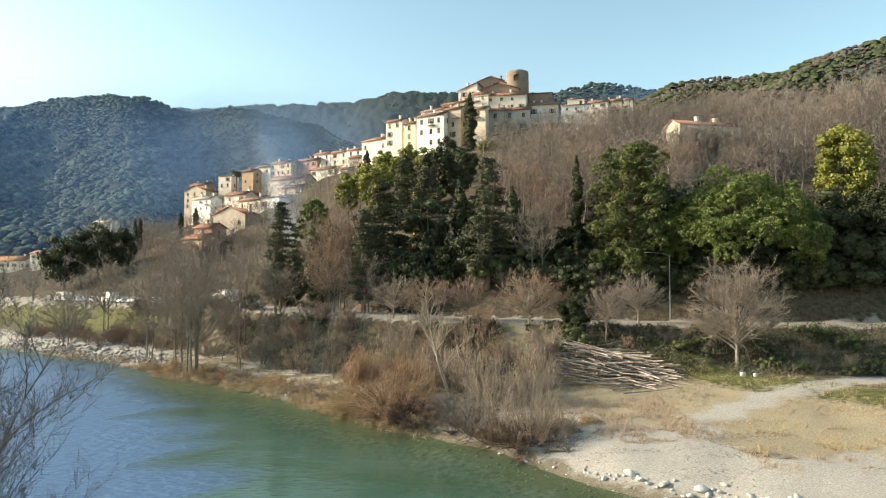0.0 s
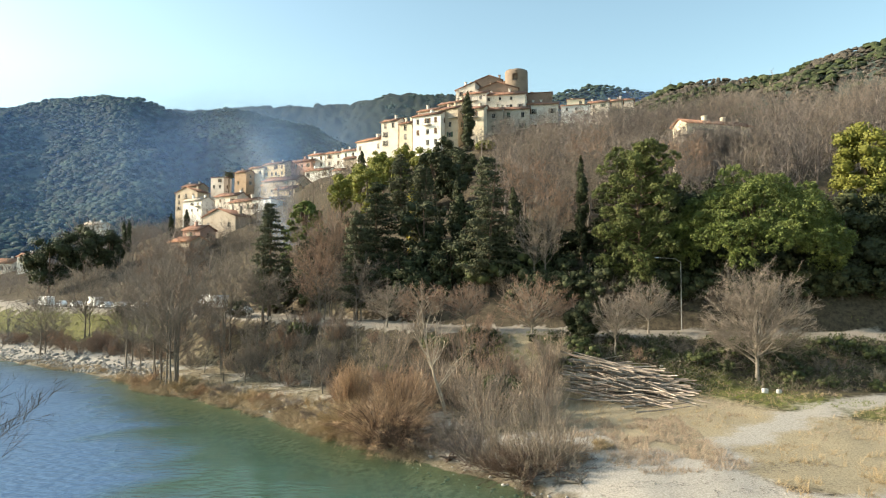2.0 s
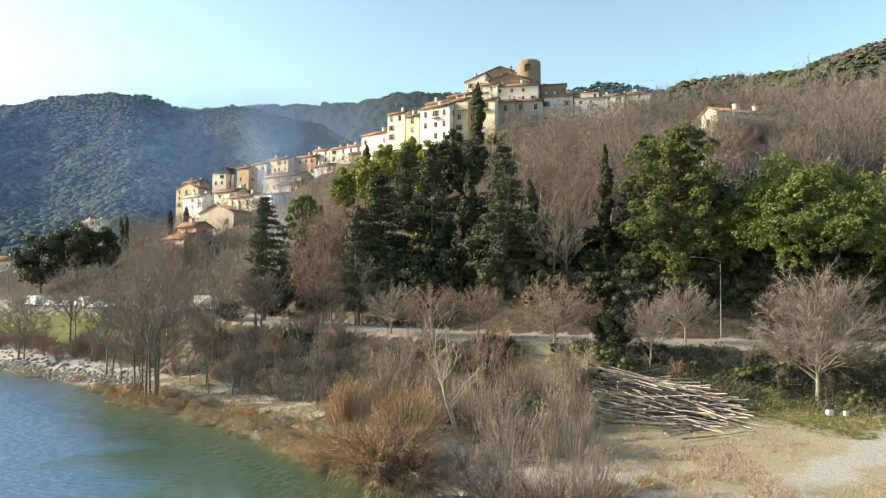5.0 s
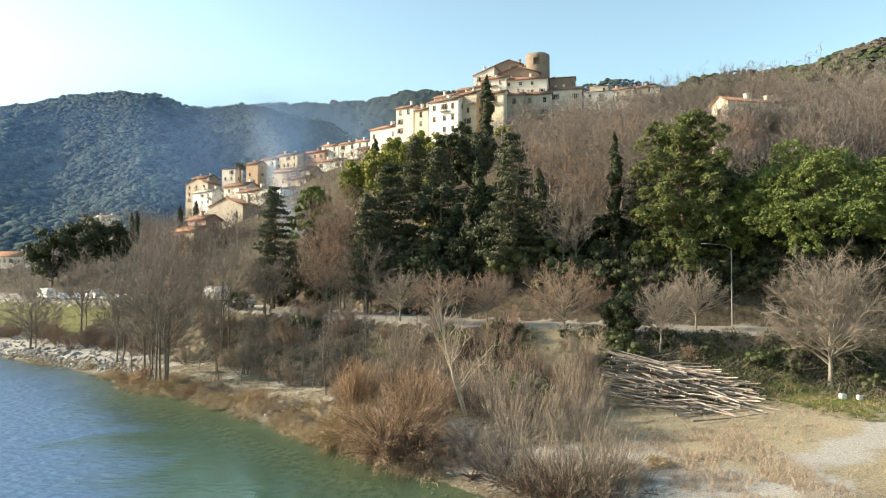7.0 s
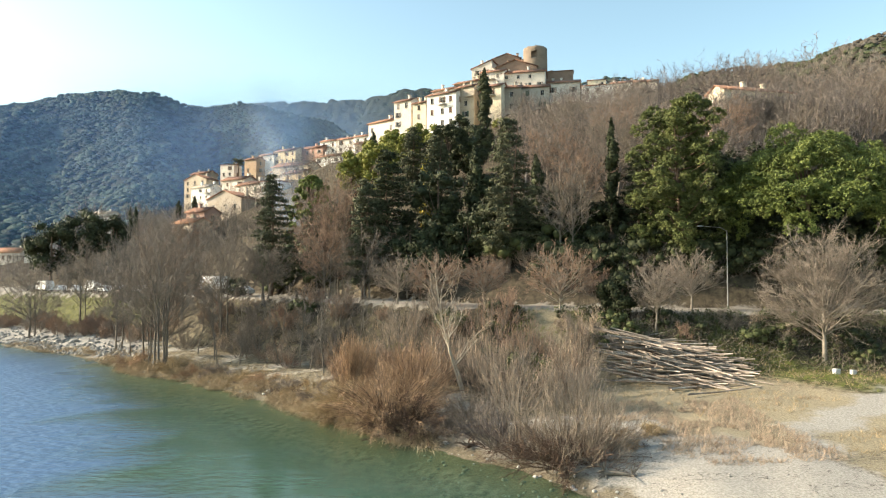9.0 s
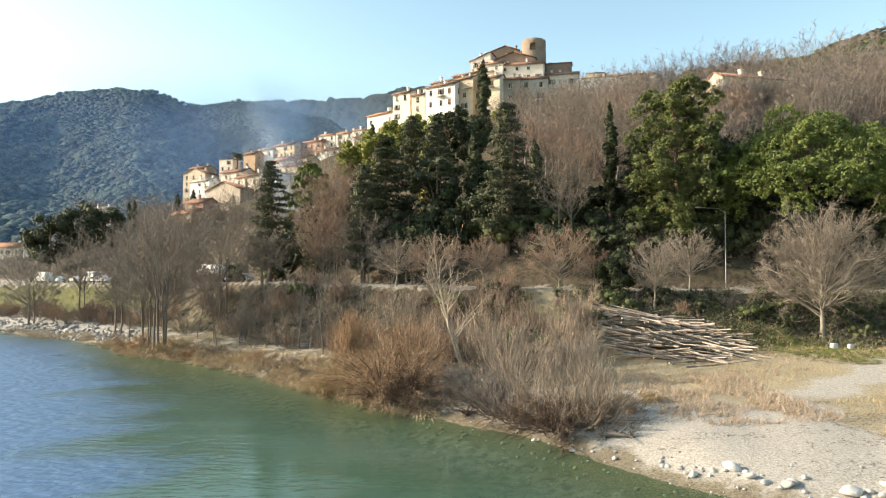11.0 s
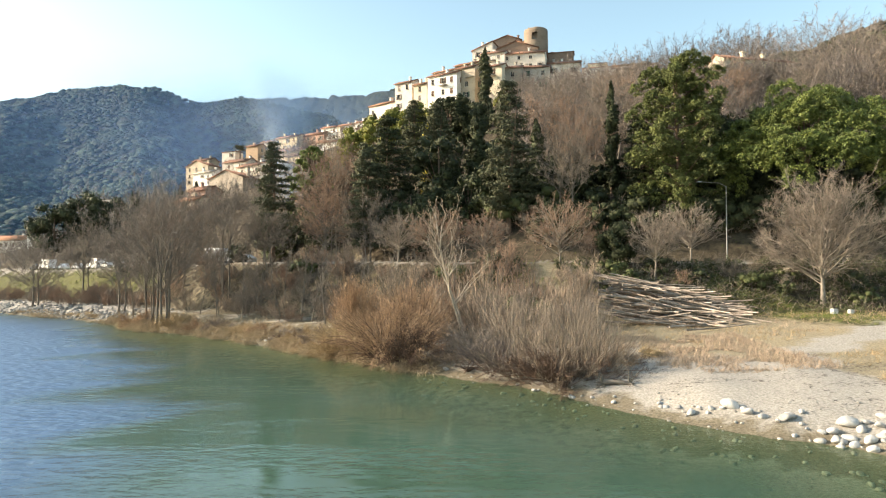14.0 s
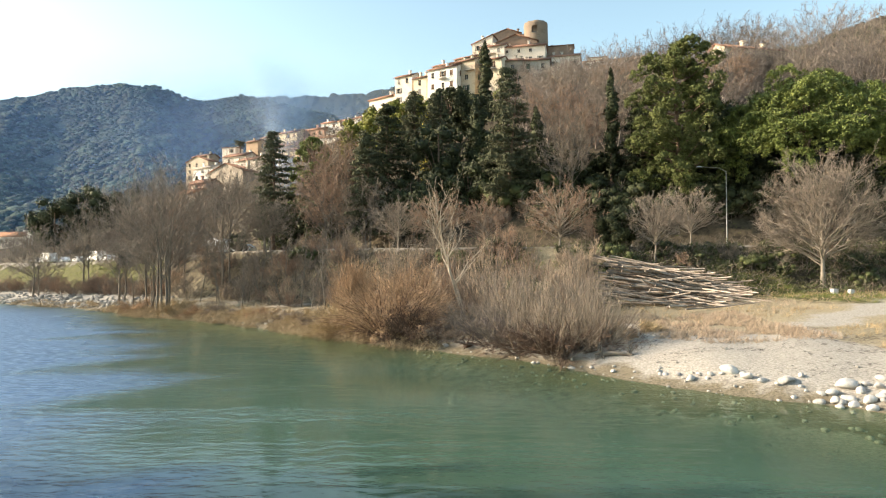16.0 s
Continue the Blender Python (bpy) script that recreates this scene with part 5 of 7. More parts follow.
BALUSTER = box_mesh("baluster", -0.02, 0.02, -0.02, 0.02, 0, 0.9, SHUT[2])
HOUSES = [
    (-13.5, 196, 51.4, 59.0, 5.8, 5.0, -30, "cream", "brown", "gable"),
    (-8.6, 192, 50.0, 57.4, 4.2, 5.0, -30, "yellow", "brown", "gable"),
    (-2.5, 188, 49.6, 58.8, 9.1, 5.0, -30, "white", "brown", "gable"),
    (3.8, 187, 51.7, 60.4, 5.7, 5.0, -30, "tan", "brown", "gable"),
    (-1.4, 196, 59.6, 62.3, 9.1, 5.0, -30, "cream", "brown", "gable"),
    (4.5, 198, 61.8, 64.9, 8.4, 5.0, -30, "tan", "brown", "gable"),
    (10.5, 183, 51.5, 59.4, 5.3, 5.0, -25, "yellow", "terracotta", "gable"),
    (15.3, 184, 52.7, 59.3, 4.8, 5.0, -10, "stone", "terracotta", "gable"),
    (21.2, 186, 53.8, 60.0, 8.0, 5.0, -10, "grey", "brown", "gable"),
    # one church: its lit face is a cream block, its shaded face a brown one
    (8.6, 200, 62.0, 69.4, 6.0, 6.0, -20, "cream", "brown", "shed"),
    (15.4, 203.5, 64.0, 73.2, 7.8, 6.5, -8, "stonebrown", "brown", "side"),
    (17.7, 199, 64.3, 69.1, 12.2, 6.8, -12, "stonebrown", "brown", "side"),
    (11.1, 194, 62.0, 66.6, 6.7, 5.0, -20, "cream", "terracotta", "gable"),
    (19.3, 193, 61.4, 65.9, 11.6, 6.4, -12, "cream", "terracotta", "gable"),
    (29.5, 200, 64.0, 68.5, 9.0, 5.0, -12, "stonebrown", "brown", "flat"),
    (30.0, 192, 59.1, 63.0, 8.7, 5.0, -10, "pale", "terracotta", "gable"),
    (44.3, 215, 64.2, 68.8, 9.3, 5.2, -12, "white", "terracotta", "flat"),
    (47.5, 230, 72.2, 74.9, 5.9, 5.0, -12, "yellow", "brown", "flat"),
    (54.5, 225, 67.8, 72.5, 6.6, 5.0, -20, "cream", "terracotta", "gable"),
    (61.0, 230, 69.4, 74.3, 5.8, 5.0, -20, "tan", "terracotta", "gable"),
    (66.6, 235, 70.6, 76.0, 5.4, 5.0, -20, "cream", "terracotta", "gable"),
    (48.9, 121, 37.6, 40.7, 13.0, 4.2, 14, "yellow", "terracotta", "gable"),
    (-98.0, 262, 38.9, 46.2, 11.5, 6.3, -25, "tan", "brown", "side"),
    (-101.0, 272, 46.0, 50.0, 9.0, 5.5, -25, "stone", "brown", "gable"),
    (-63.9, 250, 43.1, 47.4, 4.6, 5.5, -25, "ochre", "orange", "gable"),
    (-75.7, 236, 36.2, 41.4, 4.4, 5.5, -25, "cream", "brown", "side"),
    (-68.5, 232, 33.6, 40.6, 5.0, 5.5, -25, "stone", "brown", "gable"),
    (-54.3, 240, 39.4, 44.0, 5.2, 5.5, -25, "yellow", "brown", "gable"),
    (-73.0, 222, 31.0, 34.8, 6.0, 5.5, -25, "grey", "brown", "gable"),
    (-89.7, 246, 36.5, 41.2, 10.3, 5.5, -30, "white", "pale", "gable"),
    (-91.8, 277, 46.9, 54.4, 6.6, 5.0, -20, "cream", "brown", "flat"),
    (-80.5, 272, 47.5, 55.8, 6.1, 5.0, -25, "orange", "brown", "gable"),
    (-75.0, 275, 48.3, 58.0, 7.7, 5.0, -25, "cream", "brown", "gable"),
    (-66.2, 272, 51.3, 59.2, 11.7, 6.2, -30, "ochre", "brown", "gable"),
    (-55.2, 270, 53.4, 59.8, 12.4, 6.6, -30, "rose", "terracotta", "gable"),
    (-55.2, 238, 42.8, 47.4, 14.8, 8.1, -25, "tan", "brown", "gable"),
    (-61.2, 196, 32.0, 36.8, 8.3, 5.0, -25, "cream", "brown", "gable"),
    (-53.7, 186, 28.3, 34.1, 9.7, 5.0, -35, "cream", "brown", "gable"),
    (-47.1, 182, 27.6, 34.3, 6.5, 5.0, -25, "white", "brown", "flat"),
    (-54.0, 170, 24.3, 28.5, 10.7, 5.9, -25, "greyhouse", "brown", "side"),
    (-58.1, 162, 21.8, 24.6, 5.6, 5.0, -25, "rose", "terracotta", "gable"),
    (-57.8, 155, 18.5, 21.5, 7.8, 5.0, -35, "tan", "orange", "gable"),
    (-46.2, 205, 34.1, 40.2, 8.2, 5.0, -30, "ochre", "brown", "gable"),
    (-45.8, 254, 48.4, 53.7, 10.7, 5.8, -25, "white", "brown", "gable"),
    (-48.7, 268, 57.3, 62.3, 7.8, 5.0, -25, "white", "terracotta", "gable"),
    (-41.1, 264, 57.2, 62.3, 7.9, 5.0, -25, "pale", "terracotta", "gable"),
    (-33.9, 258, 56.6, 62.1, 7.7, 5.0, -25, "white", "terracotta", "gable"),
    (-31.1, 240, 51.1, 55.9, 6.1, 5.0, -25, "tan", "brown", "gable"),
    (-35.5, 240, 46.9, 51.5, 5.6, 5.0, -30, "white", "terracotta", "gable"),
    (-19.7, 202, 50.5, 54.6, 10.4, 5.4, -35, "cream", "orange", "hip"),
    (-160.1, 262, 16.5, 21.1, 9.9, 5.5, -10, "white", "terracotta", "gable"),
    (-155.6, 300, 34.2, 36.5, 9.6, 5.3, -10, "white", "pale", "gable"),
    (-183.7, 280, 14.8, 18.6, 15.9, 8.8, -10, "cream", "orange", "gable"),
]
for i, hrow in enumerate(HOUSES):
    house(*hrow, 300 + i, 1 + i % 2)


# round stone keep
def keep(x, y, z0, z1, r):
    rng = np.random.RandomState(7)
    top = new("castle_tower")
    low = min(z0, ground_z(x, y)) - 1
    top.matrix_world = pose(x, y, low)
    tagged(top, "round ruined stone castle tower with a ragged top", "tower")
    n, rows = 40, 26
    buf = Buf()
    h = z1 - low
    a = np.arange(n) * 2 * math.pi / n
    crown = h - 0.9 * np.clip(np.sin(a * 1.0 + 0.6), 0, 1) - rng.uniform(0, 0.35, n)
    outer = []
    for j in range(rows):
        k = j / (rows - 1)
        rr = r * (1.04 - 0.04 * k) * (1 + rng.uniform(-0.008, 0.008, n))
        zz = k * crown
        outer.append(np.stack([np.cos(a) * rr, np.sin(a) * rr, zz], -1))
    inner = [np.stack([np.cos(a) * (r - 0.9), np.sin(a) * (r - 0.9), z + 0 * a], -1) for z in (crown, np.full(n, h - 3.0))]
    inner[0] = np.stack([np.cos(a) * (r - 0.9), np.sin(a) * (r - 0.9), crown], -1)
    rings = np.array(outer + inner)
    i = np.arange(rings.shape[0] * n).reshape(rings.shape[0], n)
    hole = [(j, q) for j in (20, 21, 22) for q in (27, 28, 29)]
    f = [(i[j, q], i[j, (q + 1) % n], i[j + 1, (q + 1) % n], i[j + 1, q]) for j in range(rings.shape[0] - 1) for q in range(n) if (j, q) not in hole]
    buf.add(rings.reshape(-1, 3), f)
    child("wall", buf.mesh("wall", WALLS["towerstone"]), top)
    fl = Buf()
    box(fl, -r * 0.68, r * 0.68, -r * 0.68, r * 0.68, h - 3.6, h - 3.1)
    child("floor_slab", fl.mesh("floor_slab", WALLS["stone"]), top)
    return top


keep(23.0, 198.5, 66.0, 75.4, 3.4)

# stone retaining wall under the yellow house
rw = new("retaining_wall")
tagged(rw, "old rubble stone retaining wall below the village", "wall")
rwb = Buf()
for (xa, ya, xb, yb, zt) in ((8.0, 180.5, 14.5, 181.0, 52.8), (14.5, 181.0, 21, 182.0, 55.0)):
    za = min(ground_z(xa, ya), ground_z(xb, yb)) - 2
    v = [(xa, ya, za), (xb, yb, za), (xb, yb, zt), (xa, ya, zt - 0.6), (xa, ya + 1, za), (xb, yb + 1, za), (xb, yb + 1, zt), (xa, ya + 1, zt - 0.6)]
    rwb.add(v, [(0, 1, 2, 3), (5, 4, 7, 6), (3, 2, 6, 7), (0, 3, 7, 4), (1, 5, 6, 2)])
child("masonry", rwb.mesh("masonry", WALLS["stone"]), rw)


# palm beside the cream house
def palm(x, y, top_z):
    rng = np.random.RandomState(5)
    h = top_z - ground_z(x, y) - 1.2
    wood, cr = Buf(), Buf()
    tube(wood, [(0, 0, -0.3), (0.1, 0, h * 0.5), (0.1, 0.05, h)], [0.32, 0.26, 0.3], 8)
    for i in range(44):
        a, e = i * 2.4, rng.uniform(-0.5, 1.2)
        pts, _ = limb(rng, np.array([0.1, 0.05, h]), np.array([math.cos(a), math.sin(a), e]), 2.6, 0.04, -0.22, 6)
        k = rng.uniform(0.15, 1, 40)
        j = np.minimum(5, (k * 6).astype(int))
        st = pts[j] + (pts[j + 1] - pts[j]) * (k * 6 - j)[:, None]
        side = np.cross(pts[j + 1] - pts[j], [0, 0, 1.0])
        side /= np.linalg.norm(side, axis=1)[:, None] + 1e-9
        wy_ = side * np.where(np.arange(40) % 2, 1, -1)[:, None] + (pts[j + 1] - pts[j]) + rng.normal(size=(40, 3)) * 0.1
        wy_ /= np.linalg.norm(wy_, axis=1)[:, None]
        twigs(cr, st, wy_, np.full(40, 0.55), 0.04, rng)
        tube(wood, pts, np.linspace(0.05, 0.015, 7), 3)
    plant("palm_tree", "palm with a shaggy green head beside the houses", "tree", x, y, [("trunk", wood.mesh("trunk", M_bark_pine)), ("crown", cr.mesh("crown", M_leaf_cedar))])


palm(-83.8, 262, 55.4)


# ---- log pile ----
def log_mesh(seed, length, r):
    rng = np.random.RandomState(seed)
    b = Buf()
    pts, _ = limb(rng, np.array([0.0, 0, 0]), np.array([1.0, 0, 0]), length, 0.022, 0, 6)
    pts[:, 2] -= pts[:, 2].min() * 0
    rad = np.linspace(r, r * 0.55, 7) * (1 + rng.uniform(-0.06, 0.06, 7))
    tube(b, pts - np.array([length / 2, 0, 0]), rad, 8)
    k = np.arange(8)
    m = b.n
    b.f.append(np.array([(0, 1, 2, 3), (0, 3, 4, 7), (7, 4, 5, 6)]))
    b.f.append(np.array([(0, 1, 2, 3), (0, 3, 4, 7), (7, 4, 5, 6)])[:, ::-1] + m - 8)
    return b.mesh("log", M_log, True)


LOGS = [log_mesh(500 + i, ln, r) for i, (ln, r) in enumerate([(6.6, 0.095), (6.0, 0.075), (4.6, 0.085), (5.4, 0.06), (3.8, 0.07), (7.4, 0.075), (3.2, 0.055), (5.2, 0.065)])]
rng = np.random.RandomState(77)
for i in range(298):
    u, v = rng.uniform(0, 1), rng.uniform(0, 1)
    across = rng.normal() * 1.5
    along_ = -3.4 + 7.4 * u
    cx, cy = 17.8 + along_ * 0.95 + across * 0.30, 68.2 - along_ * 0.30 + across * 0.95
    hump = (3.5 - 2.2 * u) * math.exp(-(across / 2.0) ** 2)
    ang = radians(-20 + rng.normal() * (17 + 10 * u) - across * 1.5)
    tilt = 0.12 + rng.normal() * 0.09 if v > 0.25 else rng.normal() * 0.03
    zc = max(ground_z(cx, cy), 1.6) + 0.12 + hump * v ** 0.7
    ob = new("log", LOGS[rng.randint(len(LOGS))])
    ob.matrix_world = Matrix.Translation((cx, cy, zc)) @ Euler((0, tilt, ang)).to_matrix().to_4x4()
    tagged(ob, "long pale stripped log lying in a big pile", "log", "logs of the pile")
for x, y, a, k in ((16.0, 58.6, -35, 6), (16.3, 58.8, -48, 6)):
    ob = new("log", LOGS[k])
    ob.matrix_world = Matrix.Translation((x, y, ground_z(x, y) + 0.12)) @ Euler((0, 0, radians(a))).to_matrix().to_4x4() @ Matrix.Scale(0.42, 4)
    tagged(ob, "short pale split log lying on dry grass", "log")


# ---- stones ----
def stone_mesh(seed, v0=ICO_V, f0=ICO_F):
    rng = np.random.RandomState(seed)
    v = v0.copy()
    for _ in range(7):
        d = rng.normal(size=3)
        d /= np.linalg.norm(d)
        t = v @ d
        v = v - np.outer(np.clip(t - rng.uniform(0.45, 0.8), 0, None) * 0.8, d)
    v = v * np.array([1.15, 0.9, 0.68]) * (1 + rng.uniform(-0.02, 0.02, (len(v), 1)))
    return v, f0


STONES = [np_mesh("stone", *stone_mesh(600 + i), M_stone, True) for i in range(7)]
RIPRAP = [np_mesh("stone", *stone_mesh(650 + i), M_riprap) for i in range(7)]
rng = np.random.RandomState(78)
spots = [(9.4, 43.4, 0.20), (10.0, 42.9, 0.21), (10.3, 42.1, 0.33), (11.9, 41.9, 0.49), (12.3, 41.1, 0.32), (12.7, 40.5, 0.27), (13.4, 40.1, 0.35), (14.6, 38.9, 0.34), (15.4, 39.2, 0.53), (14.4, 38.3, 0.36), (14.9, 38.3, 0.34), (15.6, 38.7, 0.32), (15.4, 37.8, 0.39), (16.3, 38.7, 0.32), (16.0, 37.9, 0.34), (16.1, 39.2, 0.27), (14.8, 37.8, 0.31), (7.6, 45.0, 0.20), (6.8, 46.2, 0.18), (5.9, 47.2, 0.21), (15.1, 37.2, 0.33), (14.3, 37.8, 0.25), (16.9, 39.5, 0.28), (14.2, 38.9, 0.21), (13.8, 39.6, 0.18), (11.6, 40.6, 0.13), (10.9, 41.8, 0.16),
         (-0.7, 54.7, 0.4), (-18.2, 72.6, 0.5), (-16.6, 71.0, 0.45), (-16.9, 70.6, 0.35)]
for _ in range(60):
    x = rng.uniform(13, 27)
    spots.append((x, 39.0 - (x - 14) * 0.75 + rng.normal() * 0.9, rng.uniform(0.10, 0.34)))
for _ in range(16):
    k = rng.uniform(0, 1)
    spots.append((0.5 + 12 * k + rng.normal() * 0.3, 53.2 - 13 * k + rng.normal() * 0.4 + 0.4, rng.uniform(0.08, 0.24)))
for _ in range(190):
    k = rng.uniform(0, 1)
    spots.append((-68 + 30 * k, 110.5 - 19.5 * k + abs(rng.normal()) * 2.9 - 0.5, rng.uniform(0.22, 0.72)))
for x, y, r in spots:
    r *= 0.76 if x > 0 else 0.55 if x > -36 else 0.62
    ob = new("boulder", (STONES if x > -36 else RIPRAP)[rng.randint(7)])
    ob.matrix_world = Matrix.Translation((x, y, max(ground_z(x, y), -0.15) + r * 0.28)) @ Euler((rng.normal() * 0.15, rng.normal() * 0.15, rng.uniform(0, 6.28))).to_matrix().to_4x4() @ Matrix.Scale(r, 4)
    tagged(ob, "pale rounded river boulder at the water's edge" if x > -36 else "rough grey rock of the river bank's edging", "boulder", "boulders along the shore")


def scatter_stones(name, label, pts, seed, mat):
    rng = np.random.RandomState(seed)
    b = Buf()
    base = [stone_mesh(620 + i, LOW_V, LOW_F)[0] for i in range(5)]
    for x, y, z, r in pts:
        a = rng.uniform(0, 6.28)
        c, s = math.cos(a), math.sin(a)
        v = base[rng.randint(5)] @ np.array([[c, s, 0], [-s, c, 0], [0, 0, 1]])
        b.add(v * r + np.array([x, y, z]), LOW_F)
    ob = new(name, b.mesh(name, mat, True))
    return tagged(ob, label, "stones", kind="stuff")


rk = np.random.RandomState(95)
rocks = []
for _ in range(620):
    k = rk.uniform(-0.35, 1.05)
    x, y = -68 + 30 * k, 110.5 - 19.5 * k + abs(rk.normal()) * 3.2 - 0.5
    rocks.append((x, y, max(ground_z(x, y), -0.1) + 0.05, rk.uniform(0.12, 0.36)))
scatter_stones("rock_edging", "small rough grey rocks of the river bank's edging", rocks, 96, M_riprap)
M_pebble = material("pebble", [(0.23, 0.215, 0.19), (0.43, 0.41, 0.375)], 0.9, 1.5, 0.3, spread=0.35, island=True)
px_, py_ = rng.uniform(-2, 34, 5200), rng.uniform(24, 56, 5200)
sd, _ = along(SHORE, px_, py_)
keepm = (sd > -7) & (sd < 9) & ((px_ > 9) | (sd < 0.3)) & (rng.uniform(0, 1, 5200) < np.where(sd < 0, 0.45 * np.exp(sd / 5.0), 0.9 * np.exp(-sd / 1.6)))
px_, py_ = px_[keepm], py_[keepm]
pz_ = land(px_, py_)
scatter_stones("shingle", "pale grey river pebbles and cobbles", [(a, b_, c + 0.02, rng.uniform(0.03, 0.12) * (1.5 if c < -0.1 else 1)) for a, b_, c in zip(px_, py_, pz_)], 79, M_pebble)


# ---- shrubs and brush ----
def leafy_parts(seed, leaf, h, w):
    wood, cr = evergreen(seed, h, w, "round", leaf, 0.36, 0.11)
    return [("trunk", wood.mesh("trunk", M_bark_grey, True)), ("crown", cr.mesh("crown", leaf))]


def brush_parts(seed, twig, h, w, stems=60, spray=34, lean=0.7):
    wood, spr = thicket(seed, h, w, 900, 0.6, 0.8, 0.0, 0.013, 14)
    return [("stem_fan", wood.mesh("stem_fan", M_bark_grey)), ("crown", spr.mesh("crown", twig))]


M_leaf_mid = material("leaf_bramble", [(0.04, 0.05, 0.018), (0.085, 0.095, 0.035)], 0.75, 0.5, 0, spread=0.4, island=True)
M_leaf_fresh = material("leaf_fresh", [(0.09, 0.115, 0.02), (0.18, 0.20, 0.045)], 0.75, 0.5, 0, spread=0.35, island=True)
LEAFY = [leafy_parts(700 + i, m, 2.0, 4.2) for i, m in enumerate((M_leaf_mid, M_leaf_dark_shade, M_leaf_mid, M_leaf_fresh))]
BRUSHY = [brush_parts(710 + i, m, 2.6, 3.2) for i, m in enumerate((M_twig_grey, M_twig_dry, M_twig_red, M_twig_grey))]
DARK_BRUSH = [brush_parts(716 + i, m, 2.4, 3.4) for i, m in enumerate((M_twig_grey, M_twig_red))]
rng = np.random.RandomState(81)
for i in range(105):
    x = rng.uniform(2, 70)
    k = int(np.searchsorted(ROAD[:, 0], x)) - 1
    ry_ = np.interp(x, ROAD[:, 0], ROAD[:, 1])
    y = ry_ - rng.uniform(6.0, 13.5)
    if abs(x - 30.9) < 2 and y < 71:
        continue
    if 9 < x < 26 and y < 71.5:
        continue
    if i % 3 == 2:
        plant("bare_shrub", "leafless brown brush on the road bank", "bush", x, y, BRUSHY[rng.randint(4)], "shrubs on the road bank", rng.uniform(0, 360), scale=rng.uniform(0.4, 0.8))
    else:
        plant("shrub", "dense green bramble shrub on the road bank", "bush", x, y, LEAFY[rng.choice([0, 1, 2, 0, 1, 1])], "shrubs on the road bank", rng.uniform(0, 360), scale=rng.uniform(0.4, 0.85))
evergreen_tree("evergreen_shrub", "dark ivy-covered evergreen shrub beside the road", 15.6, 76.0, 11.0, 4.4, "round", M_leaf_dark_shade, 720, 1.2, 0.10, "bush")
for i, (x, y) in enumerate([(-6, 79.0), (54, 68)]):
    plant("shrub", "fresh yellow-green shrub below the road", "bush", x, y, LEAFY[3], "shrubs on the road bank", i * 50, scale=0.55)
for i in range(85):
    x = rng.uniform(-62, 6)
    ry_ = np.interp(x, ROAD[:, 0], ROAD[:, 1])
    sh = np.interp(x, SHORE[:, 0], SHORE[:, 1])
    y = rng.uniform(max(sh + 8, ry_ - 19), ry_ - 4.5)
    plant("bare_shrub" if i % 12 else "shrub", "leafless brown brush between river and road" if i % 12 else "dark green shrub between river and road", "bush", x, y,
          BRUSHY[rng.randint(4)] if i % 12 else LEAFY[rng.randint(2)], "brush between river and road", rng.uniform(0, 360), scale=rng.uniform(0.5, 1.25))
for i in range(46):
    x = rng.uniform(-80, -40)
    sh = np.interp(x, SHORE[:, 0], SHORE[:, 1])
    plant("bare_shrub", "grey leafless brush above the rocky shore", "bush", x, sh + rng.uniform(7, 17), DARK_BRUSH[i % 2], "brush above the rocky shore", rng.uniform(0, 360), scale=rng.uniform(0.6, 1.3))
for i in range(26):
    x = rng.uniform(-44, 6)
    ry_ = np.interp(x, ROAD[:, 0], ROAD[:, 1])
    plant("bare_shrub", "dark leafless thicket at the foot of the road bank", "bush", x, ry_ - rng.uniform(5.5, 12.5), DARK_BRUSH[rng.randint(2)], "thicket below the road", rng.uniform(0, 360), scale=rng.uniform(0.7, 1.35))
for i, (x, y) in enumerate([(9.5, 70.5), (11.0, 72.0), (10.2, 68.0), (12.4, 73.2), (8.0, 72.5), (-1, 70), (2, 68), (-4, 71), (5, 66), (8, 63), (-6, 73), (1.5, 72.5), (6, 71), (9, 67), (3, 63), (-1.5, 67.5), (-9.5, 70), (-8, 75)]):
    plant("bare_shrub", "leafless brown brush behind the dry bushes", "bush", x, y, BRUSHY[(1, 2, 0)[i % 3]], "brush behind the shore", i * 77, scale=rng.uniform(1.0, 1.6))
# near-black shrubs, also added to paint the shade under the trees
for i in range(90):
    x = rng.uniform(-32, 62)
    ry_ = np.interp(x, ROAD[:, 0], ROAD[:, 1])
    plant("shrub", "evergreen undergrowth, near-black for shade, at the foot of the wood", "bush", x, ry_ + rng.uniform(7.5, 20), LEAFY[rng.choice([1, 1, 0])], "undergrowth of the wood", rng.uniform(0, 360), scale=rng.uniform(1.0, 2.0))


# added shrubs whose near-black leaf stands in for shade below the pines
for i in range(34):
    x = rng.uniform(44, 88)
    plant("shrub", "evergreen undergrowth, near-black for shade, beneath the broad pines", "bush", x, np.interp(x, ROAD[:, 0], ROAD[:, 1]) + rng.uniform(6.5, 15), LEAFY[1], "undergrowth of the wood", rng.uniform(0, 360), scale=rng.uniform(1.2, 2.0))


# more near-black shrubs, put here to darken the slope like shade
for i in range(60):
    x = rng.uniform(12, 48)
    plant("shrub", "evergreen undergrowth, near-black for shade, behind the road", "bush", x, np.interp(x, ROAD[:, 0], ROAD[:, 1]) + rng.uniform(7.0, 14), LEAFY[1], "undergrowth of the wood", rng.uniform(0, 360), scale=rng.uniform(1.0, 1.9))
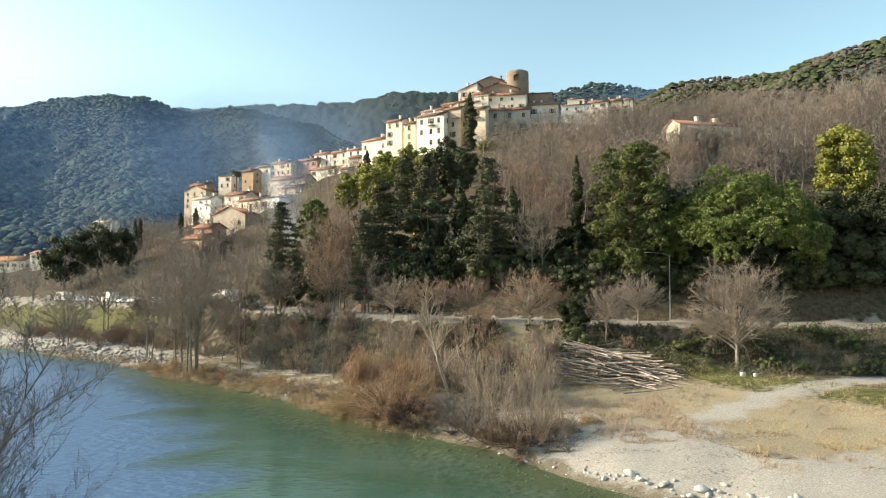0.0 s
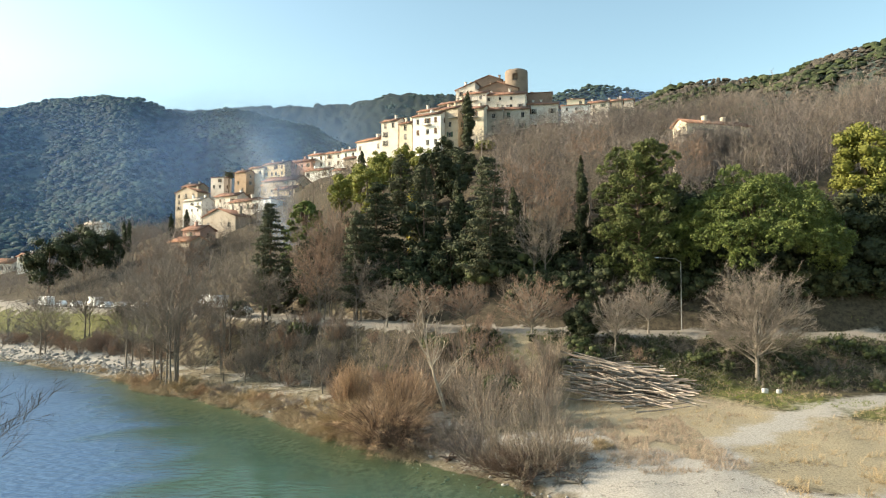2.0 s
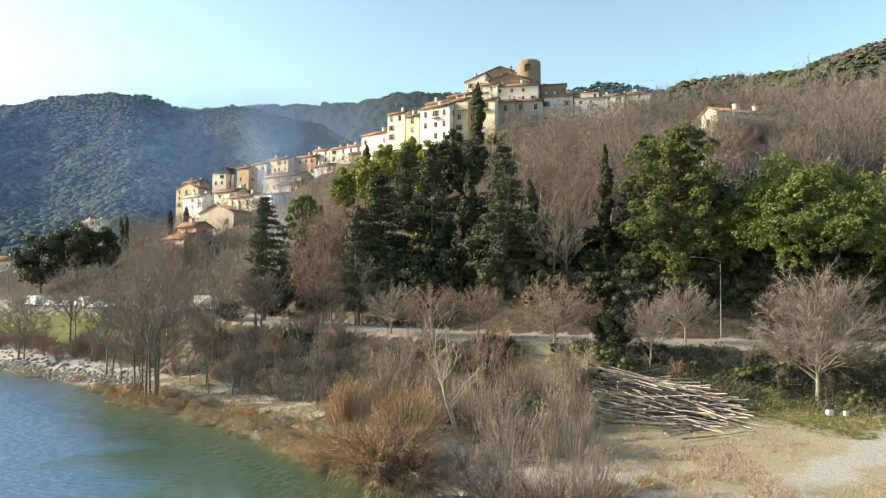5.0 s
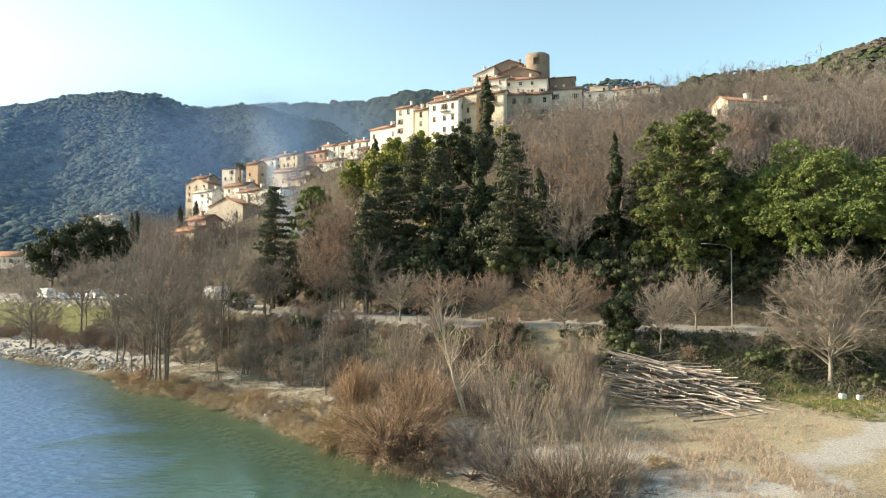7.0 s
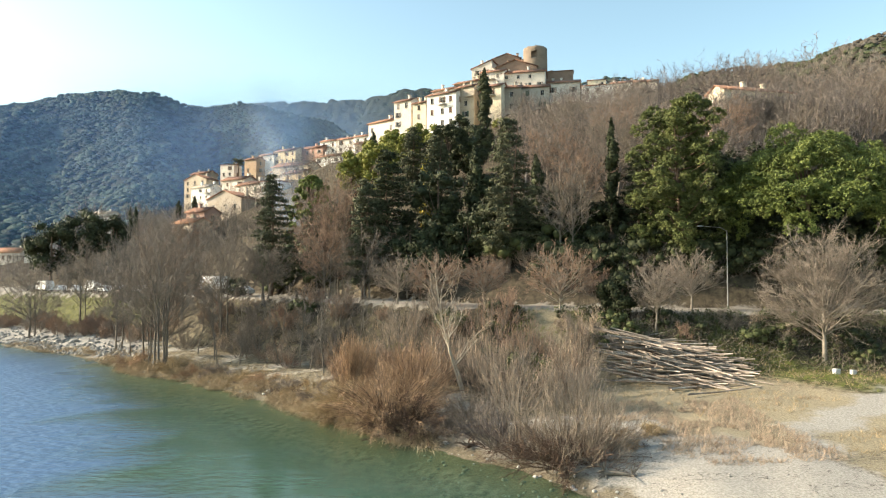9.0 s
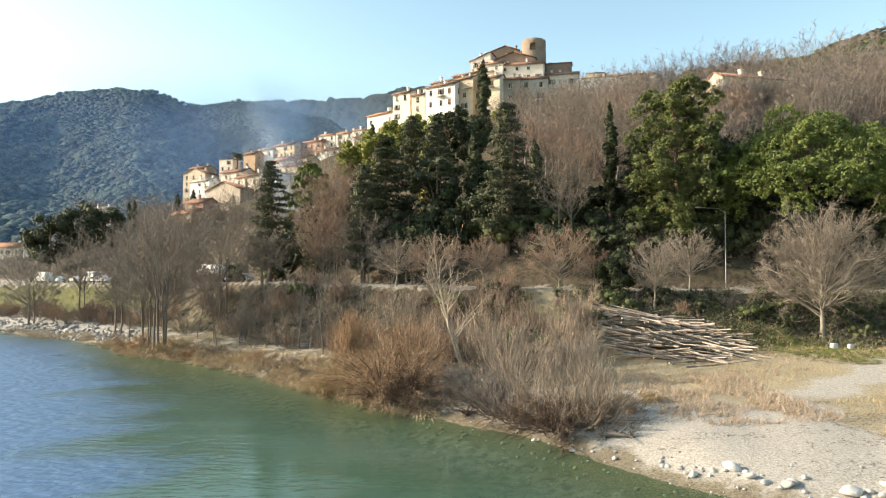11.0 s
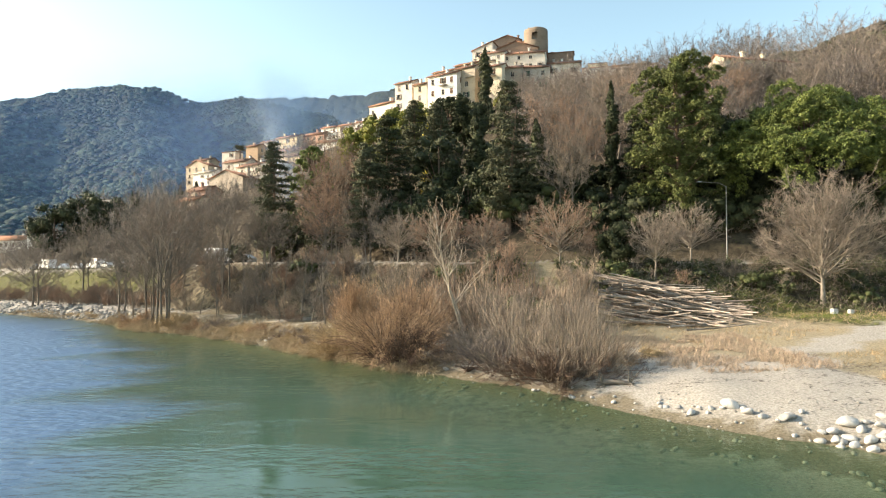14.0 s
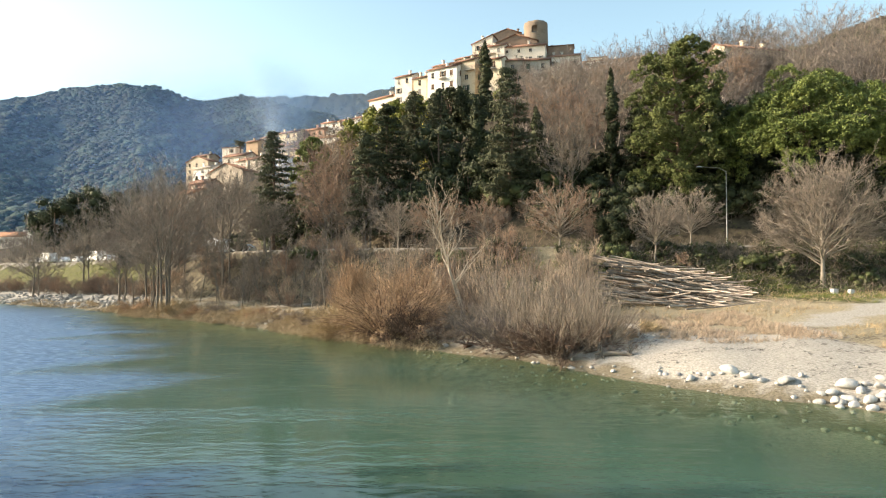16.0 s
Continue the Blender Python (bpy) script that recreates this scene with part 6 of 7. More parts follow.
for i in range(44):
    x = rng.uniform(-14, 44)
    plant("bare_shrub", "leafless brown brush at the foot of the wooded slope", "bush", x, np.interp(x, ROAD[:, 0], ROAD[:, 1]) + rng.uniform(6.0, 11), BRUSHY[rng.randint(4)], "brush along the road", rng.uniform(0, 360), scale=rng.uniform(0.8, 1.4))


# ---- leafless wood on the slopes ----
def wood_of(name, label, pts, shapes, mat):
    """Many leafless trees joined into one mesh: trunks, limbs and twigs."""
    V, F, n = [], [], 0
    for x, y, z, h, a, k in pts:
        v, f = shapes[k]
        c, s = math.cos(a) * h, math.sin(a) * h
        V.append(v @ np.array([[c, s, 0], [-s, c, 0], [0, 0, h]]) + np.array([x, y, z]))
        F.append(f + n)
        n += len(v)
    return tagged(new(name, np_mesh(name, np.concatenate(V), np.concatenate(F), mat)), label, "wood", kind="stuff")


def bare_unit(seed, spread, limbs=15, first=5, second=5, wide=0.0022):
    """A small leafless tree one metre tall, of few faces: trunk, limbs fanning out, a domed shell of twigs."""
    rg = np.random.RandomState(seed)
    b = Buf()
    tube(b, [(0, 0, -0.05), (rg.normal() * 0.02, rg.normal() * 0.02, 0.34)], [0.016, 0.011], 4)
    for i in range(limbs):
        c = 1 - 1.35 * (i + 0.5) / limbs
        a, q, k = i * 2.39996 + rg.uniform(-0.4, 0.4), math.sqrt(1 - c * c), rg.uniform(0.72, 0.96)
        start = np.array([0, 0, 0.20 + 0.24 * max(0.0, c + 0.2) * rg.uniform(0.6, 1)])
        end = np.array([math.cos(a) * q * spread * 0.5 * k, math.sin(a) * q * spread * 0.5 * k, 0.60 + c * 0.36 * k])
        mid_ = (start + end) / 2 + rg.normal(size=3) * 0.02 + np.array([0, 0, 0.03])
        tube(b, [start, mid_, end], [0.0028, 0.0017, 0.0007], 3)
        u = rg.uniform(0.42, 1.0, first)[:, None]
        st = start * (1 - u) ** 2 + 2 * mid_ * u * (1 - u) + end * u * u
        d = (end - start) / np.linalg.norm(end - start) + rg.normal(size=(first, 3)) * 0.65 + np.array([0, 0, 0.1])
        d /= np.linalg.norm(d, axis=1)[:, None]
        ln = rg.uniform(0.06, 0.12, first)
        twigs(b, st, d, ln, wide * 1.1, rg)
        m = first * second
        s2 = np.repeat(st, second, 0) + np.repeat(d * ln[:, None], second, 0) * rg.uniform(0.15, 1, (m, 1))
        d2 = np.repeat(d, second, 0) + rg.normal(size=(m, 3)) * 0.75 + np.array([0, 0, 0.06])
        d2 /= np.linalg.norm(d2, axis=1)[:, None]
        twigs(b, s2, d2, rg.uniform(0.03, 0.065, m), wide, rg)
    return np.concatenate(b.v), np.concatenate(b.f)


SHAPES = [bare_unit(740 + i, 0.84, 13) for i in range(5)]
FINE = [bare_unit(750 + i, 0.88, 18, 6, 6, 0.0015) for i in range(5)]
rng = np.random.RandomState(82)


def plots(n, x0, x1, y0, y1, keep_, lo, hi):
    out, spots_ = [], []
    tries = 0
    while len(out) < n and tries < n * 30:
        tries += 1
        x, y = rng.uniform(x0, x1), rng.uniform(y0, y1)
        if not keep_(x, y) or any((x - a) ** 2 + (y - b) ** 2 < 7.0 for a, b in spots_[-400:]):
            continue
        spots_.append((x, y))
        out.append((x, y, ground_z(x, y), rng.uniform(lo, hi), rng.uniform(0, 6.28), rng.randint(5)))
    return out


def near_house(x, y, m=2.0):
    return any(abs(x - q[0]) < q[4] / 2 + m and abs(y - q[1]) < q[5] / 2 + m + 1 for q in HOUSES)


right_pts = plots(430, 10, 130, 92, 182, lambda x, y: (y > 96 + max(0, 26 - x) * 0.9) and not near_house(x, y) and y < 184 - max(0, x - 60) * 0.1 and not (x < 15 and y > 170), 8.5, 13.5)
right_pts = [(x, y, z, h * (0.62 if y > 150 and x < 70 else 0.42 if y > 132 and x > 70 else 0.92 if 98 < y < 118 and 0.33 * y < x < 0.5 * y else 1.15 if 112 < y < 134 and x > 36 else 0.85 if y > 140 else 1.05), a, k) for x, y, z, h, a, k in right_pts]
for i, mat in enumerate((M_twig_wood, M_twig_ash, M_twig_beech)):
    wood_of("bare_wood", ("leafless grey-brown wood covering the slope", "leafless dark grey trees among the wood", "leafless warm brown trees among the wood")[i], right_pts[i::3], FINE, mat)
left_pts = plots(230, -150, -18, 112, 285, lambda x, y: not near_house(x, y) and (y > np.interp(x, ROAD[:, 0], ROAD[:, 1]) + 9) and (x < -32 or y < 150) and y < 150 + max(0, -x - 32) * 1.4, 4.5, 7.5)
wood_of("bare_wood", "leafless brown wood on the slope below the village", left_pts, SHAPES, M_twig_wood)
far_pts = plots(80, -250, -85, 190, 330, lambda x, y: not near_house(x, y, 3) and y > np.interp(x, ROAD[:, 0], ROAD[:, 1]) + 8, 6, 9)
wood_of("bare_wood", "leafless grey wood on the valley floor", far_pts, SHAPES, M_twig_grey)
lee = [(x, y, ground_z(x, y), max(5.0, t_ - ground_z(x, y)), a, k) for x, y, t_, a, k in [(rng.uniform(-128, -84), rng.uniform(222, 262), rng.uniform(27, 38), rng.uniform(0, 6.28), rng.randint(5)) for _ in range(60)] if not near_house(x, y, 1)]
wood_of("bare_wood", "leafless grey trees at the edge of the village", lee, SHAPES, M_twig_grey)
ridge_pts = plots(120, 78, 190, 150, 240, lambda x, y: not near_house(x, y, 3) and y > 160, 3.2, 5)
wood_of("bare_wood", "leafless wood along the crest of the hill", ridge_pts, FINE, M_twig_wood)

# trees that stand close before the houses and hide their feet
screen = []
for q in [HOUSES[k] for k in (8, 15, 16, 18, 19, 20, 8, 15, 36, 37, 38, 39, 40, 41, 35, 39, 40, 41)] + [HOUSES[21]] * 14:
    for j in range(4):
        x, y = q[0] + rng.uniform(-0.7, 0.6) * q[4], q[1] - q[5] * 0.5 - rng.uniform(2.0, 5.5)
        g = ground_z(x, y)
        share = 0.85 if q is HOUSES[21] else 1.1 if q in (HOUSES[40], HOUSES[41]) else 0.8 if x < -30 else 0.4
        h = max(4.0, q[2] + share * (q[3] - q[2]) + rng.uniform(-0.6, 1.4) - g)
        screen.append((x, y, g, h, rng.uniform(0, 6.28), rng.randint(5)))
wood_of("bare_wood", "leafless trees standing close before the houses", screen, SHAPES, M_twig_wood)
bare_slope = plots(110, -75, -20, 118, 200, lambda x, y: not near_house(x, y, 1) and y > np.interp(x, ROAD[:, 0], ROAD[:, 1]) + 6 and y < 205 - 0.2 * abs(x + 45), 5.5, 8.5)
wood_of("bare_wood", "leafless brown trees among the lower houses", bare_slope, SHAPES, M_twig_grey)

# ---- evergreen oak forest on the mountains: a closed canopy sheet, near-black for shade, and single crowns standing out of it ----
# near-black colour stands in for the shade in gaps between crowns
M_oak_canopy_shade = material("oak_canopy_shade", [(0.010, 0.016, 0.011), (0.024, 0.034, 0.022)], 0.95, 0.05, 0.8, 12, deep=0.5)
# far crowns are bluer than near ones: haze mixed into the green
M_oak_haze_blue = material("oak_crown_haze_blue", [(0.020, 0.036, 0.026), (0.040, 0.062, 0.042), (0.072, 0.094, 0.060)], 0.95, 0.25, 0.9, 6, spread=0.45, island=True, deep=0.8)
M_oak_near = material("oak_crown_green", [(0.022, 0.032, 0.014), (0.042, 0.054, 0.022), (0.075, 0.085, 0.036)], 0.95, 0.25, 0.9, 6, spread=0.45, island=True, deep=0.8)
M_oak_bare = material("bare_crown", [(0.070, 0.060, 0.046), (0.118, 0.102, 0.082)], 0.95, 0.4, 0.9, 6, spread=0.3, island=True, deep=0.8)


def crowns(x, y, cell):
    """Height and tone of a canopy of domed crowns, one to a jittered cell."""
    best, tone = np.zeros(x.shape), np.zeros(x.shape)
    fx, fy = np.floor(x / cell), np.floor(y / cell)
    for i in (-1, 0, 1):
        for j in (-1, 0, 1):
            cx, cy = fx + i, fy + j
            h1 = np.modf(np.abs(np.sin(cx * 127.1 + cy * 311.7) * 43758.5453))[0]
            h2 = np.modf(np.abs(np.sin(cx * 269.5 + cy * 183.3) * 24634.6345))[0]
            h3 = np.modf(np.abs(np.sin(cx * 419.2 + cy * 371.9) * 35412.1287))[0]
            d2 = (x - (cx + h1) * cell) ** 2 + (y - (cy + h2) * cell) ** 2
            r = cell * (0.5 + 0.45 * h3)
            z = r * np.sqrt(np.clip(1 - d2 / r ** 2, 0, 1)) * (0.75 + 0.5 * h1) + 0.6 * r * (h2 - 0.4)
            up = z > best
            best, tone = np.where(up, z, best), np.where(up, h3, tone)
    return best, tone


def canopy(name, label, az0, az1, na, r0, r1, nr, cell, mat, sink=3.0):
    az, r = np.meshgrid(np.radians(np.linspace(az0, az1, na)), np.exp(np.linspace(math.log(r0), math.log(r1), nr)))
    x, y = np.sin(az) * r, np.cos(az) * r
    c1, tone = crowns(x, y, cell)
    c2, _ = crowns(x + 31.7, y - 12.3, cell * 0.6)
    rim = np.clip(np.minimum.reduce([(az - az.min()) / 0.02, (az.max() - az) / 0.02, (r - r0) / (0.04 * r0)]), 0, 1)
    z = land(x, y) - sink + rim * (2.2 + 0.75 * c1 + 0.4 * c2)
    i = np.arange(na * nr).reshape(nr, na)
    f = np.stack([i[:-1, :-1], i[:-1, 1:], i[1:, 1:], i[1:, :-1]], -1).reshape(-1, 4)
    me = np_mesh(name, np.stack([x, y, z], -1).reshape(-1, 3), f, mat, True)
    me.attributes.new("tone", "FLOAT", "POINT").data.foreach_set("value", tone.astype(np.float32).ravel())
    return tagged(new(name, me), label, "forest", kind="stuff")


def oak_crowns(label, az0, az1, r0, r1, gap, size, mat, seed, keep_=None):
    """Rounded, uneven oak crowns crowding a mountainside, each an island of one mesh."""
    rg = np.random.RandomState(seed)
    half = math.radians((az1 - az0) / 2)
    n = int(half * (r1 * r1 - r0 * r0) / (gap * gap))
    az, r = np.radians(rg.uniform(az0, az1, n)), np.sqrt(rg.uniform(r0 * r0, r1 * r1, n))
    x, y = np.sin(az) * r, np.cos(az) * r
    ok = np.ones(n, bool) if keep_ is None else keep_(x, y)
    x, y = x[ok], y[ok]
    z, n = land(x, y), len(x)
    s = size * rg.uniform(0.62, 1.25, n) * (1 + 0.25 * ripple(x, y, 70, seed + 1))
    d = LOW_V[None] * (1 + rg.uniform(-0.22, 0.22, (n, len(LOW_V), 1)))
    d = d * (s[:, None] * np.stack([rg.uniform(0.85, 1.25, n), rg.uniform(0.85, 1.25, n), rg.uniform(0.65, 1.05, n)], -1))[:, None]
    v = d + np.stack([x, y, z + 1.2 + 0.25 * s], -1)[:, None]
    f = TOP_F[None] + (np.arange(n) * len(LOW_V))[:, None, None]
    return tagged(new("oak_forest", np_mesh("oak_forest", v.reshape(-1, 3), f.reshape(-1, 4), mat, True)), label, "forest", kind="stuff")


canopy("oak_canopy_shade", "near-black canopy sheet painting shade between the mountainside oaks", -41, -5, 300, 390, 1180, 130, 7.0, M_oak_canopy_shade, 5.0)
canopy("oak_canopy_shade", "near-black canopy sheet painting shade between the far ridge's oaks", -28, 20, 260, 1180, 2000, 60, 14.0, M_oak_canopy_shade)
canopy("oak_canopy_shade", "near-black canopy sheet painting shade between the oaks behind the village", 6, 42, 240, 290, 1000, 90, 6.0, M_oak_canopy_shade, 7.0)
oak_crowns("dense evergreen oak forest on the mountainside", -41, -5, 395, 1100, 4.5, 3.4, M_oak_haze_blue, 801)
oak_crowns("evergreen forest on the far ridge, haze tinted into its colour", -26, 4, 1300, 1780, 8.2, 4.8, M_oak_haze_blue, 803)
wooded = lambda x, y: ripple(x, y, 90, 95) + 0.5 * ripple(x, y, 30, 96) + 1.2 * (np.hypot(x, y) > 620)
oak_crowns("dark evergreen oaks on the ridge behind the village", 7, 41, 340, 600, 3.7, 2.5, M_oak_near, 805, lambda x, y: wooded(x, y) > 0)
oak_crowns("dark evergreen oaks on the far hill behind the village", 7, 30, 600, 960, 4.8, 2.8, M_oak_haze_blue, 809)
oak_crowns("brown leafless wood on the ridge behind the village", 7, 41, 340, 600, 2.8, 1.7, M_oak_bare, 807, lambda x, y: wooded(x, y) <= 0)

# low undergrowth beneath the leafless wood
rng = np.random.RandomState(90)
ub = Buf()
for x, y, z, h, a, k in right_pts + left_pts:
    for _ in range(2):
        qx, qy = x + rng.normal() * 2.2, y + rng.normal() * 2.2
        qz = ground_z(qx, qy)
        m = 28
        d = rng.normal(size=(m, 3)) * np.array([0.7, 0.7, 0.35]) + np.array([0, 0, 0.8])
        d /= np.linalg.norm(d, axis=1)[:, None]
        st = np.array([qx, qy, qz]) + rng.normal(size=(m, 3)) * np.array([0.9, 0.9, 0.0]) + d * rng.uniform(0, 1.2, (m, 1))
        twigs(ub, st, d, rng.uniform(0.7, 1.6, m), 0.022, rng)
tagged(new("underwood", ub.mesh("underwood", M_twig_wood)), "low tangled brown brush beneath the bare trees", "brush", kind="stuff")

# ivy, bramble and dead brush tangled over the road bank
rng = np.random.RandomState(91)
ivy, dead = Buf(), Buf()
cs, rs = [], []
while len(cs) < 760:
    x = rng.uniform(0, 66)
    y = np.interp(x, ROAD[:, 0], ROAD[:, 1]) - rng.uniform(4.6, 12.5)
    if along(SHORE, np.array([x]), np.array([y]))[0][0] < 25.5 or (ripple(np.array([x]), np.array([y]), 5, 92)[0] < -0.45):
        continue
    g = ground_z(x, y)
    s = rng.uniform(0.35, 1.0)
    cs.append((x, y, g + 0.15))
    rs.append((s * 1.2, s * 1.2, s * rng.uniform(0.4, 0.8)))
    m = 16
    d = rng.normal(size=(m, 3)) * np.array([0.8, 0.8, 0.4]) + np.array([0.1, -0.1, 0.7])
    d /= np.linalg.norm(d, axis=1)[:, None]
    twigs(dead, np.array([x, y, g + 0.1]) + rng.normal(size=(m, 3)) * np.array([0.9, 0.9, 0.05]), d, rng.uniform(0.5, 1.5, m), 0.011, rng)
leaf_cloud(ivy, np.array(cs), np.array(rs), 46, 0.11, rng, 0.6, 0.5, 0, 0.6)
tagged(new("bramble", ivy.mesh("bramble", M_leaf_mid)), "dark tangled ivy and bramble over the road bank", "undergrowth", kind="stuff")
tagged(new("dead_brush", dead.mesh("dead_brush", M_twig_grey)), "dead grey-brown brush tangled over the road bank", "brush", kind="stuff")

# ---- grass ----
rng = np.random.RandomState(84)
gb = Buf()


def tufts(n, x0, x1, y0, y1, keep_, blades, h, w=0.012):
    x, y = rng.uniform(x0, x1, n), rng.uniform(y0, y1, n)
    ok = keep_(x, y)
    x, y = x[ok], y[ok]
    z = land(x, y)
    m = len(x)
    base = np.repeat(np.stack([x, y, z - 0.02], -1), blades, 0) + rng.normal(size=(m * blades, 3)) * np.array([0.10, 0.10, 0])
    way = rng.normal(size=(m * blades, 3)) * 0.7 + np.array([0.25, 0, 0.8])
    way /= np.linalg.norm(way, axis=1)[:, None]
    twigs(gb, base, way, h * rng.uniform(0.5, 1.2, m * blades), w, rng)


sdist = lambda x, y: along(SHORE, x, y)[0]
tufts(2600, 6, 48, 44, 72, lambda x, y: (sdist(x, y) > 14) & (ripple(x, y, 9, 51) > -0.35) & ((np.abs(y - track_y(x)) > 2.3) | (x < 19)), 9, 0.35)
tufts(420, 20, 34, 40, 49, lambda x, y: ripple(x, y, 6, 52) > 0.15, 12, 0.55)
tufts(5200, -44, 2, 55, 96, lambda x, y: (sdist(x, y) > -0.1) & (sdist(x, y) < 4.5), 10, 0.9, 0.013)
tufts(1500, -60, 4, 60, 110, lambda x, y: (sdist(x, y) > 5) & (sdist(x, y) < 16) & (ripple(x, y, 8, 53) > 0), 8, 0.3)
tagged(new("dry_grass", gb.mesh("dry_grass", M_straw)), "dry straw-coloured grass on the river bank", "grass", kind="stuff")
gb = Buf()
tufts(2400, 8, 20, 47, 61, lambda x, y: (sdist(x, y) > 6) & (ripple(x, y, 5, 54) > -0.3), 10, 0.40, 0.010)
tufts(1600, 18, 48, 52, 70, lambda x, y: (ripple(x, y, 4, 55) > 0.1) & (np.abs(y - track_y(x)) > 2.5), 9, 0.35, 0.010)
tagged(new("withered_grass", gb.mesh("withered_grass", M_twig_dry)), "withered grey-brown grass and stalks on the gravel flat", "grass", kind="stuff")
gb = Buf()
tufts(2600, -95, -50, 105, 165, lambda x, y: (along(ROAD, x, y)[0] < -3.8) & (along(ROAD, x, y)[0] > -11), 9, 0.45, 0.03)
tufts(900, 3, 16, 70, 84, lambda x, y: (along(ROAD, x, y)[0] < -4.2) & (along(ROAD, x, y)[0] > -9.5) & (ripple(x, y, 4, 56) > -0.2), 9, 0.32, 0.016)
tufts(1600, 8, 60, 60, 74, lambda x, y: (sdist(x, y) > 27) & (sdist(x, y) < 33), 9, 0.3, 0.015)
tufts(1500, -30, 60, 70, 110, lambda x, y: (along(ROAD, x, y)[0] > 3.8) & (along(ROAD, x, y)[0] < 7), 8, 0.25, 0.015)
tagged(new("green_grass", gb.mesh("green_grass", M_leaf_fresh)), "fresh green grass along the road", "grass", kind="stuff")


# ---- dry reeds hanging over the water's edge ----
rng = np.random.RandomState(93)
M_reed = material("dry_reed", [(0.26, 0.19, 0.115), (0.50, 0.395, 0.255)], 0.85, 0.35, 0, spread=0.4, island=True)
reed = Buf()
edge_pts = SHORE[(SHORE[:, 0] > -66) & (SHORE[:, 0] < 6)]
for k in range(len(edge_pts) - 1):
    a, b_ = edge_pts[k], edge_pts[k + 1]
    run = (b_ - a) / np.linalg.norm(b_ - a)
    out = np.array([run[1], -run[0]])
    for _ in range(int(np.linalg.norm(b_ - a) * (9 if a[0] > -45 else 3))):
        c = a + (b_ - a) * rng.uniform() - out * rng.uniform(-0.5, 2.4)
        if ripple(np.array([c[0]]), np.array([c[1]]), 5, 57)[0] < -0.35 or c[0] > -1.0:
            continue
        m = 34
        g = max(ground_z(c[0], c[1]), 0.0)
        st = np.array([c[0], c[1], g]) + rng.normal(size=(m, 3)) * np.array([0.32, 0.32, 0.0]) + np.array([0, 0, 0.05])
        lean = rng.normal() * 0.5
        d = np.stack([out[0] * 0.8 + run[0] * lean + rng.normal(size=m) * 0.45, out[1] * 0.8 + run[1] * lean + rng.normal(size=m) * 0.45, rng.uniform(0.05, 0.75, m)], -1)
        d /= np.linalg.norm(d, axis=1)[:, None]
        h_ = rng.uniform(0.25, 0.7, m)
        twigs(reed, st, d, h_, 0.018, rng)
        droop = d * np.array([1, 1, 0.0]) + np.array([0, 0, -0.75])
        twigs(reed, st + d * h_[:, None] * 0.92, droop / np.linalg.norm(droop, axis=1)[:, None], h_ * rng.uniform(0.6, 1.1, m), 0.014, rng)
tagged(new("dry_reeds", reed.mesh("dry_reeds", M_reed)), "flattened orange-brown dry reeds hanging over the water", "reeds", kind="stuff")


def driftwood(x, y, length, yaw, seed, mat, label):
    """A stranded trunk with stubs of branches and a torn root plate."""
    rg = np.random.RandomState(seed)
    top = new("driftwood")
    top.matrix_world = pose(x, y, max(ground_z(x, y), 0.0) + 0.14, 0, rg.uniform(-6, 3), yaw)
    tagged(top, label, "driftwood", "driftwood on the shore")
    pts, _ = limb(rg, np.array([0.0, 0, 0]), np.array([1.0, 0, 0.05]), length, 0.08, 0, 7)
    tr = Buf()
    tube(tr, pts, np.linspace(0.17, 0.05, 8) * (1 + rg.uniform(-0.1, 0.1, 8)), 7)
    for _ in range(14):
        d = rg.normal(size=3) * np.array([0.5, 1, 0.9]) + np.array([-0.5, 0, 0.25])
        q, _ = limb(rg, np.array([0.05, 0, 0]), d, rg.uniform(0.4, 0.95), 0.2, 0, 3)
        rt = Buf()
        tube(rt, q, [0.07, 0.045, 0.03, 0.012], 4)
        child("root", rt.mesh("root", mat, True), top)
    for _ in range(5):
        j = rg.randint(2, 7)
        q, _ = limb(rg, pts[j], rg.normal(size=3) + np.array([0.5, 0, 0.9]), rg.uniform(0.4, 1.1), 0.15, 0, 3)
        st = Buf()
        tube(st, q, [0.05, 0.035, 0.025, 0.012], 4)
        child("branch_stub", st.mesh("branch_stub", mat, True), top)
    child("trunk", tr.mesh("trunk", mat, True), top)


for i, (x, y, ln, yaw, mat) in enumerate([(-15.6, 70.4, 2.6, 20, M_roots), (-14.0, 70.0, 1.8, -30, M_roots), (-27.0, 81.5, 3.0, 10, M_roots), (-24.5, 80.6, 2.2, 160, M_bark_grey), (-8.8, 63.6, 2.4, 15, M_bark_pale), (-20.5, 78.2, 3.2, -5, M_bark_pale), (-12.2, 71.5, 2.8, 8, M_bark_pale),
                                          (7.6, 47.6, 1.7, -20, M_bark_grey), (-31.5, 83.0, 2.0, 40, M_roots), (-36.5, 89.0, 2.6, 5, M_bark_pale), (0.6, 53.6, 1.3, 30, M_roots)]):
    driftwood(x, y, ln, yaw, 860 + i, mat, "dark stranded trunk with torn roots on the shore" if mat is M_roots else "bleached driftwood trunk stranded on the shore")


# flood twigs and dark litter on the gravel, lined up to paint shadow streaks
rng = np.random.RandomState(94)
lit = Buf()
n_ = 9000
lx, ly = rng.uniform(8, 34, n_), rng.uniform(40, 56, n_)
ls = sdist(lx, ly)
ok = (ls > 2.0) & (ls < 15) & (ripple(lx * 0.25, ly, 2.6, 97) + 0.4 * ripple(lx, ly, 1.2, 98) > 0.28)
lx, ly = lx[ok], ly[ok]
la = rng.normal(size=len(lx)) * 0.5
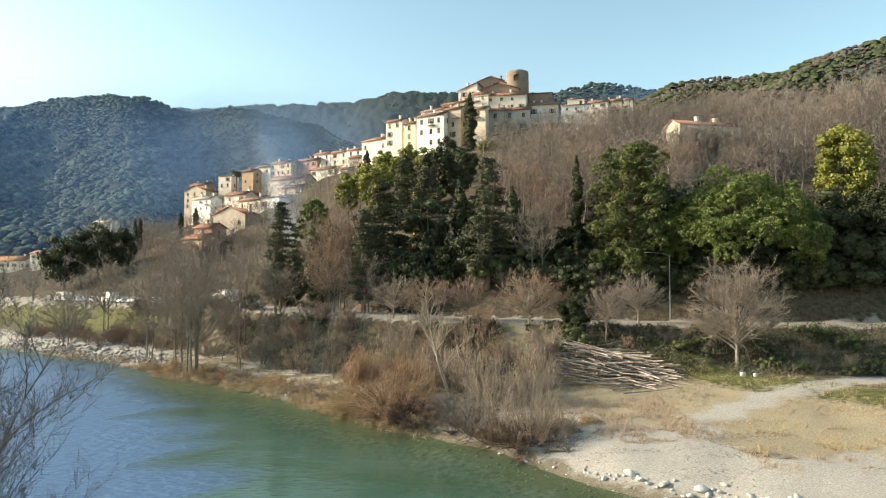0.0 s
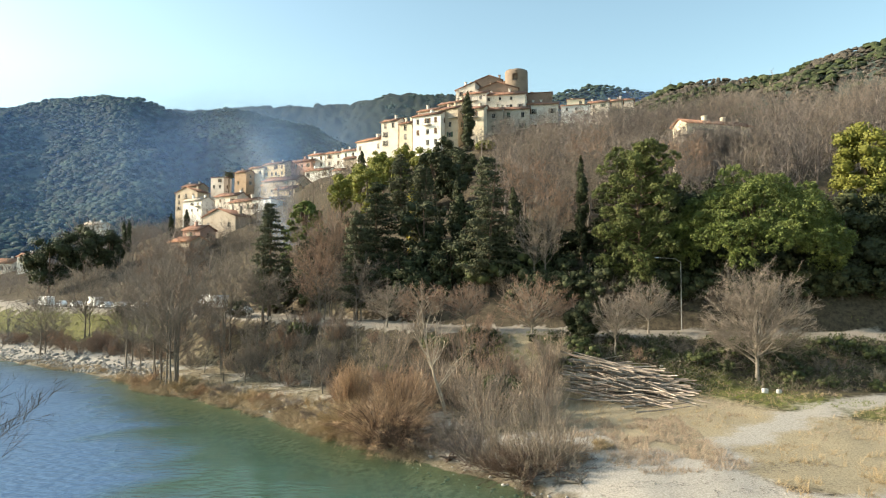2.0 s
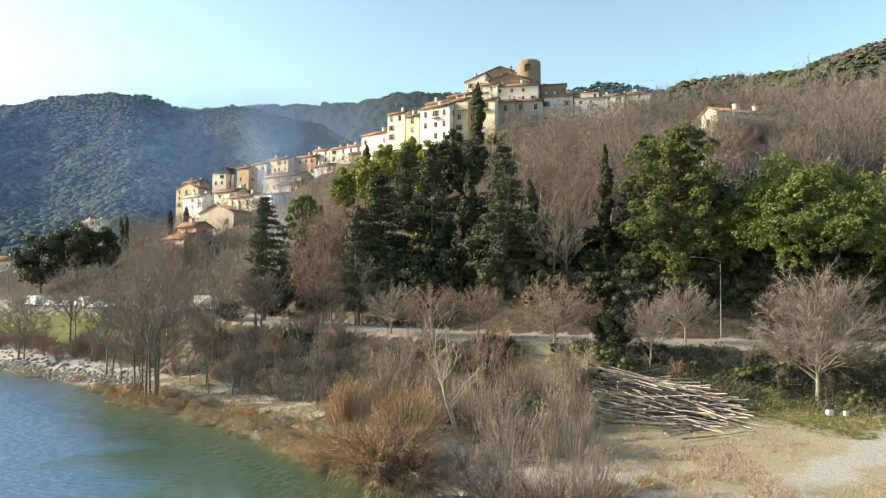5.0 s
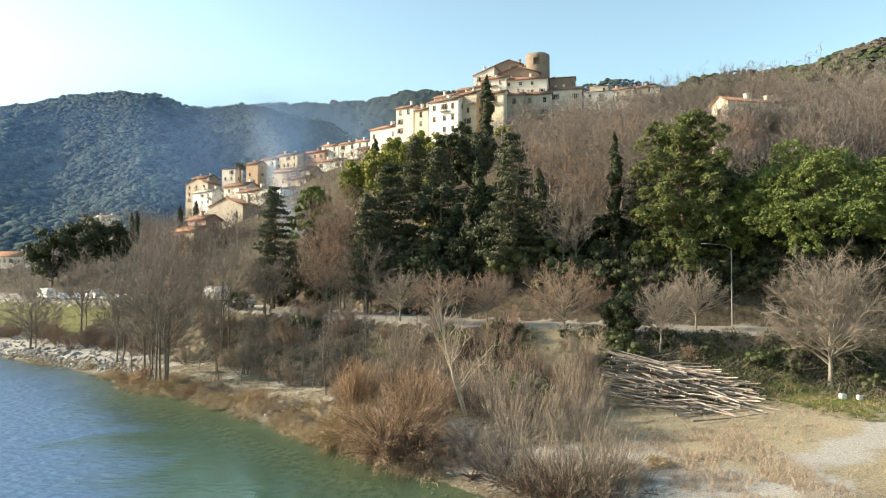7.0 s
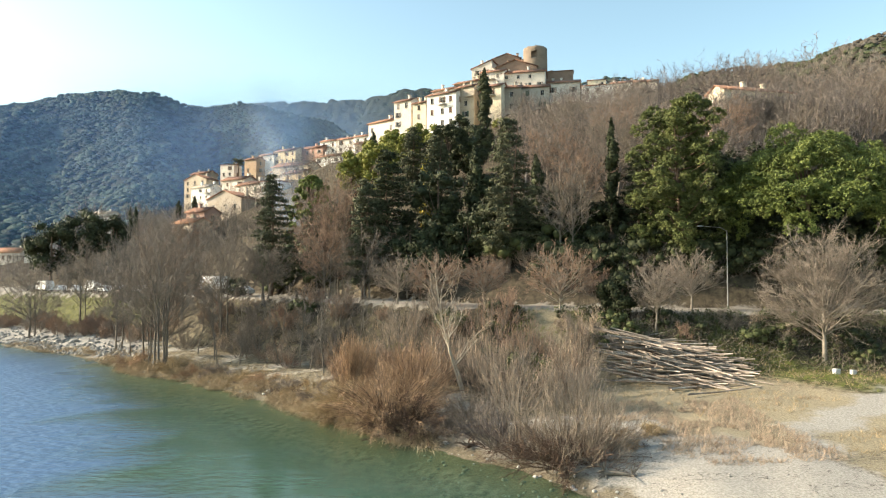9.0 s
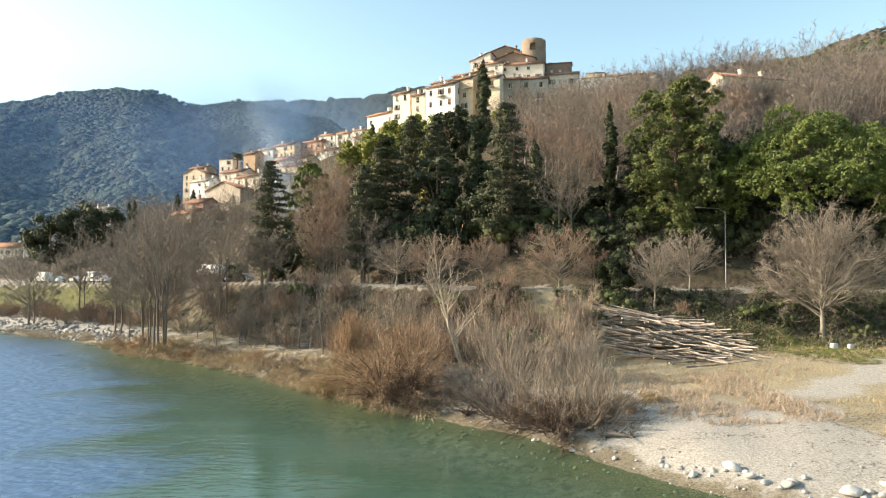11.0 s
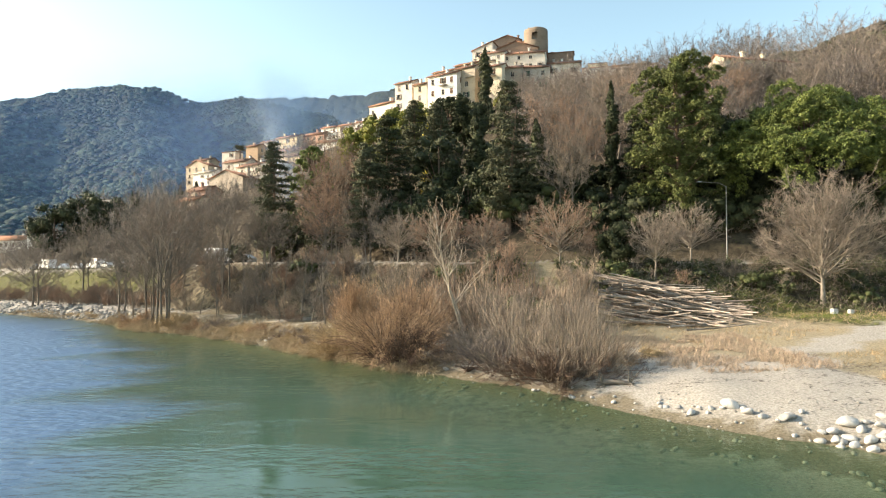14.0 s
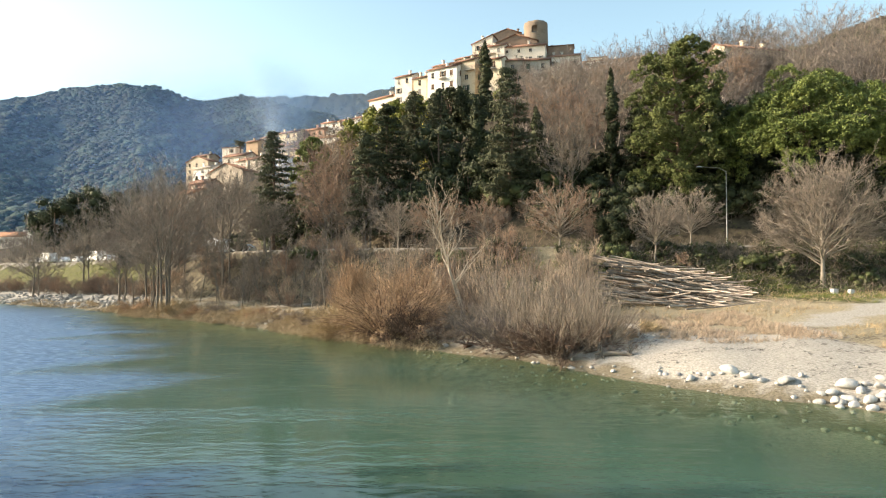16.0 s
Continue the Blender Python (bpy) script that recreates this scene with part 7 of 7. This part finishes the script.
twigs(lit, np.stack([lx, ly, land(lx, ly) + 0.015 + rng.uniform(0, 0.05, len(lx))], -1), np.stack([np.cos(la), np.sin(la), 0.08 * rng.normal(size=len(lx))], -1), rng.uniform(0.08, 0.32, len(lx)), 0.011, rng)
tagged(new("flood_litter", lit.mesh("flood_litter", M_twig_ash)), "lines of dark twigs and litter that paint shadow streaks on the gravel", "litter", kind="stuff")


# ---- road things ----
M_white = material("white_car_paint", [(0.72, 0.72, 0.71), (0.80, 0.80, 0.79)], 0.3, 1, 0, spec=0.5)
M_darkpaint = material("dark_car_paint", [(0.05, 0.05, 0.055), (0.08, 0.08, 0.09)], 0.3, 1, 0, spec=0.5)
M_tyre = material("tyre_rubber", [(0.02, 0.02, 0.02), (0.035, 0.035, 0.035)], 0.9, 3)
M_steel = material("galvanised_steel", [(0.24, 0.24, 0.23), (0.36, 0.36, 0.35)], 0.5, 3, 0, metal=0.6)
M_board = material("weathered_board", [(0.20, 0.17, 0.14), (0.36, 0.32, 0.27)], 0.9, 2)
M_concrete = material("pale_concrete", [(0.42, 0.41, 0.39), (0.58, 0.57, 0.54)], 0.9, 1.5)


def profile(name, pts, half, mat, inset=0.12):
    """A side outline (y, z) drawn across the width, its upper part drawn in."""
    n, b = len(pts), Buf()
    zs = np.array([p[1] for p in pts])
    k = half - inset * np.clip((zs - zs.min()) / (np.ptp(zs) + 1e-6), 0, 1) ** 2
    v = [(-k[i], p[0], p[1]) for i, p in enumerate(pts)] + [(k[i], p[0], p[1]) for i, p in enumerate(pts)]
    b.add(v, [(i, (i + 1) % n, n + (i + 1) % n, n + i) for i in range(n)])
    me = bpy.data.meshes.new(name)
    me.from_pydata(v, [], [(i, (i + 1) % n, n + (i + 1) % n, n + i) for i in range(n)] + [tuple(range(n))[::-1], tuple(range(n, 2 * n))])
    me.materials.append(mat)
    me.update()
    return me


def wheel_mesh(r=0.32, w=0.2):
    b = Buf()
    a = np.arange(16) * math.pi / 8
    rings = [np.stack([0 * a + x, np.cos(a) * q, np.sin(a) * q], -1) for x, q in ((-w / 2, 0.02), (-w / 2, r * 0.9), (-w / 4, r), (w / 4, r), (w / 2, r * 0.9), (w / 2, 0.02))]
    i = np.arange(96).reshape(6, 16)
    b.add(np.concatenate(rings), [(i[j, q], i[j, (q + 1) % 16], i[j + 1, (q + 1) % 16], i[j + 1, q]) for j in range(5) for q in range(16)])
    return b.mesh("wheel", M_tyre, True)


WHEEL = wheel_mesh()
CAR = [(-2.05, 0.35), (-2.1, 0.75), (-1.95, 0.95), (-1.1, 1.42), (0.35, 1.45), (1.15, 0.98), (1.95, 0.82), (2.1, 0.6), (2.05, 0.32)]
CARGLASS = [(-1.75, 0.97), (-1.08, 1.36), (0.33, 1.39), (1.0, 0.99)]
VAN = [(-2.6, 0.4), (-2.65, 1.0), (-2.55, 2.35), (1.3, 2.4), (2.05, 1.35), (2.6, 1.15), (2.65, 0.5), (2.6, 0.38)]
VANGLASS = [(0.5, 1.4), (0.5, 2.15), (1.28, 2.2), (1.9, 1.38)]


def vehicle(name, label, x, y, yaw, outline, glass, paint, half=0.86):
    top = new(name)
    top.matrix_world = pose(x, y, ground_z(x, y) + 0.02, 0, 0, yaw)
    tagged(top, label, "van" if outline is VAN else "car", "vehicles along the road")
    body = child("body", profile("body", outline, half, paint), top)
    child("window", profile("window", glass, half + 0.004, M_glass, 0.10), top)
    child("windscreen", profile("windscreen", [(glass[-2][0] - 0.02, glass[-2][1]), (glass[-2][0] + 0.04, glass[-2][1] + 0.02), (glass[-1][0] + 0.09, glass[-1][1] + 0.02), (glass[-1][0], glass[-1][1])], half - 0.16, M_glass, 0.02), top)
    front = outline[-2][0]
    for sx in (-1, 1):
        for wy_ in (-1.3, 1.3):
            child("wheel", WHEEL, top).location = (sx * (half - 0.08), wy_, 0.32)
        child("headlight", box_mesh("headlight", -0.14, 0.14, -0.05, 0.03, -0.07, 0.07, M_glass), top).location = (sx * (half - 0.3), front - 0.02, 0.68)
    return top


for x, y, yaw, o, g, p, lab in ((-92.6, 158.6, 54, VAN, VANGLASS, M_white, "white delivery van parked beside the road"), (-87.8, 156.8, 40, CAR, CARGLASS, M_white, "white car parked beside the road"),
                                (-83.0, 154.2, 44, CAR, CARGLASS, M_white, "white car parked beside the road"), (-77.0, 150.5, 50, VAN, VANGLASS, M_white, "small white van parked beside the road"),
                                (-72.0, 146.0, 46, CAR, CARGLASS, M_white, "white car parked beside the road"), (-67.0, 142.0, 52, CAR, CARGLASS, M_white, "white car parked beside the road"),
                                (-61.0, 138.0, 52, CAR, CARGLASS, M_white, "pale car parked among bare trees"), (-98, 163, 52, CAR, CARGLASS, M_darkpaint, "dark car parked beside the road"),
                                (-32.5, 111.0, 68, CAR, CARGLASS, M_white, "white car driving along the road")):
    vehicle("van" if o is VAN else "car", lab, x, y, yaw, o, g, p, 0.95 if o is VAN else 0.86)

truck = new("truck")
truck.matrix_world = pose(-41.8, 124.5, ground_z(-41.8, 124.5) + 0.02, 0, 0, 60)
tagged(truck, "white box truck standing on the road", "truck", "vehicles along the road")
child("cargo_box", box_mesh("cargo_box", -1.1, 1.1, -3.2, 1.2, 0.9, 3.1, M_white), truck)
child("chassis", box_mesh("chassis", -0.9, 0.9, -3.1, 2.9, 0.5, 0.88, M_darkpaint), truck)
child("cab", profile("cab", [(1.35, 0.6), (1.35, 2.3), (2.4, 2.3), (2.9, 1.5), (3.0, 0.6)], 1.0, M_white), truck)
child("windscreen", profile("windscreen", [(2.42, 2.2), (2.46, 2.22), (2.93, 1.52), (2.88, 1.5)], 0.9, M_glass, 0.02), truck)
for sx in (-1, 1):
    for wy_ in (-2.2, 2.1):
        ob = child("wheel", WHEEL, truck)
        ob.location, ob.scale = (sx * 0.9, wy_, 0.42), (1.3, 1.3, 1.3)


def lamp_post(x, y, h):
    b, head = Buf(), Buf()
    tube(b, [(0, 0, -0.2), (0, 0, h * 0.6), (0, 0, h)], [0.07, 0.055, 0.045], 8)
    tube(head, [(0.0, 0, h - 0.1), (-0.7, 0, h + 0.3), (-2.7, 0, h + 0.45)], [0.035, 0.03, 0.026], 6)
    top = new("street_lamp")
    top.matrix_world = pose(x, y, ground_z(x, y))
    tagged(top, "pale grey steel street lamp post beside the road", "street lamp")
    child("pole", b.mesh("pole", M_steel, True), top)
    child("arm", head.mesh("arm", M_steel, True), top)
    child("lamp_head", profile("lamp_head", [(-0.12, -0.05), (-0.1, 0.06), (0.1, 0.06), (0.12, -0.05)], 0.32, M_steel), top).location = (-2.9, 0, h + 0.45)


lamp_post(29.3, 84.0, 8.4)


def bench(x, y, yaw, length=1.9):
    top = new("picnic_bench")
    top.matrix_world = pose(x, y, ground_z(x, y), 0, 0, yaw)
    tagged(top, "weathered wooden bench beside the road", "bench", "benches along the road")
    for i, (yy, z) in enumerate(((-0.2, 0.45), (0.0, 0.45), (0.2, 0.45), (0.3, 0.72), (0.32, 0.9))):
        child("board", box_mesh("board", -length / 2, length / 2, yy - 0.08, yy + 0.08, z - 0.02, z + 0.02, M_board), top)
    for sx in (-0.7, 0.7):
        child("leg", box_mesh("leg", sx - 0.05, sx + 0.05, -0.25, 0.36, 0, 0.43, M_board), top)
        child("back_post", box_mesh("back_post", sx - 0.04, sx + 0.04, 0.36, 0.42, 0, 0.95, M_board), top)


bench(20.4, 86.5, 5)
bench(44.0, 88.0, -5)
bench(-5.5, 96.0, 10)

for x, y, s, lab in ((30.2, 65.8, 0.24, "pale concrete block at the foot of the bank"), (31.4, 65.6, 0.2, "small pale concrete block in the grass"), (22.5, 71.5, 0.16, "pale block on the road bank")):
    cb = new("concrete_block", box_mesh("concrete_block", -s, s, -s * 0.8, s * 0.8, -0.2, s * 1.7, M_concrete))
    cb.matrix_world = pose(x, y, ground_z(x, y), 0, 3, 12)
    bv = cb.modifiers.new("edge", "BEVEL")
    bv.width, bv.segments = 0.05, 2
    tagged(cb, lab, "block")


# ---- wood smoke, and haze painted on sheets ----
def smoke_and_haze_material(name, density, size, tint=(0.55, 0.69, 0.93, 1)):
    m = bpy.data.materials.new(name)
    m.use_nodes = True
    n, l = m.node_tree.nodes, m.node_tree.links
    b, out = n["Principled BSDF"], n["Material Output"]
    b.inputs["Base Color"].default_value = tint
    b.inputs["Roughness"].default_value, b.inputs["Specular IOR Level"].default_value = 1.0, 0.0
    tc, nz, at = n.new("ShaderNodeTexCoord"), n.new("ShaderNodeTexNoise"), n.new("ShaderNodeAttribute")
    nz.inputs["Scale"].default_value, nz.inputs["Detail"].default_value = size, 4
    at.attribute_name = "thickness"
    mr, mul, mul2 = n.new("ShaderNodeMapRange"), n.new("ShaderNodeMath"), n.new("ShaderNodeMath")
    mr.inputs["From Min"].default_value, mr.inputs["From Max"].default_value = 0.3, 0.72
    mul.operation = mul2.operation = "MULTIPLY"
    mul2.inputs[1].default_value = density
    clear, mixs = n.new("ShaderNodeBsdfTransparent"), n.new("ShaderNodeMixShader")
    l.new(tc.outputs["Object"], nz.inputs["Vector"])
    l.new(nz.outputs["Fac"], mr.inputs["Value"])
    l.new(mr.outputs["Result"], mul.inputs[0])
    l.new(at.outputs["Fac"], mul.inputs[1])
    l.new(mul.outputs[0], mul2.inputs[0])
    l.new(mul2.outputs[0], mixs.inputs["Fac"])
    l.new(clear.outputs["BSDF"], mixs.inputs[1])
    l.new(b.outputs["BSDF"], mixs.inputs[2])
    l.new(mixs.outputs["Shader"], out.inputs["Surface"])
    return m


def smoke_and_haze_sheet(name, label, fn, thick, mat, nu=40, nv=30):
    """A thin curved translucent sheet for smoke or painted haze; fn maps (u, v) to a place, thick to its strength."""
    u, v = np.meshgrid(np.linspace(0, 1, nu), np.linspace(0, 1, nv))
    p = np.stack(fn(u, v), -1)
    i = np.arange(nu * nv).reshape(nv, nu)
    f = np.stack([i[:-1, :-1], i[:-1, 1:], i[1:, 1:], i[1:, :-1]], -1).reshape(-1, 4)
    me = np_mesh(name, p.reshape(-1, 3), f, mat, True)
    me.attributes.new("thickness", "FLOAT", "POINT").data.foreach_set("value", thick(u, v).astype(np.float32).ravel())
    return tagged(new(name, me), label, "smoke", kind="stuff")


M_thin_haze_sheet = smoke_and_haze_material("thin_haze_sheet", 0.26, 0.006)
M_smoke_plume = smoke_and_haze_material("smoke_plume", 0.5, 0.07)
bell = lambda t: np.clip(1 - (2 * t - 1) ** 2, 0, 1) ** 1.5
# blue tints paint distance haze on sheets curved around the camera
M_valley_haze = smoke_and_haze_material("valley_haze", 0.46, 0.004, (0.30, 0.50, 1.0, 1))
M_far_haze = smoke_and_haze_material("far_haze", 0.8, 0.002, (0.44, 0.60, 0.90, 1))
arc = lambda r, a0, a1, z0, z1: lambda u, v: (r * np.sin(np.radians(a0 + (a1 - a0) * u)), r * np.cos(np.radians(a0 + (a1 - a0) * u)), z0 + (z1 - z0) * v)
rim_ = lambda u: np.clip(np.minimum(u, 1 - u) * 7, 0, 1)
smoke_and_haze_sheet("smoke_haze", "blue translucent sheet painting haze before the wooded mountain", arc(380, -52, -2, -8, 125), lambda u, v: rim_(u) * (0.42 + 0.85 * (1 - u)) * step(0, 0.3, 1 - v) * (0.5 + 0.6 * v), M_valley_haze)
smoke_and_haze_sheet("smoke_haze", "pale blue translucent sheet painting haze before the far ridge", arc(1205, -32, 16, 0, 400), lambda u, v: rim_(u) * step(0, 0.55, 1 - v), M_far_haze)
smoke_and_haze_sheet("smoke_haze", "thin translucent sheet painting haze before the far hill", arc(610, 5, 24, 90, 205), lambda u, v: rim_(u) * step(0, 0.6, 1 - v) * 1.5, M_valley_haze)
# sheet for valley smoke that also paints haze over the mountain
smoke_and_haze_sheet("smoke_haze", "thin blue translucent sheet for valley smoke and painted haze", lambda u, v: (-330 + 420 * u, 345 + 20 * np.sin(u * 5.0), 20 + 110 * v), lambda u, v: bell(u) * bell(v), M_thin_haze_sheet)
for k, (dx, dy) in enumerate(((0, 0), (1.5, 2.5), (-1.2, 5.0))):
    smoke_and_haze_sheet("smoke_plume", "pale wood smoke rising beside the village", lambda u, v: (-33 + dx + (u - 0.5) * (3 + 16 * v) - 8 * v ** 1.5 + 1.2 * np.sin(v * 9 + k), 135 + dy + 20 * v + 1.5 * np.sin(u * 4 + v * 5), 12 + 44 * v),
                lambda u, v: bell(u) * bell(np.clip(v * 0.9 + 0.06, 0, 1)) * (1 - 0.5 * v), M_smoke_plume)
